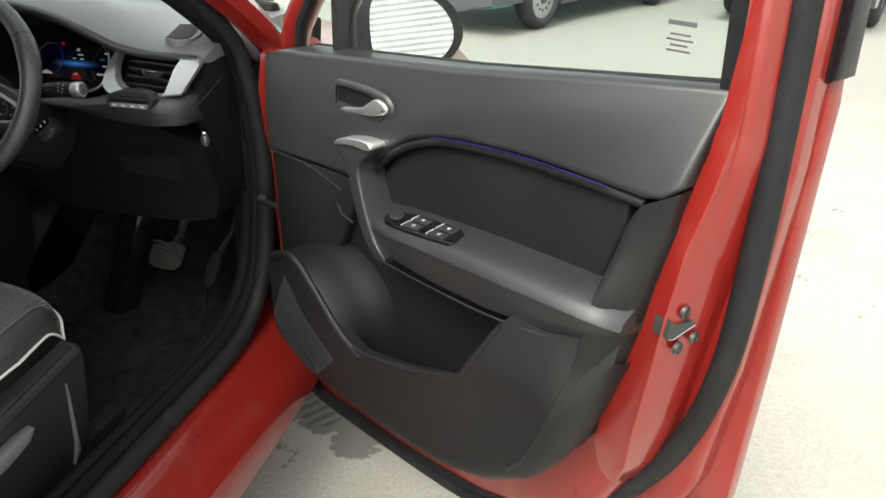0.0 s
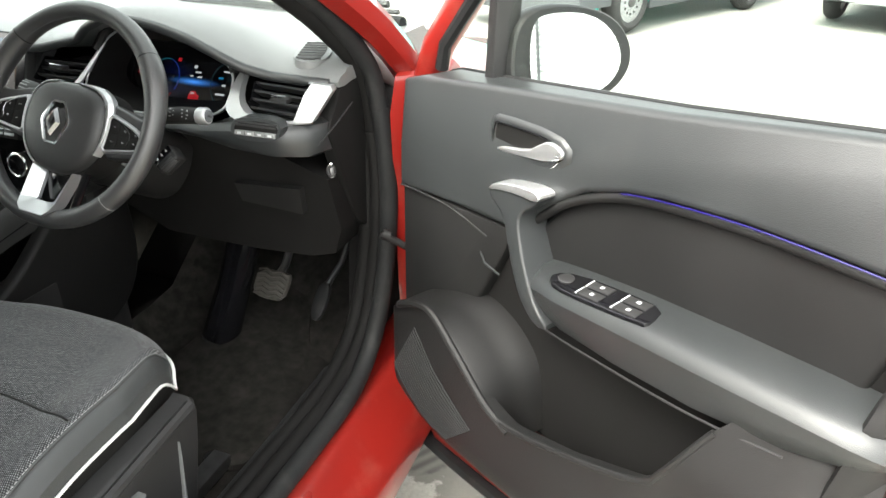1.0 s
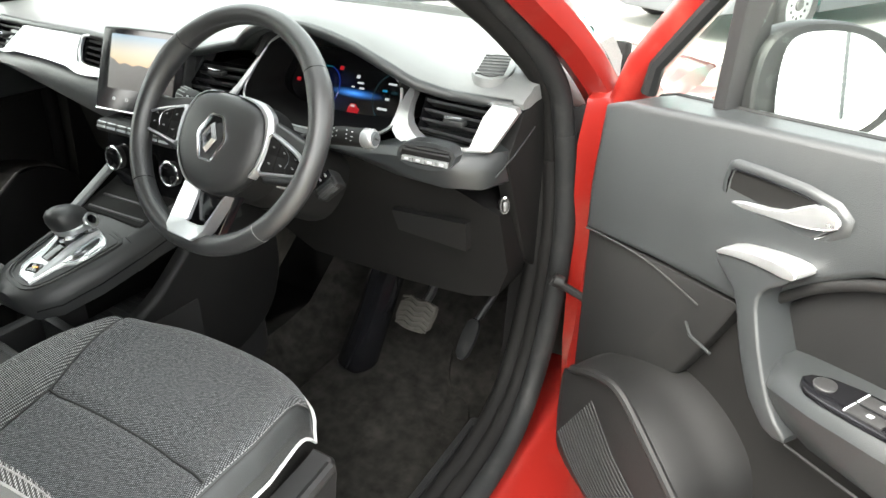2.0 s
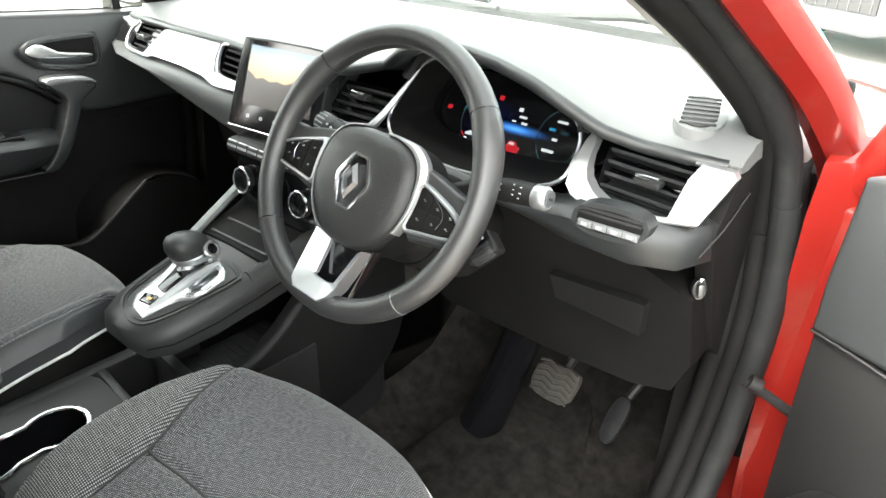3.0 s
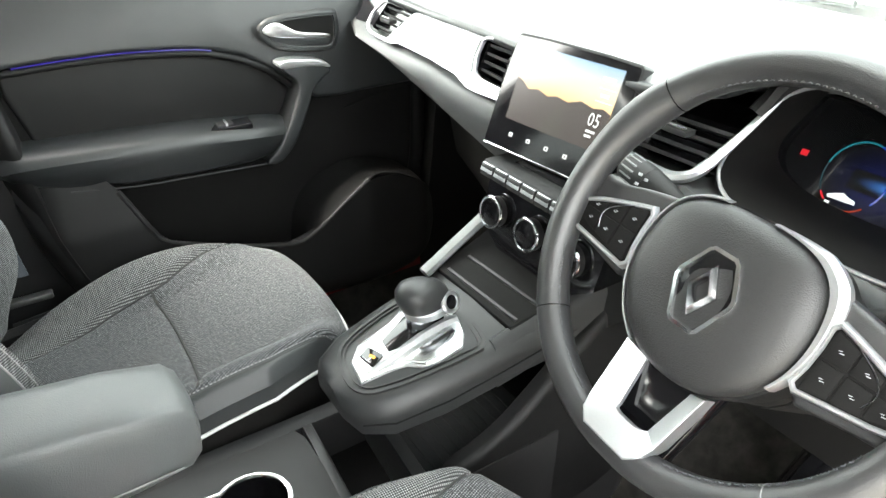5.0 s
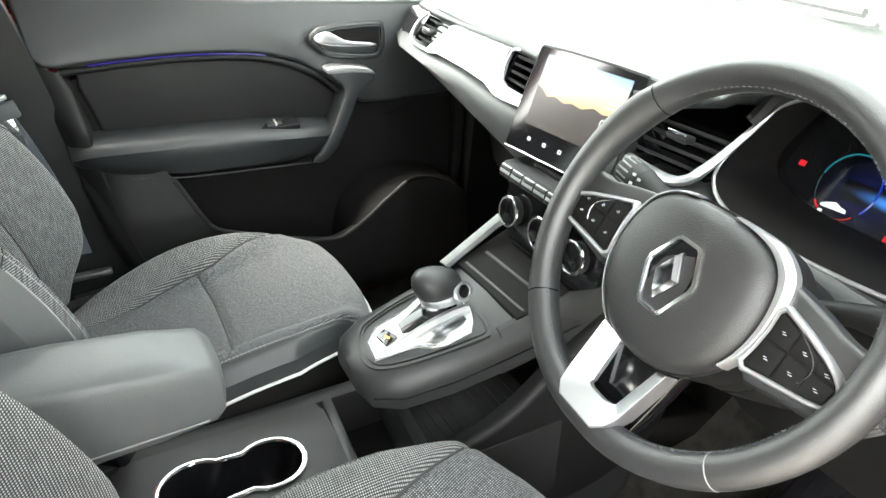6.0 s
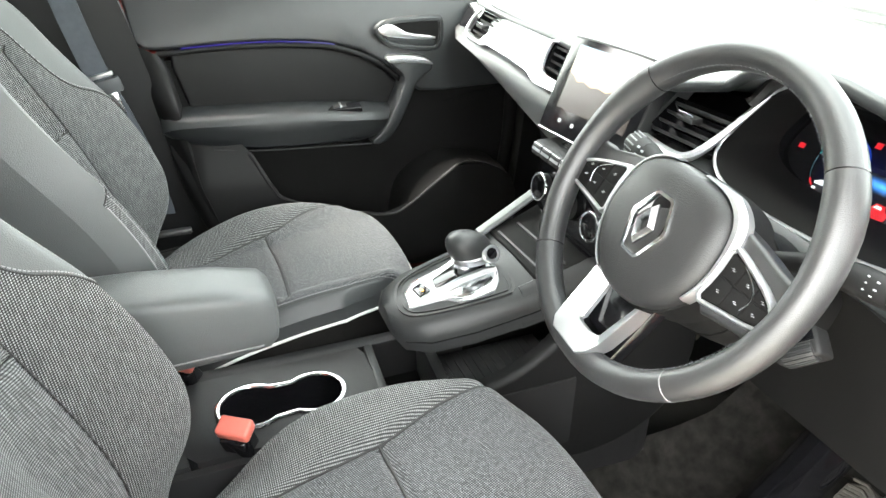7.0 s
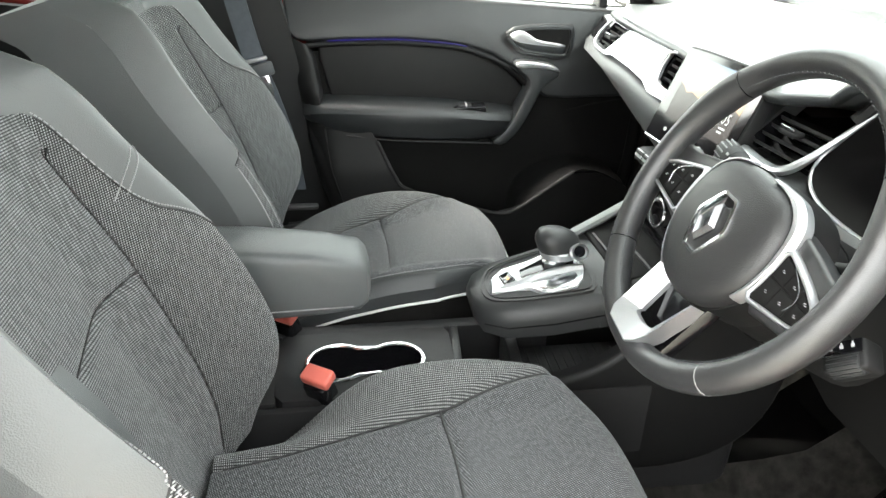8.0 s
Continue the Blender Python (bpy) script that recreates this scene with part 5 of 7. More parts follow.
def touchscreen():
    t = thing("touchscreen", "upright black touchscreen showing a dusk mountain picture", "screen")
    o_, vx, vz = V(-0.027, 0.172, 1.003), V(1, 0.10, 0).normalized(), V(0, 0.358, 0.934)
    vz = (vz - vx * vz.dot(vx)).normalized()
    nn = vx.cross(vz)
    if nn.y > 0:
        nn = -nn
    f = lambda a, b, n: o_ + vx * a + vz * b + nn * n
    sq = chaikin([(-0.106, -0.080), (-0.112, -0.072), (-0.106, 0.072), (-0.098, 0.080), (0.098, 0.080), (0.108, 0.072), (0.106, -0.072), (0.098, -0.080)], 1)
    part("case", slab(sq, -0.022, 0.0, f, 0.003), PLASTIC, t)
    part("glass_face", slab(inset(sq, 0.004), -0.002, 0.0012, f), GLOSS, t)
    part("chrome_edge", sweep([f(-0.106, -0.077, 0.001), f(0.100, -0.077, 0.001)], 0.0013, 6), CHROME, t)
    # picture
    pm = bpy.data.materials.new("dusk_picture")
    pm.use_nodes = True
    nt = pm.node_tree
    b = nt.nodes["Principled BSDF"]
    uv = nt.nodes.new("ShaderNodeTexCoord").outputs["UV"]
    sp = nt.nodes.new("ShaderNodeSeparateXYZ")
    nt.links.new(uv, sp.inputs[0])
    ramp = nt.nodes.new("ShaderNodeValToRGB")
    ramp.color_ramp.elements[0].position, ramp.color_ramp.elements[0].color = 0.40, (0.75, 0.40, 0.13, 1)
    ramp.color_ramp.elements[1].position, ramp.color_ramp.elements[1].color = 1.0, (0.22, 0.38, 0.55, 1)
    e = ramp.color_ramp.elements.new(0.68)
    e.color = (0.70, 0.58, 0.40, 1)
    nt.links.new(sp.outputs[1], ramp.inputs[0])
    b.inputs["Base Color"].default_value = (0.01, 0.01, 0.01, 1)
    b.inputs["Roughness"].default_value = 0.2
    nt.links.new(ramp.outputs[0], b.inputs["Emission Color"])
    b.inputs["Emission Strength"].default_value = 0.085
    pic = part("picture_sky", slab([(-0.080, 0.0), (0.083, 0.0), (0.083, 0.066), (-0.080, 0.066)], 0.0, 0.0018, f), pm, t)
    uvl = pic.data.uv_layers.new(name="picture")
    for lp in pic.data.loops:
        p = pic.data.vertices[lp.vertex_index].co - o_
        uvl.data[lp.index].uv = ((p.dot(vx) + 0.08) / 0.152, (p.dot(vz) + 0.045) / 0.111)
    dark = glow("dusk_hills", (0.045, 0.035, 0.032), 0.08)
    ridge = [(-0.080, -0.036), (0.083, -0.036), (0.083, 0.012), (0.070, 0.016), (0.055, 0.013), (0.035, 0.017), (0.015, 0.010), (-0.005, 0.013), (-0.020, 0.009), (-0.040, 0.014), (-0.055, 0.010), (-0.068, 0.018), (-0.080, 0.022)]
    part("picture_ridge", slab(ridge, 0.0, 0.0022, f), dark, t)
    part("picture_road", slab([(-0.02, -0.036), (0.02, -0.036), (0.010, 0.002), (0.004, 0.002)], 0.0, 0.0025, f), glow("dusk_road", (0.08, 0.070, 0.06), 0.05), t)
    w = glow("screen_white", (0.9, 0.93, 0.95), 0.07)
    for a, b_, ww, h in ((0.055, 0.049, 0.020, 0.0045), (0.055, 0.023, 0.025, 0.0008), (0.055, 0.039, 0.025, 0.0008), (0.060, 0.029, 0.012, 0.004), (0.056, -0.016, 0.014, 0.0030), (0.056, -0.022, 0.010, 0.0030)):
        part("readout", slab([(a, b_), (a + ww, b_), (a + ww, b_ + h), (a, b_ + h)], 0.0, 0.0028, f), w, t)
    part("digits", lettering("05", 0.024, lambda a, b, n: f(0.054 + a * 0.8, -0.008 + b, n), 0.003), w, t, "white numerals 05")
    for a in (-0.064, -0.031, 0.002, 0.035):
        part("touch_icon", frame_slab([(a, -0.0575), (a + 0.006, -0.0575), (a + 0.006, -0.0520), (a, -0.0520)], [(a + 0.0012, -0.0563), (a + 0.0048, -0.0563), (a + 0.0048, -0.0532), (a + 0.0012, -0.0532)], 0, 0.0022, f), w, t)
    # switch row
    sw = thing("switch_row", "row of small silver-edged rocker switches under the screen", "switches")
    g = lambda a, z, n: V(a + 0.007, 0.115 + (z - 0.91) * 0.2 - n, z + 0.002)
    part("base", slab([(-0.112, 0.893), (-0.112, 0.914), (0.10, 0.914), (0.10, 0.893)], -0.05, 0.0, g, 0.003), LOWER, sw)
    for k in range(7):
        a = -0.108 + k * 0.0292
        part("rocker", slab([(a, 0.896), (a + 0.0265, 0.896), (a + 0.0265, 0.913), (a, 0.913)], 0, 0.007, g, 0.0025), PLASTIC, sw)
        part("rocker_edge", slab([(a + 0.001, 0.903), (a + 0.0255, 0.903), (a + 0.0255, 0.9135), (a + 0.001, 0.9135)], 0.004, lambda p_, q_: 0.0085 - (q_ - 0.903) * 0.35, g, 0.001), SILVER, sw)


touchscreen()


def climate_knobs():
    for x in (-0.088, -0.008, 0.072):
        k = thing("climate_knob", "round black climate knob with a chrome ring", "knob", "climate knobs", m=pose(x, 0.134, 0.836, 80, 0, 0))
        part("barrel", disc(0.0225, 0.030, pose(0, 0, 0.002), 0.002, 36), PLASTIC, k)
        part("chrome_ring", ring(0.0225, 0.0028, pose(0, 0, 0.016), 36), CHROME, k)
        part("face", disc(0.0195, 0.004, pose(0, 0, 0.0165), 0.001, 36), GLOSS, k)
        part("back_ring", ring(0.0235, 0.0015, pose(0, 0, -0.008), 36), CHROME, k)


climate_knobs()


def small_dash_parts():
    # tweeter grille on the top pad
    w = thing("speaker_grille", "small square slatted tweeter grille in the dash top", "speaker grille", m=pose(0.630, 0.330, 1.0685, 5, 5, 18))
    sq = chaikin([(-0.030, -0.066), (0.034, -0.060), (0.034, 0.064), (-0.026, 0.068)], 2)
    part("surround", slab(sq, -0.020, 0.0014, ident, 0.001), PADTOP, w)
    inn = inset(sq, 0.010)
    part("opening", slab(inn, 0, 0.0030, ident), DARKINK, w)
    for k in range(7):
        t = -0.044 + k * 0.0150
        part("rib", sweep([(-0.019, t - 0.006, 0.0032), (0.023, t + 0.006, 0.0032)], 0.0018, 6), SOFT, w)
    # light and sensor buttons
    b = thing("button_panel", "black button block with silver-lit keys beside the wheel", "button panel")
    f = lambda a, z, n: V(a + 0.010, 0.152 + (z - 0.95) * 0.30 + (a - 0.6) * 0.06 - n, z + 0.014)
    o = chaikin([(0.556, 0.938), (0.560, 0.976), (0.655, 0.977), (0.650, 0.938)], 2)
    part("frame", frame_slab(o, inset(o, 0.006), -0.02, 0.0025, f), SOFT, b)
    part("recess", slab(inset(o, 0.005), -0.02, 0.001, f), DEEP, b)
    for z in (0.961, 0.966):
        part("blank_rib", slab([(0.566, z), (0.566, z + 0.003), (0.644, z + 0.003), (0.644, z)], 0, 0.004, f), PLASTIC, b)
    for k in range(4):
        a = 0.5675 + k * 0.0192
        part("key", slab([(a, 0.9462), (a + 0.0188, 0.9462), (a + 0.0188, 0.9538), (a, 0.9538)], 0, 0.006, f, 0.002, 3), PADTOP, b)
        part("key_mark", slab([(a + 0.006, 0.949), (a + 0.013, 0.949), (a + 0.013, 0.952), (a + 0.006, 0.952)], 0.0055, 0.0068, f), INK, b)
    # bonnet-side roller knob on the end panel
    k = thing("roller_switch", "small chrome-edged roller switch low on the dash end", "switch", m=pose(0.702, 0.246, 0.877, 78, 0, 40) @ Matrix.Scale(0.85, 4))
    part("bezel", ring(0.013, 0.0014, pose(0, 0, 0.006) @ Matrix.Diagonal((0.7, 1.1, 1, 1))), METALDARK, k)
    part("plate", disc(0.013, 0.012, pose(0, 0, 0) @ Matrix.Diagonal((0.75, 1.1, 1, 1)), 0.001), PLASTIC, k)
    part("roller", rbox((0.010, 0.020, 0.014), pose(0, 0, 0.008), 0.003), METALDARK, k)
    part("roller_tip", rbox((0.008, 0.006, 0.006), pose(0, 0.016, 0.010), 0.002), CHROME, k)


small_dash_parts()

# ---- steering wheel and column ----
M_COL = Matrix.Translation((0.350, 0.020, 1.002)) @ pose(0, 0, 0, 60)
M_WHEEL = M_COL @ pose(0, 0, 0, 0, 0, -4)


def steering():
    w = thing("steering_wheel", "black leather steering wheel with satin chrome spokes", "steering wheel", m=M_WHEEL)
    RIM, n = 0.1730, 72
    path, rad = [], []
    for i in range(n):
        a = i / n * math.tau
        path.append((RIM * math.cos(a), max(RIM * math.sin(a), -0.1720), 0))
        bump = sum(math.exp(-((math.degrees(a) - c) / 14) ** 2) for c in (30, 150))
        rad.append(0.0152 + 0.0024 * bump)
    part("rim", sweep(path, rad, 18, 1.14, True), LEATHER, w, "smooth black leather rim")
    for deg in (41, 140, 222, 316):
        a = radians(deg)
        c = V(RIM * math.cos(a), RIM * math.sin(a), 0)
        d = V(-math.sin(a), math.cos(a), 0)
        k = 0.0152 + 0.0024 * sum(math.exp(-((deg - c_) / 14) ** 2) for c_ in (30, 150)) + 0.0003
        part("rim_seam", sweep([c - d * 0.0005, c + d * 0.0005], k, 18, 1.14), STITCH if deg > 300 else GLOSS, w)
    # cross stitches along the inner side of the rim
    for i in range(170):
        a = i / 170 * math.tau
        deg = math.degrees(a)
        if abs(deg - 270) < 17 or 168 < deg < 200 or deg > 342 or deg < 12:
            continue
        for s_ in (-0.55, 0.55):
            c = V((RIM - 0.0138) * math.cos(a), (RIM - 0.0138) * math.sin(a), 0.0078)
            d = V(-math.sin(a + s_), math.cos(a + s_), 0.25 * (1 if s_ > 0 else -1))
            part("stitch", sweep([c - d * 0.0020, c + d * 0.0020], 0.0005, 4), GREYPAINT, w)
    # airbag cover: wide shoulders, drawn in towards the fork
    right = [(0.0, 0.0520), (0.030, 0.0512), (0.056, 0.0450), (0.0735, 0.0300), (0.0815, 0.0060), (0.0830, -0.0220), (0.0765, -0.0500), (0.0570, -0.0775), (0.0300, -0.0945), (0.0, -0.0985)]
    hub = chaikin(right + [(-x, y) for x, y in right[-2:0:-1]], 2)
    cy = -0.022
    rings = [[V(x * k, (y - cy) * k + cy, z) for x, y in hub] for k, z in ((1.0, -0.050), (1.0, -0.006), (0.988, 0.0), (0.955, 0.0055), (0.90, 0.0098), (0.80, 0.0132), (0.62, 0.0162), (0.40, 0.0180), (0.15, 0.0186))]
    part("airbag_cover", loft(rings), HUBSKIN, w, "domed black airbag cover")
    for x, y in ((-0.055, -0.005), (0.052, -0.038)):
        part("cover_mark", join(sweep([(x - 0.004, y + 0.002, 0.0143), (x + 0.001, y - 0.003, 0.0143)], 0.0005, 4), sweep([(x + 0.001, y + 0.003, 0.0143), (x + 0.004, y - 0.001, 0.0143)], 0.0005, 4)), DARKINK, w)
    part("hub_back", slab([(x * 1.03, (y - cy) * 1.03 + cy) for x, y in hub], -0.060, -0.012, ident), LOWER, w)
    # chrome collar: a fine line on one side, a broad blade on the other
    ring_pts = [V(x, y) for x, y in hub]
    def collar(keep, width):
        sel = [(p, ring_pts[i - 1], ring_pts[(i + 1) % len(ring_pts)]) for i, p in enumerate(ring_pts) if keep(p)]
        sel.sort(key=lambda q: -q[0].y)
        rows_ = []
        for k, (p, a, b) in enumerate(sel):
            t_ = (b - a).normalized()
            nn = V(t_.y, -t_.x)
            if nn.dot(p - V(0, cy)) < 0:
                nn = -nn
            g = width(p)
            i_, o_ = p + nn * 0.0005, p + nn * (0.0005 + g)
            rows_.append([V(i_.x, i_.y, -0.004), V(i_.x, i_.y, 0.0035), V(lerp(i_.x, o_.x, 0.5), lerp(i_.y, o_.y, 0.5), 0.0035), V(o_.x, o_.y, -0.002), V(o_.x, o_.y, -0.012)])
        return loft(rows_)
    part("chrome_edge", collar(lambda p: p.x < -0.028 and -0.090 < p.y, lambda p: 0.0030), SILVER, w, "fine chrome line round the cover")
    part("chrome_edge", collar(lambda p: p.x > 0.004 and -0.058 < p.y, lambda p: interp(p.y, [-0.058, -0.03, 0.0, 0.030, 0.045, 0.0505, 0.052], [0.003, 0.0055, 0.0085, 0.0120, 0.0085, 0.004, 0.002])), SILVER, w, "broad chrome blade beside the cover")
    # spokes with key pads
    for s in (-1, 1):
        body = chaikin([(s * 0.060, 0.036), (s * 0.100, 0.030), (s * 0.145, 0.018), (s * 0.166, 0.022), (s * 0.172, -0.010), (s * 0.168, -0.046), (s * 0.150, -0.043), (s * 0.075, -0.058)], 1)
        part("spoke", slab(body, -0.028, -0.006, ident, 0.005, 3), LEATHER, w)
        o = chaikin([(s * 0.084, 0.019), (s * 0.110, 0.0125), (s * 0.146, 0.0005), (s * 0.161, -0.011), (s * 0.1635, -0.028), (s * 0.152, -0.0345), (s * 0.115, -0.041), (s * 0.081, -0.048), (s * 0.0865, -0.015)], 1)
        o = [(a if s > 0 else a - 0.012 * max(0, -a - 0.09) / 0.07, b if s > 0 else b - 0.005 * max(0, -a - 0.09) / 0.07) for a, b in o]
        i_ = inset(o, 0.0048)
        part("spoke_frame", loft([[V(a, b, z) for a, b in q] for q, z in ((inset(o, -0.001), -0.010), (o, -0.001), (inset(o, 0.0016), 0.0022), (inset(o, 0.0036), 0.0022), (i_, 0.0005), (i_, -0.010))], caps=False), SILVER, w, "satin chrome frame of the spoke keys", 50)
        kp = part("key_pad", slab(i_, -0.012, -0.0006, ident), DEEP, w)
        up = lambda a: interp(a, [0.088, 0.150, 0.158], [0.0125, -0.0065, -0.013])
        dn = lambda a: interp(a, [0.086, 0.150, 0.158], [-0.0405, -0.0295, -0.024])
        for a0, a1 in ((0.0915, 0.1115), (0.1128, 0.1335), (0.1348, 0.1545)):
            for hi, lo in ((up, lambda a: -0.0118), (lambda a: -0.0132, dn)):
                q = [(s * a0, hi(a0)), (s * a1, hi(a1)), (s * a1, lo(a1)), (s * a0, lo(a0))]
                part("key", slab(inset(q, 0.0005), -0.004, 0.0010, ident, 0.0004), DEEP, kp)
                mx, my = (a0 + a1) / 2, (hi((a0 + a1) / 2) + lo((a0 + a1) / 2)) / 2
                mk = join(slab([(s * (mx - 0.0022), my + 0.0006), (s * (mx + 0.0003), my + 0.0012), (s * (mx + 0.0003), my + 0.0006), (s * (mx - 0.0022), my - 0.0000)], 0.001, 0.0017, ident), slab([(s * (mx - 0.0008), my - 0.0008), (s * (mx + 0.0022), my - 0.0002), (s * (mx + 0.0022), my - 0.0008), (s * (mx - 0.0008), my - 0.0014)], 0.001, 0.0017, ident))
                part("key_mark", mk, INK, kp)
        part("key_divider", sweep(spline([(s * 0.108, 0.008, 0.0014), (s * 0.128, -0.003, 0.0016), (s * 0.135, -0.014, 0.0016), (s * 0.131, -0.026, 0.0014)], 4), 0.0006, 6), SATIN, kp, "fine silver divider")
    # lower forked spoke: faces lean inwards
    part("lower_spoke", slab([(-0.046, -0.086), (-0.034, -0.170), (0.034, -0.170), (0.046, -0.086)], -0.034, -0.016, ident, 0.003), GLOSS, w)
    U = [((-0.0435, -0.091, 0.001), (-0.0250, -0.098, -0.013)), ((-0.0375, -0.146, 0.014), (-0.0175, -0.1435, -0.002)), ((-0.0335, -0.1590, 0.0195), (-0.0150, -0.1455, 0.004)), ((-0.0240, -0.1685, 0.0215), (-0.0090, -0.1462, 0.0065)), ((0.0240, -0.1685, 0.0215), (0.0090, -0.1462, 0.0065)), ((0.0335, -0.1590, 0.0195), (0.0150, -0.1455, 0.004)), ((0.0375, -0.146, 0.014), (0.0175, -0.1435, -0.002)), ((0.0435, -0.091, 0.001), (0.0250, -0.098, -0.013))]
    rings_ = []
    for o_, n_ in U:
        o_, n_ = V(*o_), V(*n_)
        e_ = o_.lerp(n_, 0.06) + V(0, 0, 0.0012)
        rings_.append([o_, e_, n_, n_ - V(0, 0, 0.006), o_ - V(0, 0, 0.022)])
    part("fork", loft(rings_), SILVER, w, "satin silver forked lower spoke", 25)
    # badge: plain rhombus in a six-sided plate
    hexa = [V(*p) for p in ((-0.0130, 0.0350), (0.0130, 0.0350), (0.0295, 0.003), (0.0135, -0.0345), (-0.0135, -0.0345), (-0.0295, 0.003))]
    hexa = [tuple(p.lerp(q, t)) for p, q in zip(hexa, hexa[1:] + hexa[:1]) for t in (0.10, 0.90)]
    bc = lambda a, b, h: V(a, b - 0.018, h + 0.0012 - 0.0016 * ((a * a + b * b) / 0.0012))
    part("badge_plate", slab(hexa, 0.010, 0.0185, bc, 0.001), GLOSS, w)
    part("badge_rim", loft([[bc(a, b, z) for a, b in q] for q, z in ((inset(hexa, -0.0010), 0.014), (inset(hexa, -0.0002), 0.0205), (inset(hexa, 0.0030), 0.0208), (inset(hexa, 0.0042), 0.0180))], caps=False), CHROME, w, "", 30)
    oo, ii = [(0.0, 0.0235), (0.0135, 0.0), (0.0, -0.0235), (-0.0135, 0.0)], [(0.0, 0.0115), (0.0063, 0.0), (0.0, -0.0115), (-0.0063, 0.0)]
    mm = [(a * 0.74, b * 0.74) for a, b in oo]
    part("badge", loft([[V(a, b - 0.018, z) for a, b in q] for q, z in ((oo, 0.0165), (oo, 0.0210), (mm, 0.0275), (ii, 0.0205), (ii, 0.0165))], caps=False), SATIN, w, "plain chrome rhombus badge", 10)
    # column shroud behind the wheel
    c = thing("column_shroud", "black plastic steering column shroud with stalks", "steering column", m=M_COL)
    sec = chaikin([(-0.06, 0.03), (0.0, 0.045), (0.06, 0.03), (0.068, -0.03), (0.040, -0.085), (-0.040, -0.085), (-0.068, -0.03)], 2)
    part("shroud", loft([[V(x * k, y * k - 0.01, z) for x, y in sec] for k, z in ((0.80, -0.040), (0.95, -0.048), (1.04, -0.075), (1.10, -0.13), (1.12, -0.23))]), LOWER, c)
    part("shroud_joint", sweep([(x * 1.075, y * 1.075 - 0.010, -0.105) for x, y in sec], 0.0012, 6, closed=True), DEEP, c)
    part("ignition_ring", ring(0.036, 0.0025, pose(0.070, -0.025, -0.072, 0, 62, 0), 36), PADTOP, c, "pale ring round the stalk boot")
    part("stalk_boot", disc(0.033, 0.016, pose(0.068, -0.022, -0.074, 0, 62, 0), 0.003), LOWER, c)
    st = thing("stalk", "black light stalk with a chrome-ringed end", "stalk", "column stalks", m=M_COL)
    part("lever", sweep([(0.055, 0.005, -0.082), (0.100, 0.025, -0.078), (0.122, 0.031, -0.077), (0.155, 0.037, -0.076), (0.194, 0.040, -0.075)], [0.010, 0.0100, 0.0130, 0.0145, 0.0140], 16), LOWER, st)
    tp = part("tip", sweep([(0.192, 0.040, -0.075), (0.194, 0.040, -0.075), (0.207, 0.0405, -0.0745), (0.210, 0.041, -0.0745)], [0.0138, 0.0146, 0.0146, 0.0124], 24), SILVER, st, "chrome end ring")
    part("tip_cap", sweep([(0.208, 0.041, -0.0745), (0.2125, 0.041, -0.0745)], [0.0108, 0.0096], 20), GREYPAINT, tp)
    part("tip_slot", rbox((0.0012, 0.0030, 0.0090), pose(0.2130, 0.041, -0.0745), 0.0004), PLASTIC, tp)
    for dx, dy, w_ in ((0.0, 0.007, 1.0), (0.0, 0.001, 0.6), (0.001, -0.005, 1.0), (0.006, 0.004, 0.5), (0.007, -0.003, 0.5), (0.023, 0.008, 0.8), (0.024, 0.002, 0.8), (0.025, -0.004, 0.8), (0.033, 0.007, 1.0), (0.034, 0.000, 1.2), (0.034, -0.006, 1.0)):
        part("stalk_mark", rbox((0.0026 * w_, 0.0014, 0.0015), pose(0.145 + dx, 0.036 + dy, -0.0612), 0.0004), INK, st)
    st = thing("stalk", "black wiper stalk with a broad ridged tip", "stalk", "column stalks", m=M_COL)
    part("lever", sweep([(-0.055, 0.006, -0.088), (-0.105, 0.024, -0.085), (-0.135, 0.032, -0.084), (-0.165, 0.040, -0.083)], [0.010, 0.0115, 0.0165, 0.0175], 18, 1.0), LOWER, st)
    tp = part("tip", sweep([(-0.163, 0.0395, -0.083), (-0.192, 0.045, -0.082), (-0.199, 0.0465, -0.082)], [0.0178, 0.0172, 0.0130], 20), LOWER, st)
    for k in range(7):
        a = radians(20 + k * 23)
        part("tip_ridge", sweep([(-0.176, 0.042 + 0.0174 * math.cos(a), -0.0825 + 0.0174 * math.sin(a)), (-0.193, 0.045 + 0.0170 * math.cos(a), -0.082 + 0.0170 * math.sin(a))], 0.0012, 5), PADTOP, tp)
    for dx, dy in ((0.0, 0.005), (0.001, -0.005), (0.009, 0.004), (0.010, -0.006), (0.034, 0.003), (0.035, -0.006)):
        part("stalk_mark", rbox((0.0045, 0.0030, 0.0015), pose(-0.166 + dx, 0.039 + dy - dx * 0.22, -0.0652 - 0.035 * dx), 0.0004), INK, st)
    # audio pod below the right stalk
    ap = thing("audio_pod", "small black audio remote with white marks behind the wheel", "remote control", m=M_COL)
    m = pose(0.148, -0.040, -0.080, 0, 0, -40)
    part("body", rbox((0.029, 0.042, 0.026), m, 0.004, 3), LOWER, ap)
    part("face", rbox((0.0115, 0.037, 0.002), m @ pose(-0.0075, 0, 0.0132), 0.0006), GLOSS, ap)
    part("edge_bar", rbox((0.0014, 0.038, 0.0022), m @ pose(-0.0008, 0, 0.0134), 0.0005), SATIN, ap, "thin satin edge")
    ro = part("roller", disc(0.0105, 0.030, m @ pose(0.0068, 0, 0.0055, 90), 0.002), PLASTIC, ap, "ridged black roller")
    for k in range(9):
        t = radians(k * 22)
        part("roller_rib", rbox((0.0012, 0.029, 0.0012), m @ pose(0.0068 + 0.0106 * math.cos(t), 0, 0.0055 + 0.0106 * math.sin(t)), 0.0003), SOFT, ro)
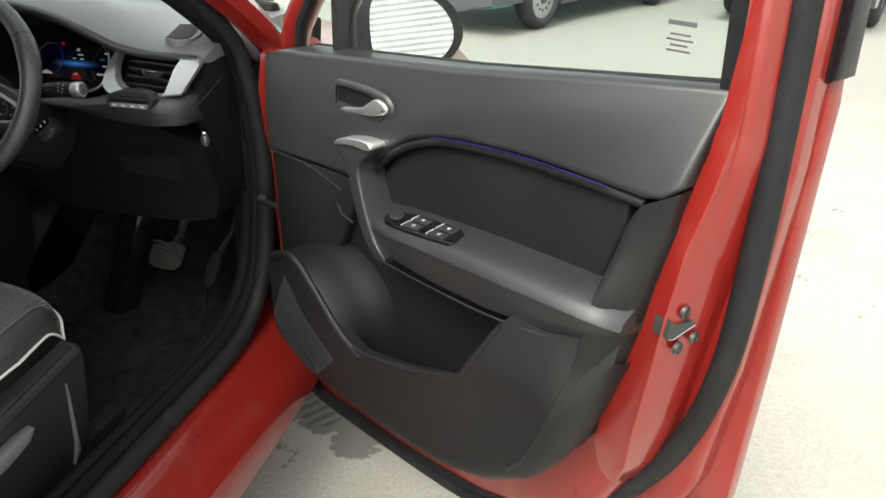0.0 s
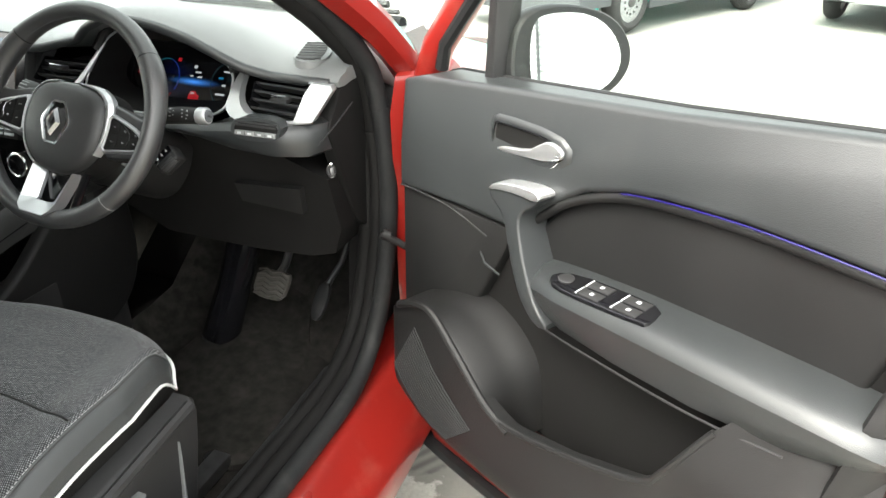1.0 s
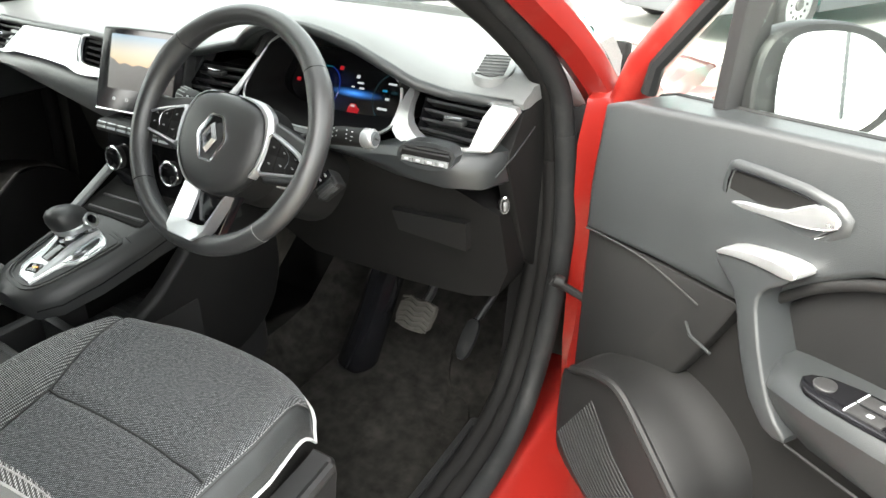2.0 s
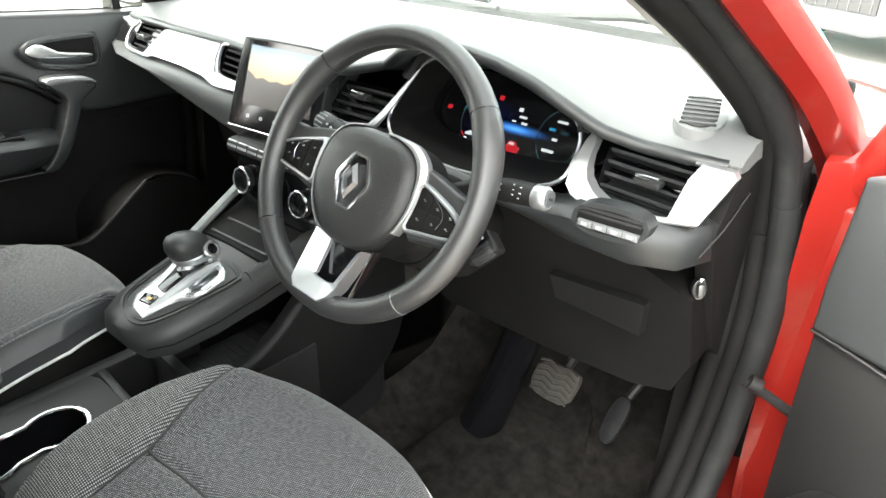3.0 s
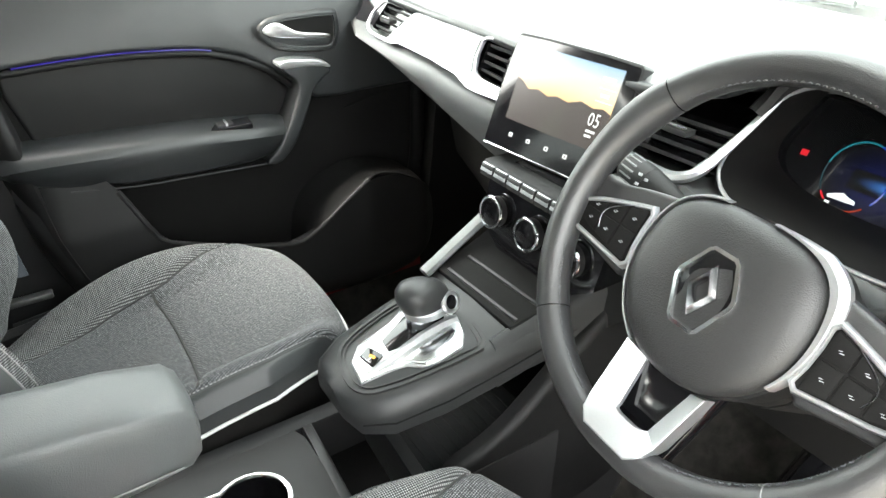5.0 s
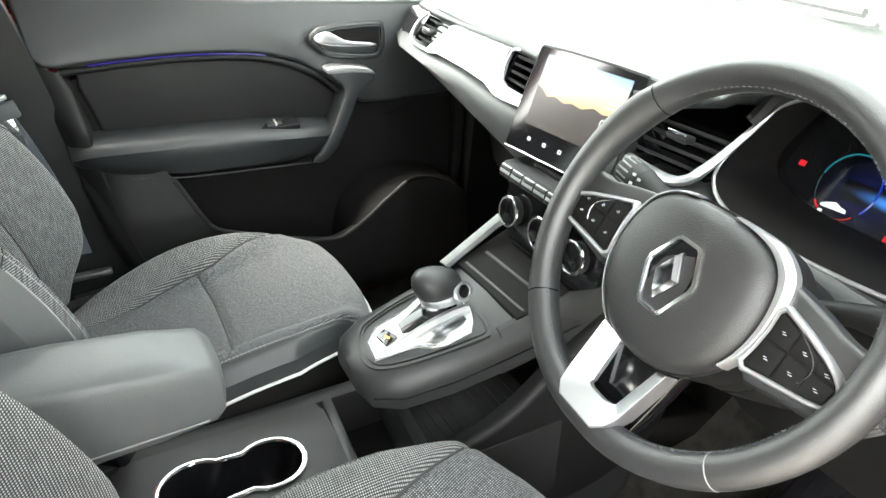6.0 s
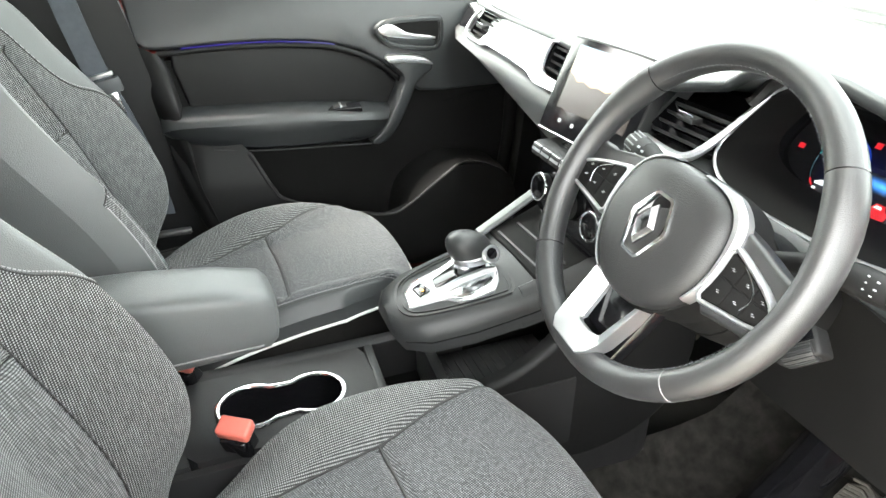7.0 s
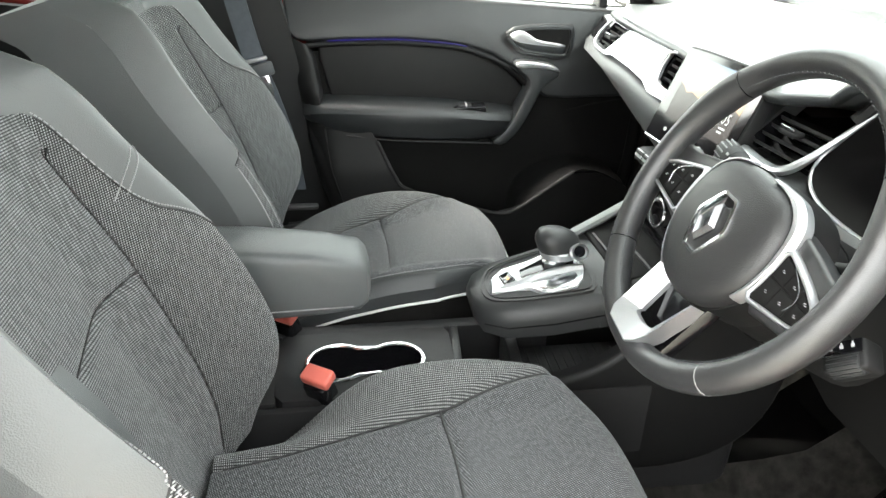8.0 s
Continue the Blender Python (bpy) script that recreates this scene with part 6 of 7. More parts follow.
    part("arm", sweep([(0.06, -0.02, -0.10), (0.11, -0.035, -0.092), (0.14, -0.040, -0.087)], 0.010, 10), LOWER, ap)
    for k in range(3):
        part("mark", rbox((0.0036, 0.0032, 0.0012), m @ pose(-0.0072, -0.0105 + 0.0105 * k, 0.0145), 0.0004), INK, ap)
        part("mark_stem", rbox((0.0030, 0.0012, 0.0012), m @ pose(-0.0098, -0.0105 + 0.0105 * k, 0.0145), 0.0003), INK, ap)



steering()


# ---- pedals and column shaft ----
def pedals():
    b = thing("brake_pedal", "wide brake pedal with a worn ribbed rubber pad", "pedal", "pedals", m=pose(0.432, 0.402, 0.494, 58, 0, -4))
    o = chaikin([(-0.050, -0.030), (-0.046, 0.030), (0.040, 0.034), (0.048, 0.020), (0.040, -0.036), (-0.02, -0.040)], 1)
    part("pad", slab(o, -0.012, 0.0, ident, 0.004), PEDAL, b)
    for k in range(6):
        y = -0.028 + k * 0.0115
        part("rib", sweep([(-0.042, y - 0.003, 0.001), (-0.021, y + 0.004, 0.002), (0.0, y - 0.003, 0.002), (0.021, y + 0.004, 0.002), (0.040, y - 0.003, 0.001)], 0.0028, 6), PEDAL, b)
    part("arm", sweep([(0, 0.0, -0.012), (0, 0.05, -0.04), (0, 0.16, -0.05), (0, 0.30, -0.02)], 0.010, 8), METALDARK, b)
    a = thing("accelerator_pedal", "narrow black accelerator pedal hung by the sill", "pedal", "pedals", m=pose(0.556, 0.410, 0.468, 60, 0, -6))
    part("pad", slab(chaikin([(-0.016, -0.046), (-0.020, 0.0), (-0.010, 0.046), (0.018, 0.046), (0.020, 0.0), (0.010, -0.048)], 1), -0.010, 0.0, ident, 0.004), RUBBER, a)
    part("arm", sweep([(0, 0.03, -0.010), (0.01, 0.10, -0.04), (0.02, 0.2, -0.03)], 0.008, 8), PLASTIC, a)
    c = thing("column_tube", "glossy black steering shaft cover running to the floor", "steering column")
    part("tube", sweep([(0.358, 0.44, 0.62), (0.330, 0.400, 0.48), (0.298, 0.358, 0.335)], [0.040, 0.040, 0.046], 20), GLOSS, c)
    part("boot", sweep([(0.300, 0.360, 0.335), (0.295, 0.358, 0.312)], [0.048, 0.056], 18), RUBBER, c)


pedals()


# ---- centre console ----
def console():
    k = thing("centre_console", "raised dark grey gear console with a bright selector plate", "centre console")
    st = [(-0.178, 0.035, 0.700, 0.025), (-0.165, 0.062, 0.708, 0.045), (-0.13, 0.082, 0.716, 0.055), (-0.06, 0.094, 0.730, 0.060), (0.02, 0.101, 0.748, 0.062), (0.10, 0.108, 0.770, 0.066), (0.18, 0.115, 0.80, 0.08)]
    rings = []
    for y, w, z, h in st:
        cx = -0.022
        sec = [(-w, z - h), (-w - 0.004, z - h * 0.5), (-w, z - 0.012), (-w + 0.014, z), (0, z + 0.004), (w - 0.014, z), (w, z - 0.012), (w + 0.004, z - h * 0.5), (w, z - h)]
        rings.append([V(cx + x, y, zz) for x, zz in sec])
    part("body", loft(rings), CONSOLE, k, "dark grey padded console body")
    f = lambda a, b, n: V(-0.022 + a, b, 0.7225 + (b + 0.1) * 0.205 + n)
    o = chaikin([(-0.034, -0.150), (0.036, -0.163), (0.062, -0.130), (0.082, -0.030), (0.084, 0.014), (-0.062, 0.014), (-0.070, -0.040), (-0.056, -0.120)], 2)
    part("groove", frame_slab(inset(o, -0.004), inset(o, 0.0005), -0.002, 0.0030, f), PLASTIC, k)
    part("inner_groove", frame_slab(inset(o, 0.0045), inset(o, 0.0065), -0.002, 0.0030, f), PLASTIC, k)
    pl = [(0.033, -0.149), (-0.008, -0.143), (-0.030, -0.122), (-0.038, -0.070), (-0.050, -0.042), (-0.042, -0.012), (-0.010, 0.004), (0.024, 0.004), (0.050, -0.006), (0.068, -0.020), (0.069, -0.058), (0.062, -0.076), (0.046, -0.090), (0.040, -0.106)]
    part("selector_plate", slab(pl, -0.004, 0.005, f, 0.002), SILVER, k, "satin silver selector plate")
    part("plate_rim", sweep([f(a, b, 0.0052) for a, b in inset(pl, 0.003)], 0.0011, 6, closed=True), CHROME, k)
    part("selector_slot", slab([(-0.014, -0.094), (0.010, -0.097), (0.016, -0.074), (0.014, -0.012), (-0.006, -0.004), (-0.034, -0.016), (-0.036, -0.044), (-0.024, -0.070)], 0.0, 0.0062, f, 0.001), GLOSS, k)
    part("side_inlay", slab([(0.036, -0.088), (0.030, -0.050), (0.030, -0.012), (0.042, -0.012), (0.060, -0.024), (0.061, -0.058), (0.056, -0.072)], 0.0, 0.0062, f, 0.001), SATIN, k, "dark satin inlay beside the lever")
    part("parking_button", slab([(-0.008, -0.130), (-0.016, -0.1140), (-0.013, -0.1125), (0.0100, -0.1055), (0.0130, -0.1065), (0.0205, -0.1245), (0.018, -0.1265)], 0.0, 0.0075, f, 0.0015), GLOSS, k, "small black parking button with an amber mark")
    part("button_mark", slab([(0.000, -0.1180), (0.009, -0.1155), (0.010, -0.1185), (0.001, -0.1210)], 0.007, 0.0082, f), AMBERGLOW, k)
    part("button_mark", slab([(0.004, -0.1205), (0.006, -0.1200), (0.008, -0.1250), (0.006, -0.1255)], 0.007, 0.0082, f), INK, k)
    part("button_line", slab([(-0.004, -0.1285), (0.012, -0.1262), (0.012, -0.1250), (-0.004, -0.1273)], 0.007, 0.0082, f), INK, k)
    part("shine_bar", loft([[f(a - 0.0050, b, 0.003), f(a - 0.0025, b, n), f(a + 0.0025, b, n - 0.001), f(a + 0.0065, b, 0.003)] for a, b, n in ((0.0255, -0.134, 0.0070), (0.0225, -0.10, 0.010), (0.0185, -0.056, 0.014), (0.0180, -0.020, 0.014), (0.020, 0.002, 0.011))]), SILVER, k)
    part("body_seam", sweep([(-0.022 + w + 0.0035, y, z - h * 0.62) for y, w, z, h in st[1:]], 0.0014, 6), DEEP, k)
    ft = lambda a, b, n: V(-0.022 + a, b, interp(b, [0.02, 0.10, 0.18], [0.748, 0.770, 0.800]) + 0.005 + n)
    part("tray", slab([(-0.088, 0.040), (0.0, 0.040), (0.088, 0.040), (0.094, 0.10), (0.098, 0.178), (0.0, 0.178), (-0.098, 0.178), (-0.094, 0.10)], -0.012, 0.002, ft, 0.002), DEEP, k, "black tray ahead of the gear lever")
    for b_ in (0.046, 0.082):
        part("tray_edge", slab([(-0.070, b_), (0.084, b_ + 0.004), (0.084, b_ + 0.0085), (-0.070, b_ + 0.0045)], 0, 0.005, ft, 0.001), CONSOLE, k)
    # struts rising to the dash
    part("strut", sweep([(-0.112, 0.02, 0.755), (-0.118, 0.08, 0.785), (-0.120, 0.16, 0.83)], 0.011, 8, 0.7), PADTOP, k)
    part("flank", loft([[V(0.064 + dx, y, z), V(0.074 + dx, y, z + 0.007), V(0.084 + dx, y, z + 0.004), V(0.092 + dx, y, z - 0.012), V(0.094 + dx, y, z - h), V(0.066 + dx, y, z - h)] for dx, y, z, h in ((-0.014, 0.012, 0.742, 0.058), (-0.011, 0.06, 0.757, 0.062), (-0.004, 0.11, 0.773, 0.068), (0.008, 0.17, 0.797, 0.085), (0.022, 0.24, 0.835, 0.12))]), CONSOLE, k, "dark grey flank rising to the dash", 50)
    part("side_wall", slab(chaikin([(-0.10, 0.60), (0.0, 0.62), (0.10, 0.70), (0.22, 0.80), (0.34, 0.80), (0.34, 0.40), (-0.10, 0.40)], 3), 0.085, 0.112, lambda a, b, n: V(n, a, b), 0.012, 4), LOWER, k)
    part("side_wall", slab(chaikin([(-0.10, 0.60), (0.0, 0.62), (0.10, 0.66), (0.34, 0.70), (0.34, 0.40), (-0.10, 0.40)], 1), -0.13, -0.105, lambda a, b, n: V(n, a, b), 0.008), DEEP, k)
    # gear lever
    g = thing("gear_lever", "stubby leather gear knob with a chrome collar", "gear lever", m=pose(-0.026, -0.034, 0.711, 10, 0, 0) @ Matrix.Scale(1.22, 4))
    part("neck", loft([[V(x * k, 0.006 + y * k * 1.05 - (0.04 - z) * 0.2, z) for x, y in chaikin([(-0.013, -0.019), (0.013, -0.019), (0.013, 0.019), (-0.013, 0.019)], 1)] for k, z in ((1.2, 0.0), (1.0, 0.012), (0.88, 0.026), (0.95, 0.046))]), SATIN, g, "satin grey lever neck")
    kn = [(0.0185, 0.043), (0.0215, 0.0455), (0.0240, 0.052), (0.0250, 0.060), (0.0238, 0.068), (0.0195, 0.0755), (0.0125, 0.080), (0.005, 0.0815)]
    # the leather top leans forward and narrows towards the button at its front
    rings = [[V(r * 0.92 * math.cos(t) * (1 - 0.16 * math.sin(t)), 0.010 + r * 1.22 * math.sin(t) + (0.045 - z) * 0.04, z - 0.16 * r * math.sin(t) * 2 * (1 if z > 0.05 else 0.55)) for t in (j / 24 * math.tau for j in range(24))] for r, z in kn]
    part("knob", loft(rings), CONSOLE, g, "dark leather knob")
    part("collar", loft([[V(r * 0.94 * math.cos(t) * (1 - 0.16 * math.sin(t)), 0.0135 + r * 1.24 * math.sin(t), z - 0.176 * r * math.sin(t)) for t in (j / 28 * math.tau for j in range(28))] for r, z in ((0.0190, 0.0385), (0.0236, 0.0400), (0.0250, 0.0485), (0.0225, 0.0510))]), SILVER, g, "bright silver collar")
    part("side_badge", ring(0.0112, 0.0030, pose(0.0160, 0.0325, 0.0475, -38, 58, 0) @ Matrix.Diagonal((0.85, 1.35, 1, 1)), 24), SILVER, g)
    part("release_button", disc(0.0108, 0.006, pose(0.0150, 0.0317, 0.0470, -38, 58, 0) @ Matrix.Diagonal((0.8, 1.3, 1, 1)), 0.001), GLOSS, g)
    # lower console with cup holders
    lc = thing("lower_console", "low black console with two chrome-rimmed cup holders", "console")
    def cup_outline(r):
        pts = []
        for (cy, rr, a0, a1) in ((-0.305, r * 0.92, -40, 220), (-0.400, r, 140, 400)):
            for t in np.linspace(a0, a1, 18):
                pts.append((0.012 + rr * 0.95 * math.cos(radians(t)), cy + rr * math.sin(radians(t))))
        return pts
    co = cup_outline(0.050)
    big = []
    for a, b in co:
        d = V(a - 0.012, b + 0.352)
        s = min(0.088 / max(abs(d.x), 1e-6), 0.145 / max(abs(d.y), 1e-6))
        big.append((0.012 + d.x * s, -0.352 + d.y * s))
    g2 = lambda a, b, n: V(a, b, n)
    part("top_plate", frame_slab(big, co, 0.575, 0.598, g2), PLASTIC, lc)
    part("cup_rim", sweep([(a, b, 0.600) for a, b in co], 0.0040, 8, 0.8, True), CHROME, lc, "chrome cup holder rim")
    part("cup_well", loft([[V(a, b, 0.597) for a, b in co], [V(0.012 + (a - 0.012) * 0.9, -0.352 + (b + 0.352) * 0.92, 0.53) for a, b in co], [V(0.012 + (a - 0.012) * 0.8, -0.352 + (b + 0.352) * 0.88, 0.525) for a, b in co], [V(0.012 + (a - 0.012) * 0.05, -0.352 + (b + 0.352) * 0.05, 0.524) for a, b in co]], caps=False), GLOSS, lc)
    part("rail", slab([(-0.105, -0.56), (-0.076, -0.56), (-0.076, -0.02), (-0.105, -0.02)], 0.45, 0.598, g2, 0.006), PLASTIC, lc)
    part("rail", slab([(0.100, -0.56), (0.115, -0.56), (0.115, 0.10), (0.100, 0.10)], 0.45, 0.590, g2, 0.004), PLASTIC, lc)
    part("bin_floor", slab([(-0.08, -0.20), (0.10, -0.20), (0.10, 0.30), (-0.08, 0.30)], 0.49, 0.520, g2), DEEP, lc)
    for y0, y1, zt_ in ((-0.215, -0.200, 0.599), (-0.120, -0.100, 0.597)):
        part("bin_bridge", slab([(-0.078, y0 + 0.012), (0.100, y0), (0.100, y1), (-0.078, y1 + 0.012)], 0.52, zt_, g2, 0.004), CONSOLE, lc, "dark grey divider of the console bins")
    part("bin_frame", slab([(0.086, -0.205), (0.1, -0.205), (0.1, 0.10), (0.086, 0.10)], 0.52, 0.596, g2, 0.004), CONSOLE, lc)
    mat_ = [(-0.070, -0.085), (0.082, -0.095), (0.082, 0.12), (-0.070, 0.12)]
    part("bin_mat", slab(mat_, 0.52, 0.548, g2, 0.004), RUBBER, lc, "ribbed rubber mat in the front bin")
    for k in range(12):
        part("mat_rib", rbox((0.14, 0.004, 0.003), pose(0.006, -0.080 + 0.016 * k, 0.549), 0.001), RUBBER, lc)
    part("rear_plate", slab([(-0.078, -0.56), (0.10, -0.56), (0.10, -0.495), (-0.078, -0.495)], 0.52, 0.596, g2, 0.004), PLASTIC, lc)
    # armrest
    ar = thing("armrest", "grey padded centre armrest between the seats", "armrest")
    rings = []
    for y, w, zt_, zb in ((-0.342, 0.030, 0.762, 0.720), (-0.347, 0.046, 0.778, 0.706), (-0.360, 0.052, 0.790, 0.697), (-0.42, 0.055, 0.803, 0.692), (-0.52, 0.057, 0.815, 0.690), (-0.66, 0.057, 0.822, 0.69)):
        sec = chaikin([(-w + 0.012, zb), (-w, zb + 0.016), (-w, zt_ - 0.014), (-w + 0.014, zt_), (w - 0.014, zt_), (w, zt_ - 0.014), (w, zb + 0.016), (w - 0.012, zb)], 2)
        rings.append([V(-0.030 + x, y, z) for x, z in sec])
    part("pad", loft(rings), VINYL, ar)
    part("seam", sweep([(-0.030 + 0.0562, y, z) for y, z in ((-0.37, 0.715), (-0.5, 0.712), (-0.62, 0.712))], 0.0012, 5), STITCH, ar)


console()


# ---- seats ----
def seat(cx, out, label):
    """out: +1 or -1, the side of the door."""
    s = thing("front_seat", label, "car seat", "front seats")
    H = 0.235
    EDGE = 0.90
    VT, wide = (0.42, 1.0) if cx > 0 else (0.47, 1.08)
    seam_u = lambda v: -min(wide * interp(v, [0.0, 0.1, 0.4, 0.62, 0.84, 1.0], [0.88, 0.80, 0.61, 0.557, 0.46, 0.42]), EDGE)
    # cushion as a grid of height values
    def top(u, v):
        # u across -1..1, v front 0 .. back 1
        x = cx + H * u * (1 - (0.10 if cx > 0 else 0.17) * max(0, 0.25 - v) / 0.25 * abs(u) ** 3)
        yf = (-0.022 if cx > 0 else -0.052) - 0.062 * abs(u) ** 2.6
        y = yf + (-0.56 - yf) * v
        zc = 0.668 - 0.045 * v if cx > 0 else interp(v, [0, 0.1, 0.25, 0.47, 0.7, 1], [0.662, 0.650, 0.630, 0.606, 0.590, 0.580])
        nose = max(0, 0.10 - v) / 0.10
        crest = eased(y, [-0.56, -0.46, -0.40, -0.347, -0.284, -0.213, -0.12, -0.055, -0.02], [0.50, 0.575, 0.640, 0.677, 0.690, 0.692, 0.682, 0.668, 0.650], 0.03)
        if cx < 0:
            crest = eased(y, [-0.56, -0.46, -0.40, -0.30, -0.213, -0.12, -0.055, -0.02], [0.600, 0.640, 0.660, 0.680, 0.690, 0.682, 0.668, 0.650], 0.03)
        if u * out > 0:
            crest = lerp(zc, crest, 0.45) if cx > 0 else eased(y, [-0.56, -0.46, -0.37, -0.31, -0.25, -0.17, -0.10, -0.05], [0.540, 0.604, 0.643, 0.658, 0.662, 0.654, 0.640, 0.625], 0.03)
        s_ = min(1, max(0, abs(u) - 0.50) / 0.36)
        s_ = s_ * s_ * (3 - 2 * s_)
        z = zc + (crest - zc) * s_
        z -= 0.035 * nose ** 2.2
        edge = max(0, abs(u) - 0.84) / 0.16
        z -= 0.034 * edge ** 2
        # seams
        us_ = seam_u(v)
        z -= 0.008 * math.exp(-((u - us_) / 0.024) ** 2)
        z -= 0.008 * math.exp(-((v - VT) / 0.013) ** 2) * (1 if us_ < u < 0.88 else 0)
        z -= 0.003 * math.exp(-((abs(u) - 0.91) / 0.014) ** 2)
        return V(x, y, z)
    NU, NV = 90, 80
    us = [-1 + 2 * i / NU for i in range(NU + 1)]
    vs = [j / NV for j in range(NV + 1)]
    def grid(lo, hi, n=40):
        return loft([[top(lerp(lo(v), hi(v), k / n), v) for k in range(n + 1)] for v in vs], closed=False)
    lo_, hi_ = (lambda v: -EDGE), (lambda v: EDGE)
    a = part("cushion_side_panel", grid(lo_, seam_u, 16), CLOTH, s, "woven charcoal and grey cloth side panel")
    planar_uv(a, (1, 0, 0), (0, 1, 0))
    a = part("cushion_cloth", grid(seam_u, hi_, 80), CLOTHB, s, "mottled charcoal cloth cushion middle")
    planar_uv(a, (0.94, 0.34, 0), (-0.34, 0.94, 0))
    for sgn in (-1, 1):
        part("cushion_bolster", grid(hi_, (lambda v: 1.0), 10) if sgn > 0 else grid((lambda v: -1.0), lo_, 10), EDGEVINYL, s, "dark grey vinyl cushion edge")
        line = [top(sgn * EDGE, v) for v in vs[::4]]
        for p, q in zip(line, line[1:]):
            for k in range(4):
                c0 = p.lerp(q, k / 4 + 0.05)
                c1 = p.lerp(q, k / 4 + 0.20)
                part("stitch", sweep([c0 + V(0, 0, 0.0008), c1 + V(0, 0, 0.0008)], 0.0009, 4), STITCH, s)
        part("edge_seam", sweep([top(sgn * (EDGE + 0.012), v) + V(0, 0, 0.0002) for v in vs[::2]], 0.0010, 5), DARKINK, s)
    part("cushion_seam", sweep([top(seam_u(v), v) + V(0, 0, 0.0012) for v in vs[6::3]], 0.0020, 5), DARKINK, s)
    part("cushion_seam", sweep([top(lerp(seam_u(VT), 0.88, k / 40), VT) + V(0, 0, 0.0012) for k in range(41)], 0.0020, 5), DARKINK, s)
    # front and sides down to the base
    ring_ = [top(-1.0, v) for v in vs[::-1]] + [top(u, 0.0) for u in us[1:]] + [top(1.0, v) for v in vs[1:]]
    low1 = [V(cx + (p.x - cx) * 1.0, p.y + 0.007 * (1 if abs(p.x - cx) < 0.2 else 0.5), p.z - 0.026) for p in ring_]
    low2 = [V(cx + (p.x - cx) * 0.985, p.y * 1.0 - 0.012, p.z - 0.10) for p in ring_]
    low3 = [V(cx + (p.x - cx) * 0.94, p.y - 0.03, 0.47) for p in ring_]
    part("cushion_side", loft([ring_, low1], closed=False), EDGEVINYL, s)
    part("cushion_skirt", loft([low1, low2, low3], closed=False), SKIRT, s, "black cloth cushion skirt below the piping")
    part("piping", sweep([p + V((p.x - cx) * 0.012, 0.001, 0.001) for p in low1[::2]], 0.0027, 8), PIPING, s, "white piping round the cushion")
    # base and side shield
    part("base", rbox((0.40, 0.42, 0.16), pose(cx, -0.33, 0.40), 0.02), PLASTIC, s)
    sh = chaikin([(-0.13, 0.59), (-0.10, 0.60), (-0.095, 0.55), (-0.14, 0.36), (-0.20, 0.34), (-0.58, 0.34), (-0.62, 0.48), (-0.60, 0.545), (-0.35, 0.575)], 1)
    part("side_shield", slab(sh, 0.235, 0.272, lambda p, q, n: V(cx + out * n, p, q), 0.010, 3), PLASTIC, s, "black plastic seat side shield")
    part("shield_ridge", sweep([(cx + out * 0.272, -0.115, 0.588), (cx + out * 0.276, -0.30, 0.566), (cx + out * 0.276, -0.52, 0.545)], 0.010, 8), PLASTIC, s)
    part("height_lever", slab(chaikin([(-0.27, 0.50), (-0.24, 0.535), (-0.40, 0.515), (-0.43, 0.49)], 1), 0.272, 0.290, lambda p, q, n: V(cx + out * n, p, q), 0.004), PADTOP, s, "grey seat height lever")
    part("shield_fin", slab([(-0.155, 0.545), (-0.165, 0.40), (-0.185, 0.38), (-0.17, 0.42)], 0.26, 0.279, lambda p, q, n: V(cx + out * n, p, q), 0.002), PADTOP, s)
    for x in (-0.19, 0.19):
        part("rail", rbox((0.04, 0.62, 0.03), pose(cx + x, -0.28, 0.315), 0.004), METALDARK, s)
    # backrest
    B0, BU = V(cx, -0.575, 0.575), V(0, -0.30, 0.954).normalized()
    BF = V(0, 0.954, 0.30).normalized()
    SEAM = 2 / 3
    def back(u, v):
        w_ = v * 0.60
        hw = 0.238 - 0.055 * max(0, v - 0.55) ** 1.3 / 0.45 ** 1.3
        tip = eased(w_, [0, 0.045, 0.113, 0.2, 0.3, 0.37, 0.43, 0.54, 0.6], [0.03, 0.10, 0.145, 0.150, 0.138, 0.118, 0.10, 0.08, 0.04], 0.045)
        k_ = min(1, max(0, abs(u) - 0.42) / 0.50)
        bol = tip * k_ * k_ * (1.6 - 0.6 * k_) * (1.28 if cx > 0 and u > 0 else 1.0)
        edge = max(0, abs(u) - 0.82) / 0.18
        d = 0.010 + bol * 1.08 - 0.075 * edge ** 2.4
        d += 0.016 * math.exp(-((v - 0.20) / 0.16) ** 2) * max(0, 1 - abs(u) / 0.6)
        d -= 0.008 * math.exp(-((abs(u) - SEAM) / 0.020) ** 2) * (1 if v < 0.80 else 0)
        if abs(u) < SEAM:
            d -= 0.007 * math.exp(-((v - (0.455 + 0.09 * abs(u))) / 0.012) ** 2)
        d -= 0.030 * max(0, v - 0.92) / 0.08
        return B0 + V(hw * u, 0, 0) + BU * w_ + BF * d
    def shoulder(u):
        # upper edge of the cloth, as v
        return eased(abs(u), [0, 0.60, 0.70, 0.735, 0.76, 0.80, 0.86, 0.92, 1.0], [0.88, 0.88, 0.865, 0.80, 0.68, 0.615, 0.575, 0.52, 0.45], 0.02)
    NU, NV = 120, 80
    bu, bv = [-1 + 2 * i / NU for i in range(NU + 1)], [j / NV for j in range(NV + 1)]
    def bgrid(u0, u1, lo, hi, n=70):
        uu = [u for u in bu if u0 - 1e-6 <= u <= u1 + 1e-6]
        return loft([[back(u, lerp(lo(u), hi(u), k / n)) for u in uu] for k in range(n + 1)], closed=False)
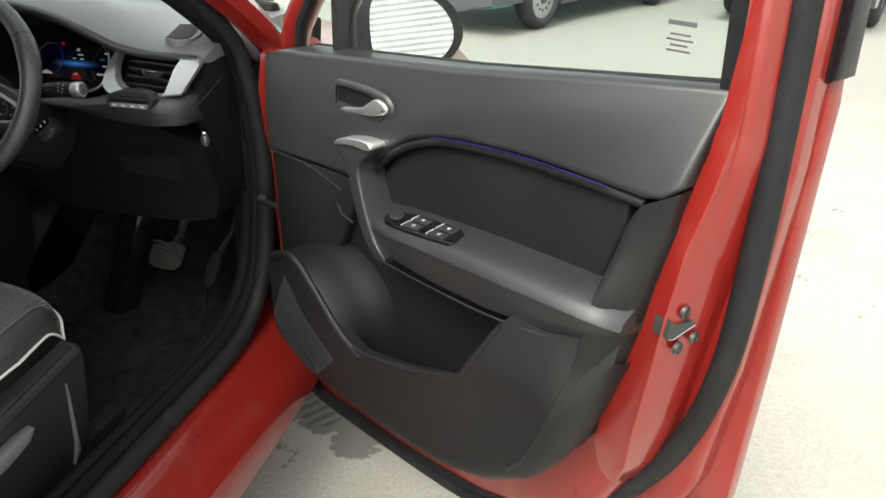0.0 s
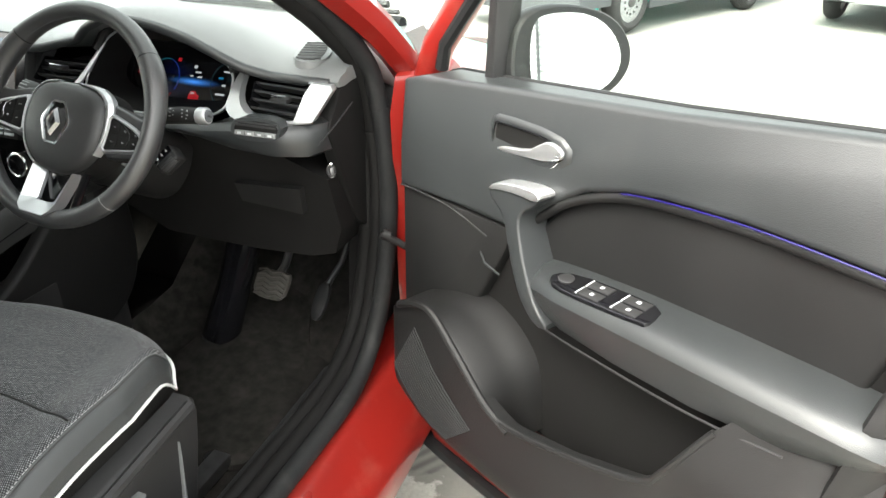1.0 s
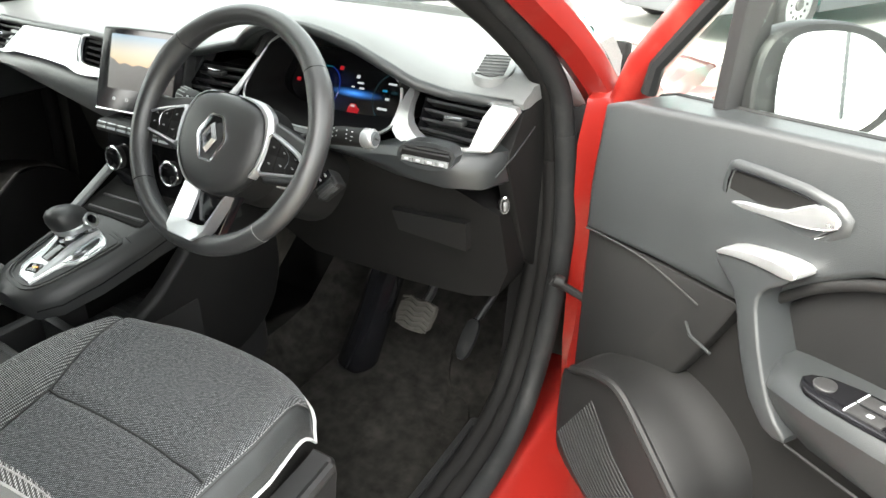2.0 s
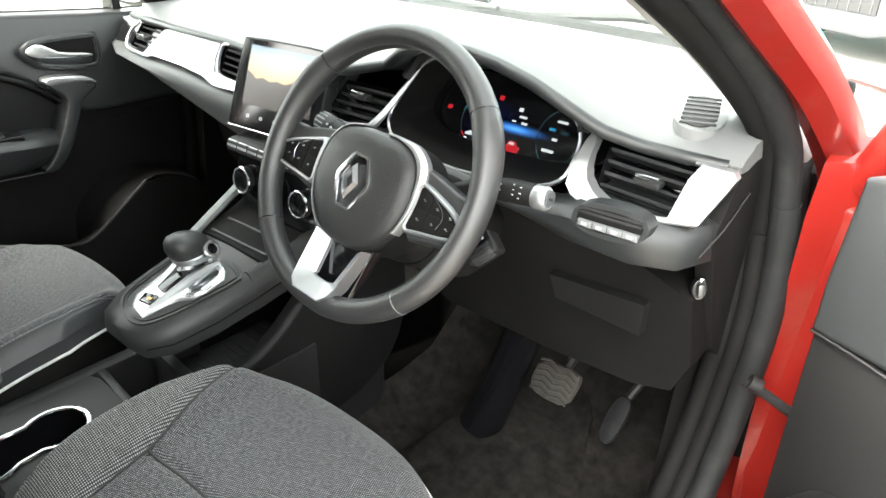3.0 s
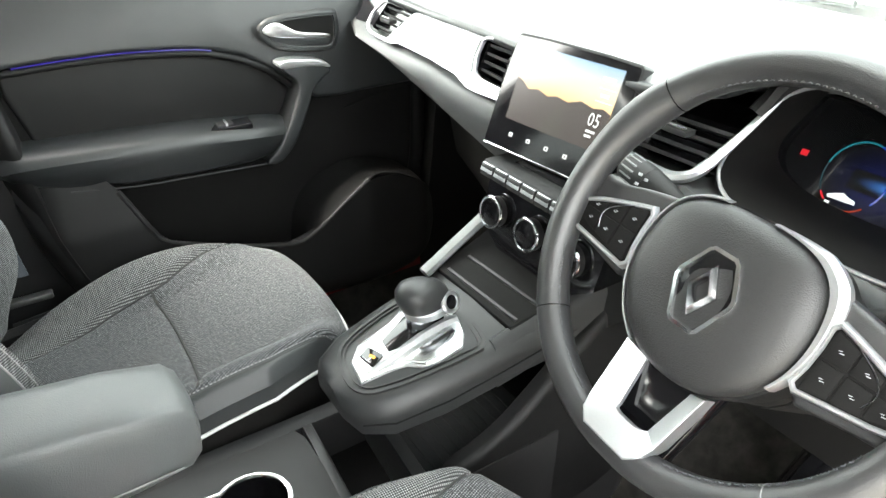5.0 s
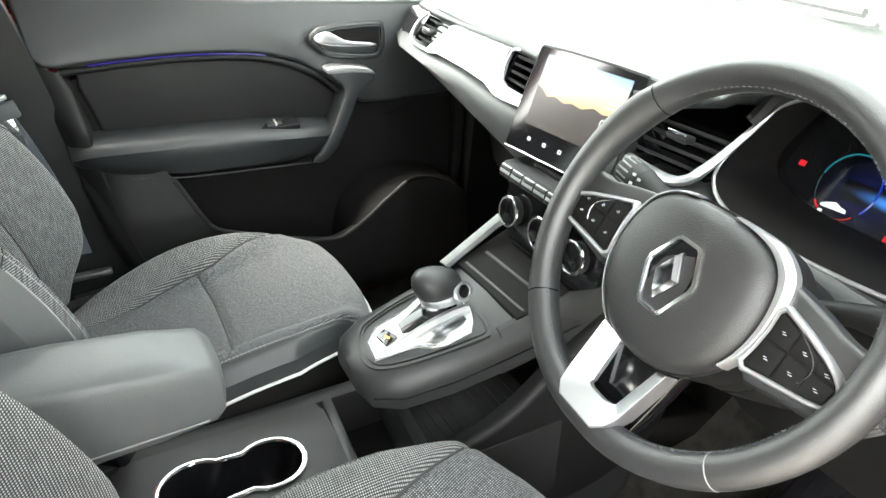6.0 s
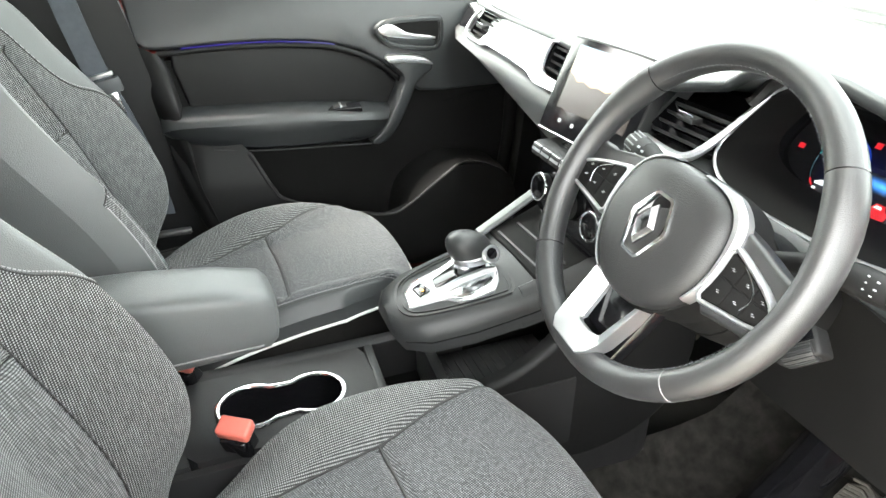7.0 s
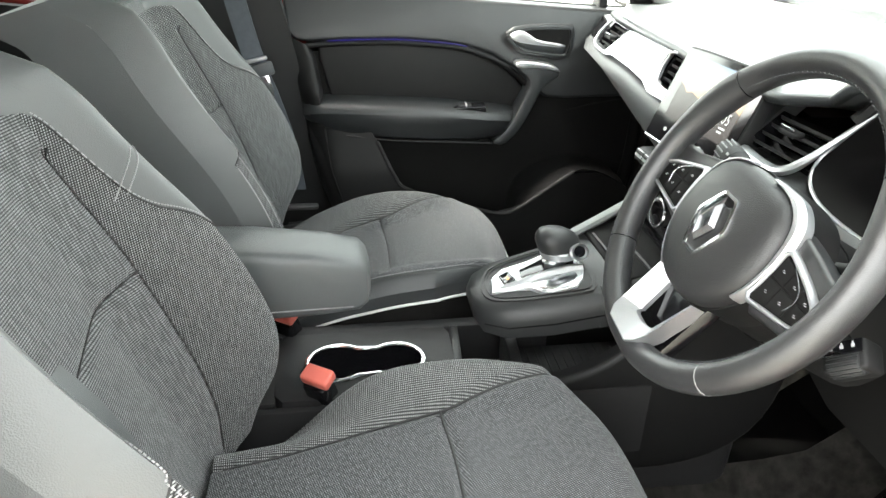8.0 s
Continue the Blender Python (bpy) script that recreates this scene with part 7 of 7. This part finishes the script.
    zero, one, seam_v = (lambda u: 0.0), (lambda u: 1.0), (lambda u: 0.455 + 0.09 * abs(u))
    c = part("back_centre", bgrid(-SEAM, SEAM, zero, seam_v), RIBBED, s, "grey ribbed cloth lower back panel")
    planar_uv(c, (0.0, -0.30, 0.954), (1, 0, 0))
    c = part("back_panel", bgrid(-SEAM, SEAM, seam_v, shoulder), CLOTH if out < 0 else RIBBED, s, "grey woven cloth upper back panel")
    planar_uv(c, (0.0, -0.30, 0.954), (1, 0, 0))
    for sgn in (-1, 1):
        e0, e1 = (SEAM, 0.95) if sgn > 0 else (-0.95, -SEAM)
        c = part("back_bolster", bgrid(e0, e1, zero, shoulder), CLOTH if cx > 0 else RIBBED, s, "woven grey cloth side bolster")
        planar_uv(c, (0.0, -0.30, 0.954), (0.6 * sgn, 0.8, 0))
        part("back_edge", bgrid(0.95, 1.0, zero, shoulder) if sgn > 0 else bgrid(-1.0, -0.95, zero, shoulder), VINYL, s)
        part("back_seam", sweep([back(sgn * 0.95, v) + BF * 0.001 for v in np.linspace(0.02, 0.485, 30)], 0.0014, 5), STITCH, s)
        part("shoulder_seam", sweep([back(sgn * u, shoulder(u)) + BF * 0.0006 for u in np.linspace(0.70, 0.95, 24)], 0.0012, 5), DARKINK, s)
        line = [back(sgn * u, shoulder(u) + 0.008) + BF * 0.001 for u in np.linspace(0.70, 0.93, 45)]
        line += [back(sgn * 0.93, v) + BF * 0.001 for v in np.linspace(0.50, 0.16, 50)]
        for p, q in zip(line, line[1:]):
            part("stitch", sweep([p.lerp(q, 0.12), p.lerp(q, 0.78)], 0.0010, 4), STITCH, s)
        for du in (-0.020, 0.020) if sgn < 0 < cx else ():
            part("shoulder_stitch", sweep([back(sgn * (0.765 + du + 2.0 * (v - 0.67)), v) + BF * 0.001 for v in np.linspace(0.66, 0.735, 12)], 0.0009, 5), STITCH, s)
        part("bolster_seam", sweep([back(sgn * SEAM, v) + BF * 0.002 for v in np.linspace(0.03, 0.80, 50)], 0.0011, 5), DARKINK, s)
    part("panel_seam", sweep([back(u, seam_v(u)) + BF * 0.001 for u in np.linspace(-SEAM, SEAM, 50)], 0.0011, 5), DARKINK, s)
    part("back_shoulder", bgrid(-1.0, 1.0, shoulder, one), VINYL, s, "grey vinyl shoulders of the backrest")
    rim_ = [back(-1.0, v) for v in bv] + [back(u, 1.0) for u in bu[1:]] + [back(1.0, v) for v in bv[::-1][1:]]
    r2 = [p - BF * 0.06 for p in rim_]
    r3 = [cxp + (p - cxp) * 0.96 - BF * 0.11 for p in rim_ for cxp in [V(cx, p.y, p.z)]]
    part("back_shell", loft([rim_, r2, r3, [V(cx, p.y, p.z) for p in r3]], closed=False), VINYL, s)
    # head restraint
    hc = B0 + BU * 0.70 - BF * 0.02
    rings = []
    for h, w, d in ((-0.085, 0.07, 0.025), (-0.075, 0.105, 0.042), (0.0, 0.125, 0.050), (0.07, 0.115, 0.046), (0.09, 0.08, 0.03)):
        sec = chaikin([(-w, -d), (w, -d), (w, d), (-w, d)], 3)
        rings.append([hc + V(x, 0, 0) + BU * h + BF * y for x, y in sec])
    part("head_restraint", loft(rings), VINYL, s, "grey vinyl head restraint")
    for x in (-0.05, 0.05):
        part("restraint_post", sweep([hc + V(x, 0, 0) - BU * 0.16, hc + V(x, 0, 0) - BU * 0.05], 0.006, 8), CHROME, s)


seat(0.350, 1, "charcoal cloth driver seat with grey vinyl edges and white piping")
seat(-0.352, -1, "charcoal cloth passenger seat with grey vinyl edges and white piping")


# ---- belts and buckles ----
def belts():
    for x, y, label in ((0.092, -0.428, "red-buttoned seat belt buckle beside the driver cushion"), (-0.088, -0.490, "red-buttoned seat belt buckle under the armrest")):
        b = thing("belt_buckle", label, "buckle", "belt buckles", m=pose(x, y, 0.620, 20, 0, 56) @ Matrix.Scale(1.2, 4))
        part("body", rbox((0.034, 0.026, 0.075), pose(0, 0, -0.03), 0.005), GLOSS, b)
        part("button", rbox((0.040, 0.024, 0.016), pose(0, 0.004, 0.013), 0.004, 3), BUCKLE, b, "red release button")
        part("stem", sweep([(0, 0, -0.06), (0, -0.02, -0.14)], 0.009, 8), PLASTIC, b)
    sb = thing("seat_belt", "blue-grey belt hanging down the far centre pillar", "seat belt")
    def strap(pts, w):
        rings = []
        for p in pts:
            rings.append([V(*p) + V(0.003, -w, 0), V(*p) + V(0.003, w, 0), V(*p) + V(-0.001, w, 0), V(*p) + V(-0.001, -w, 0)])
        return loft(rings)
    part("webbing", strap(spline([(-0.640, -0.630, 1.30), (-0.655, -0.588, 1.05), (-0.657, -0.560, 0.927), (-0.655, -0.540, 0.865), (-0.648, -0.513, 0.765), (-0.635, -0.495, 0.64)], 4), 0.023), BELT, sb)
    part("tongue", rbox((0.012, 0.064, 0.03), pose(-0.652, -0.556, 0.922, 12), 0.004), GREYPAINT, sb)
    part("tongue_plate", rbox((0.005, 0.03, 0.05), pose(-0.650, -0.545, 0.885, 12), 0.002), CHROME, sb)
    part("stop", rbox((0.010, 0.052, 0.008), pose(-0.650, -0.562, 0.945, 12), 0.002), SILVER, sb)
    part("anchor", rbox((0.02, 0.08, 0.012), pose(-0.62, -0.485, 0.60), 0.004), METALDARK, sb)


belts()


# ---- vehicles in the yard ----
def road_wheel(parent, x, y, r, w, holes=True):
    part("tyre", ring(r - 0.075, 0.075, pose(x, y, r, 0, 90, 0) @ Matrix.Diagonal((1, 1, w / 0.15, 1)), 40, 12), TYRE, parent)
    part("rim", disc(r - 0.105, w * 0.75, pose(x, y, r, 0, 90, 0), 0.015, 36), STEEL, parent)
    if holes:
        for k in range(12):
            a = k / 12 * math.tau
            for sx in (-1, 1):
                part("vent_hole", disc(0.014, 0.01, pose(x + sx * w * 0.376, y + 0.125 * math.cos(a), r + 0.125 * math.sin(a), 0, 90, 0), 0, 10), DARKINK, parent)
    part("hub", disc(0.06, w * 0.9, pose(x, y, r, 0, 90, 0), 0.012, 18), METALDARK, parent)


def van():
    d = V(-0.447, -0.894, 0)
    yaw = math.degrees(math.atan2(-d.x, d.y))
    v = thing("van", "grey and teal delivery van with steel wheels parked in the yard", "van", m=pose(0.45, 7.0, 0, 0, 0, yaw))
    # local: y forward, left side (-x) towards the camera
    for x in (0.0, 1.62):
        for y in (0.0, -2.75):
            road_wheel(v, x if x else 0.0, y, 0.33, 0.21)
    prof = [(0.80, 0.28), (0.88, 0.45), (0.84, 0.85), (0.55, 1.10), (0.05, 1.25), (-0.55, 1.95), (-0.9, 2.05), (-3.9, 2.05), (-4.0, 1.9), (-4.02, 0.35), (-3.2, 0.30), (-3.14, 0.55), (-2.95, 0.75), (-2.75, 0.79), (-2.55, 0.75), (-2.36, 0.55), (-2.30, 0.30), (-0.46, 0.28), (-0.42, 0.52), (-0.22, 0.74), (0.0, 0.78), (0.22, 0.74), (0.42, 0.52), (0.46, 0.28)]
    part("body", slab(prof, 0.0, 1.62, lambda a, b, n: V(n, a, b), 0.03), TEAL, v)
    part("side_band", slab([(-0.48, 0.42), (-0.48, 1.15), (-2.28, 1.15), (-2.28, 0.42)], -0.012, 0.0, lambda a, b, n: V(n, a, b), 0.0), TEAL, v, "teal painted side band")
    part("bumper", slab(chaikin([(-0.1, 0.22), (-0.1, 0.62), (1.72, 0.62), (1.72, 0.22)], 1), 0.40, 0.93, lambda a, b, n: V(a, n, b), 0.04), GREYPAINT, v, "unpainted grey bumper")
    part("side_skirt", slab([(-0.46, 0.22), (-0.46, 0.42), (-2.3, 0.42), (-2.3, 0.24)], -0.02, 0.05, lambda a, b, n: V(n, a, b), 0.01), GREYPAINT, v, "dark grey sill")
    part("grille", slab([(0.3, 0.42), (0.3, 0.58), (1.3, 0.58), (1.3, 0.42)], 0.93, 0.945, lambda a, b, n: V(a, n, b), 0.0), DARKINK, v)
    for k in range(9):
        part("grille_bar", rbox((0.012, 0.012, 0.16), pose(0.35 + 0.11 * k, 0.947, 0.50), 0.003), GREYPAINT, v)
    part("headlamp", slab([(0.02, 0.72), (0.05, 0.95), (0.32, 0.92), (0.30, 0.72)], 0.70, 0.84, lambda a, b, n: V(a, n, b), 0.02), CHROME, v)
    part("windscreen", slab([(0.15, 1.30), (1.47, 1.30), (1.40, 1.92), (0.22, 1.92)], 0, 0.01, lambda a, b, n: V(a, 0.06 - (b - 1.25) * 0.87 + n, b)), GLOSS, v)
    part("side_window", slab([(-0.2, 1.25), (-0.65, 1.80), (-1.35, 1.80), (-1.35, 1.25)], -0.010, 0.0, lambda a, b, n: V(n, a, b)), GLOSS, v)


van()


def parked_car(m, paint, label):
    c = thing("parked_car", label, "car", "parked cars", m=m)
    for x in (-0.78, 0.78):
        for y in (0.0, -2.65):
            road_wheel(c, x, y, 0.32, 0.2, False)
    prof = [(0.84, 0.30), (0.88, 0.55), (0.80, 0.78), (0.3, 0.95), (-0.35, 1.02), (-1.0, 1.48), (-1.6, 1.55), (-2.8, 1.50), (-3.35, 1.05), (-3.45, 0.75), (-3.40, 0.30), (-3.05, 0.28), (-2.98, 0.55), (-2.65, 0.70), (-2.32, 0.55), (-2.26, 0.27), (-0.40, 0.27), (-0.34, 0.55), (0.0, 0.70), (0.34, 0.55), (0.40, 0.28)]
    part("body", slab(prof, -0.86, 0.86, lambda a, b, n: V(n, a, b), 0.06, 3), paint, c)
    part("grille", slab(chaikin([(-0.42, 0.45), (-0.48, 0.70), (0.48, 0.70), (0.42, 0.45)], 1), 0.86, 0.895, lambda a, b, n: V(a, n, b), 0.01), DARKINK, c)
    for k in range(7):
        part("grille_bar", rbox((0.86, 0.012, 0.010), pose(0, 0.90, 0.475 + 0.034 * k), 0.002), GREYPAINT, c)
    part("bumper_blade", sweep([(-0.70, 0.86, 0.36), (-0.4, 0.915, 0.33), (0.4, 0.915, 0.33), (0.70, 0.86, 0.36)], 0.025, 8), SILVER, c, "silver lower bumper blade")
    part("plate", rbox((0.5, 0.012, 0.11), pose(0, 0.925, 0.40), 0.004), LABELW, c, "white number plate with plain dark bars")
    for k in range(6):
        part("plate_bar", rbox((0.035, 0.004, 0.06), pose(-0.17 + 0.068 * k, 0.932, 0.40), 0.001), DARKINK, c)
    for s in (-1, 1):
        part("headlamp", slab(chaikin([(s * 0.52, 0.62), (s * 0.50, 0.74), (s * 0.80, 0.80), (s * 0.82, 0.66)], 1), 0.74, 0.885, lambda a, b, n: V(a, n, b), 0.02), CHROME, c)
        part("side_glass", slab([(-0.55, 1.04), (-1.05, 1.42), (-2.7, 1.44), (-3.0, 1.08)], 0.855, 0.868, lambda a, b, n, s=s: V(s * n, a, b)), GLOSS, c)
    part("windscreen", slab([(-0.66, 0), (0.66, 0), (0.58, 0.72), (-0.58, 0.72)], 0.0, 0.012, lambda a, b, n: V(a, -0.36 - b * 0.83 + n, 1.03 + b * 0.57 + n)), GLOSS, c)


parked_car(pose(3.45, 8.9, 0, 0, 0, 160), DARKPAINT, "dark car with a wide grille parked nose-on across the yard")
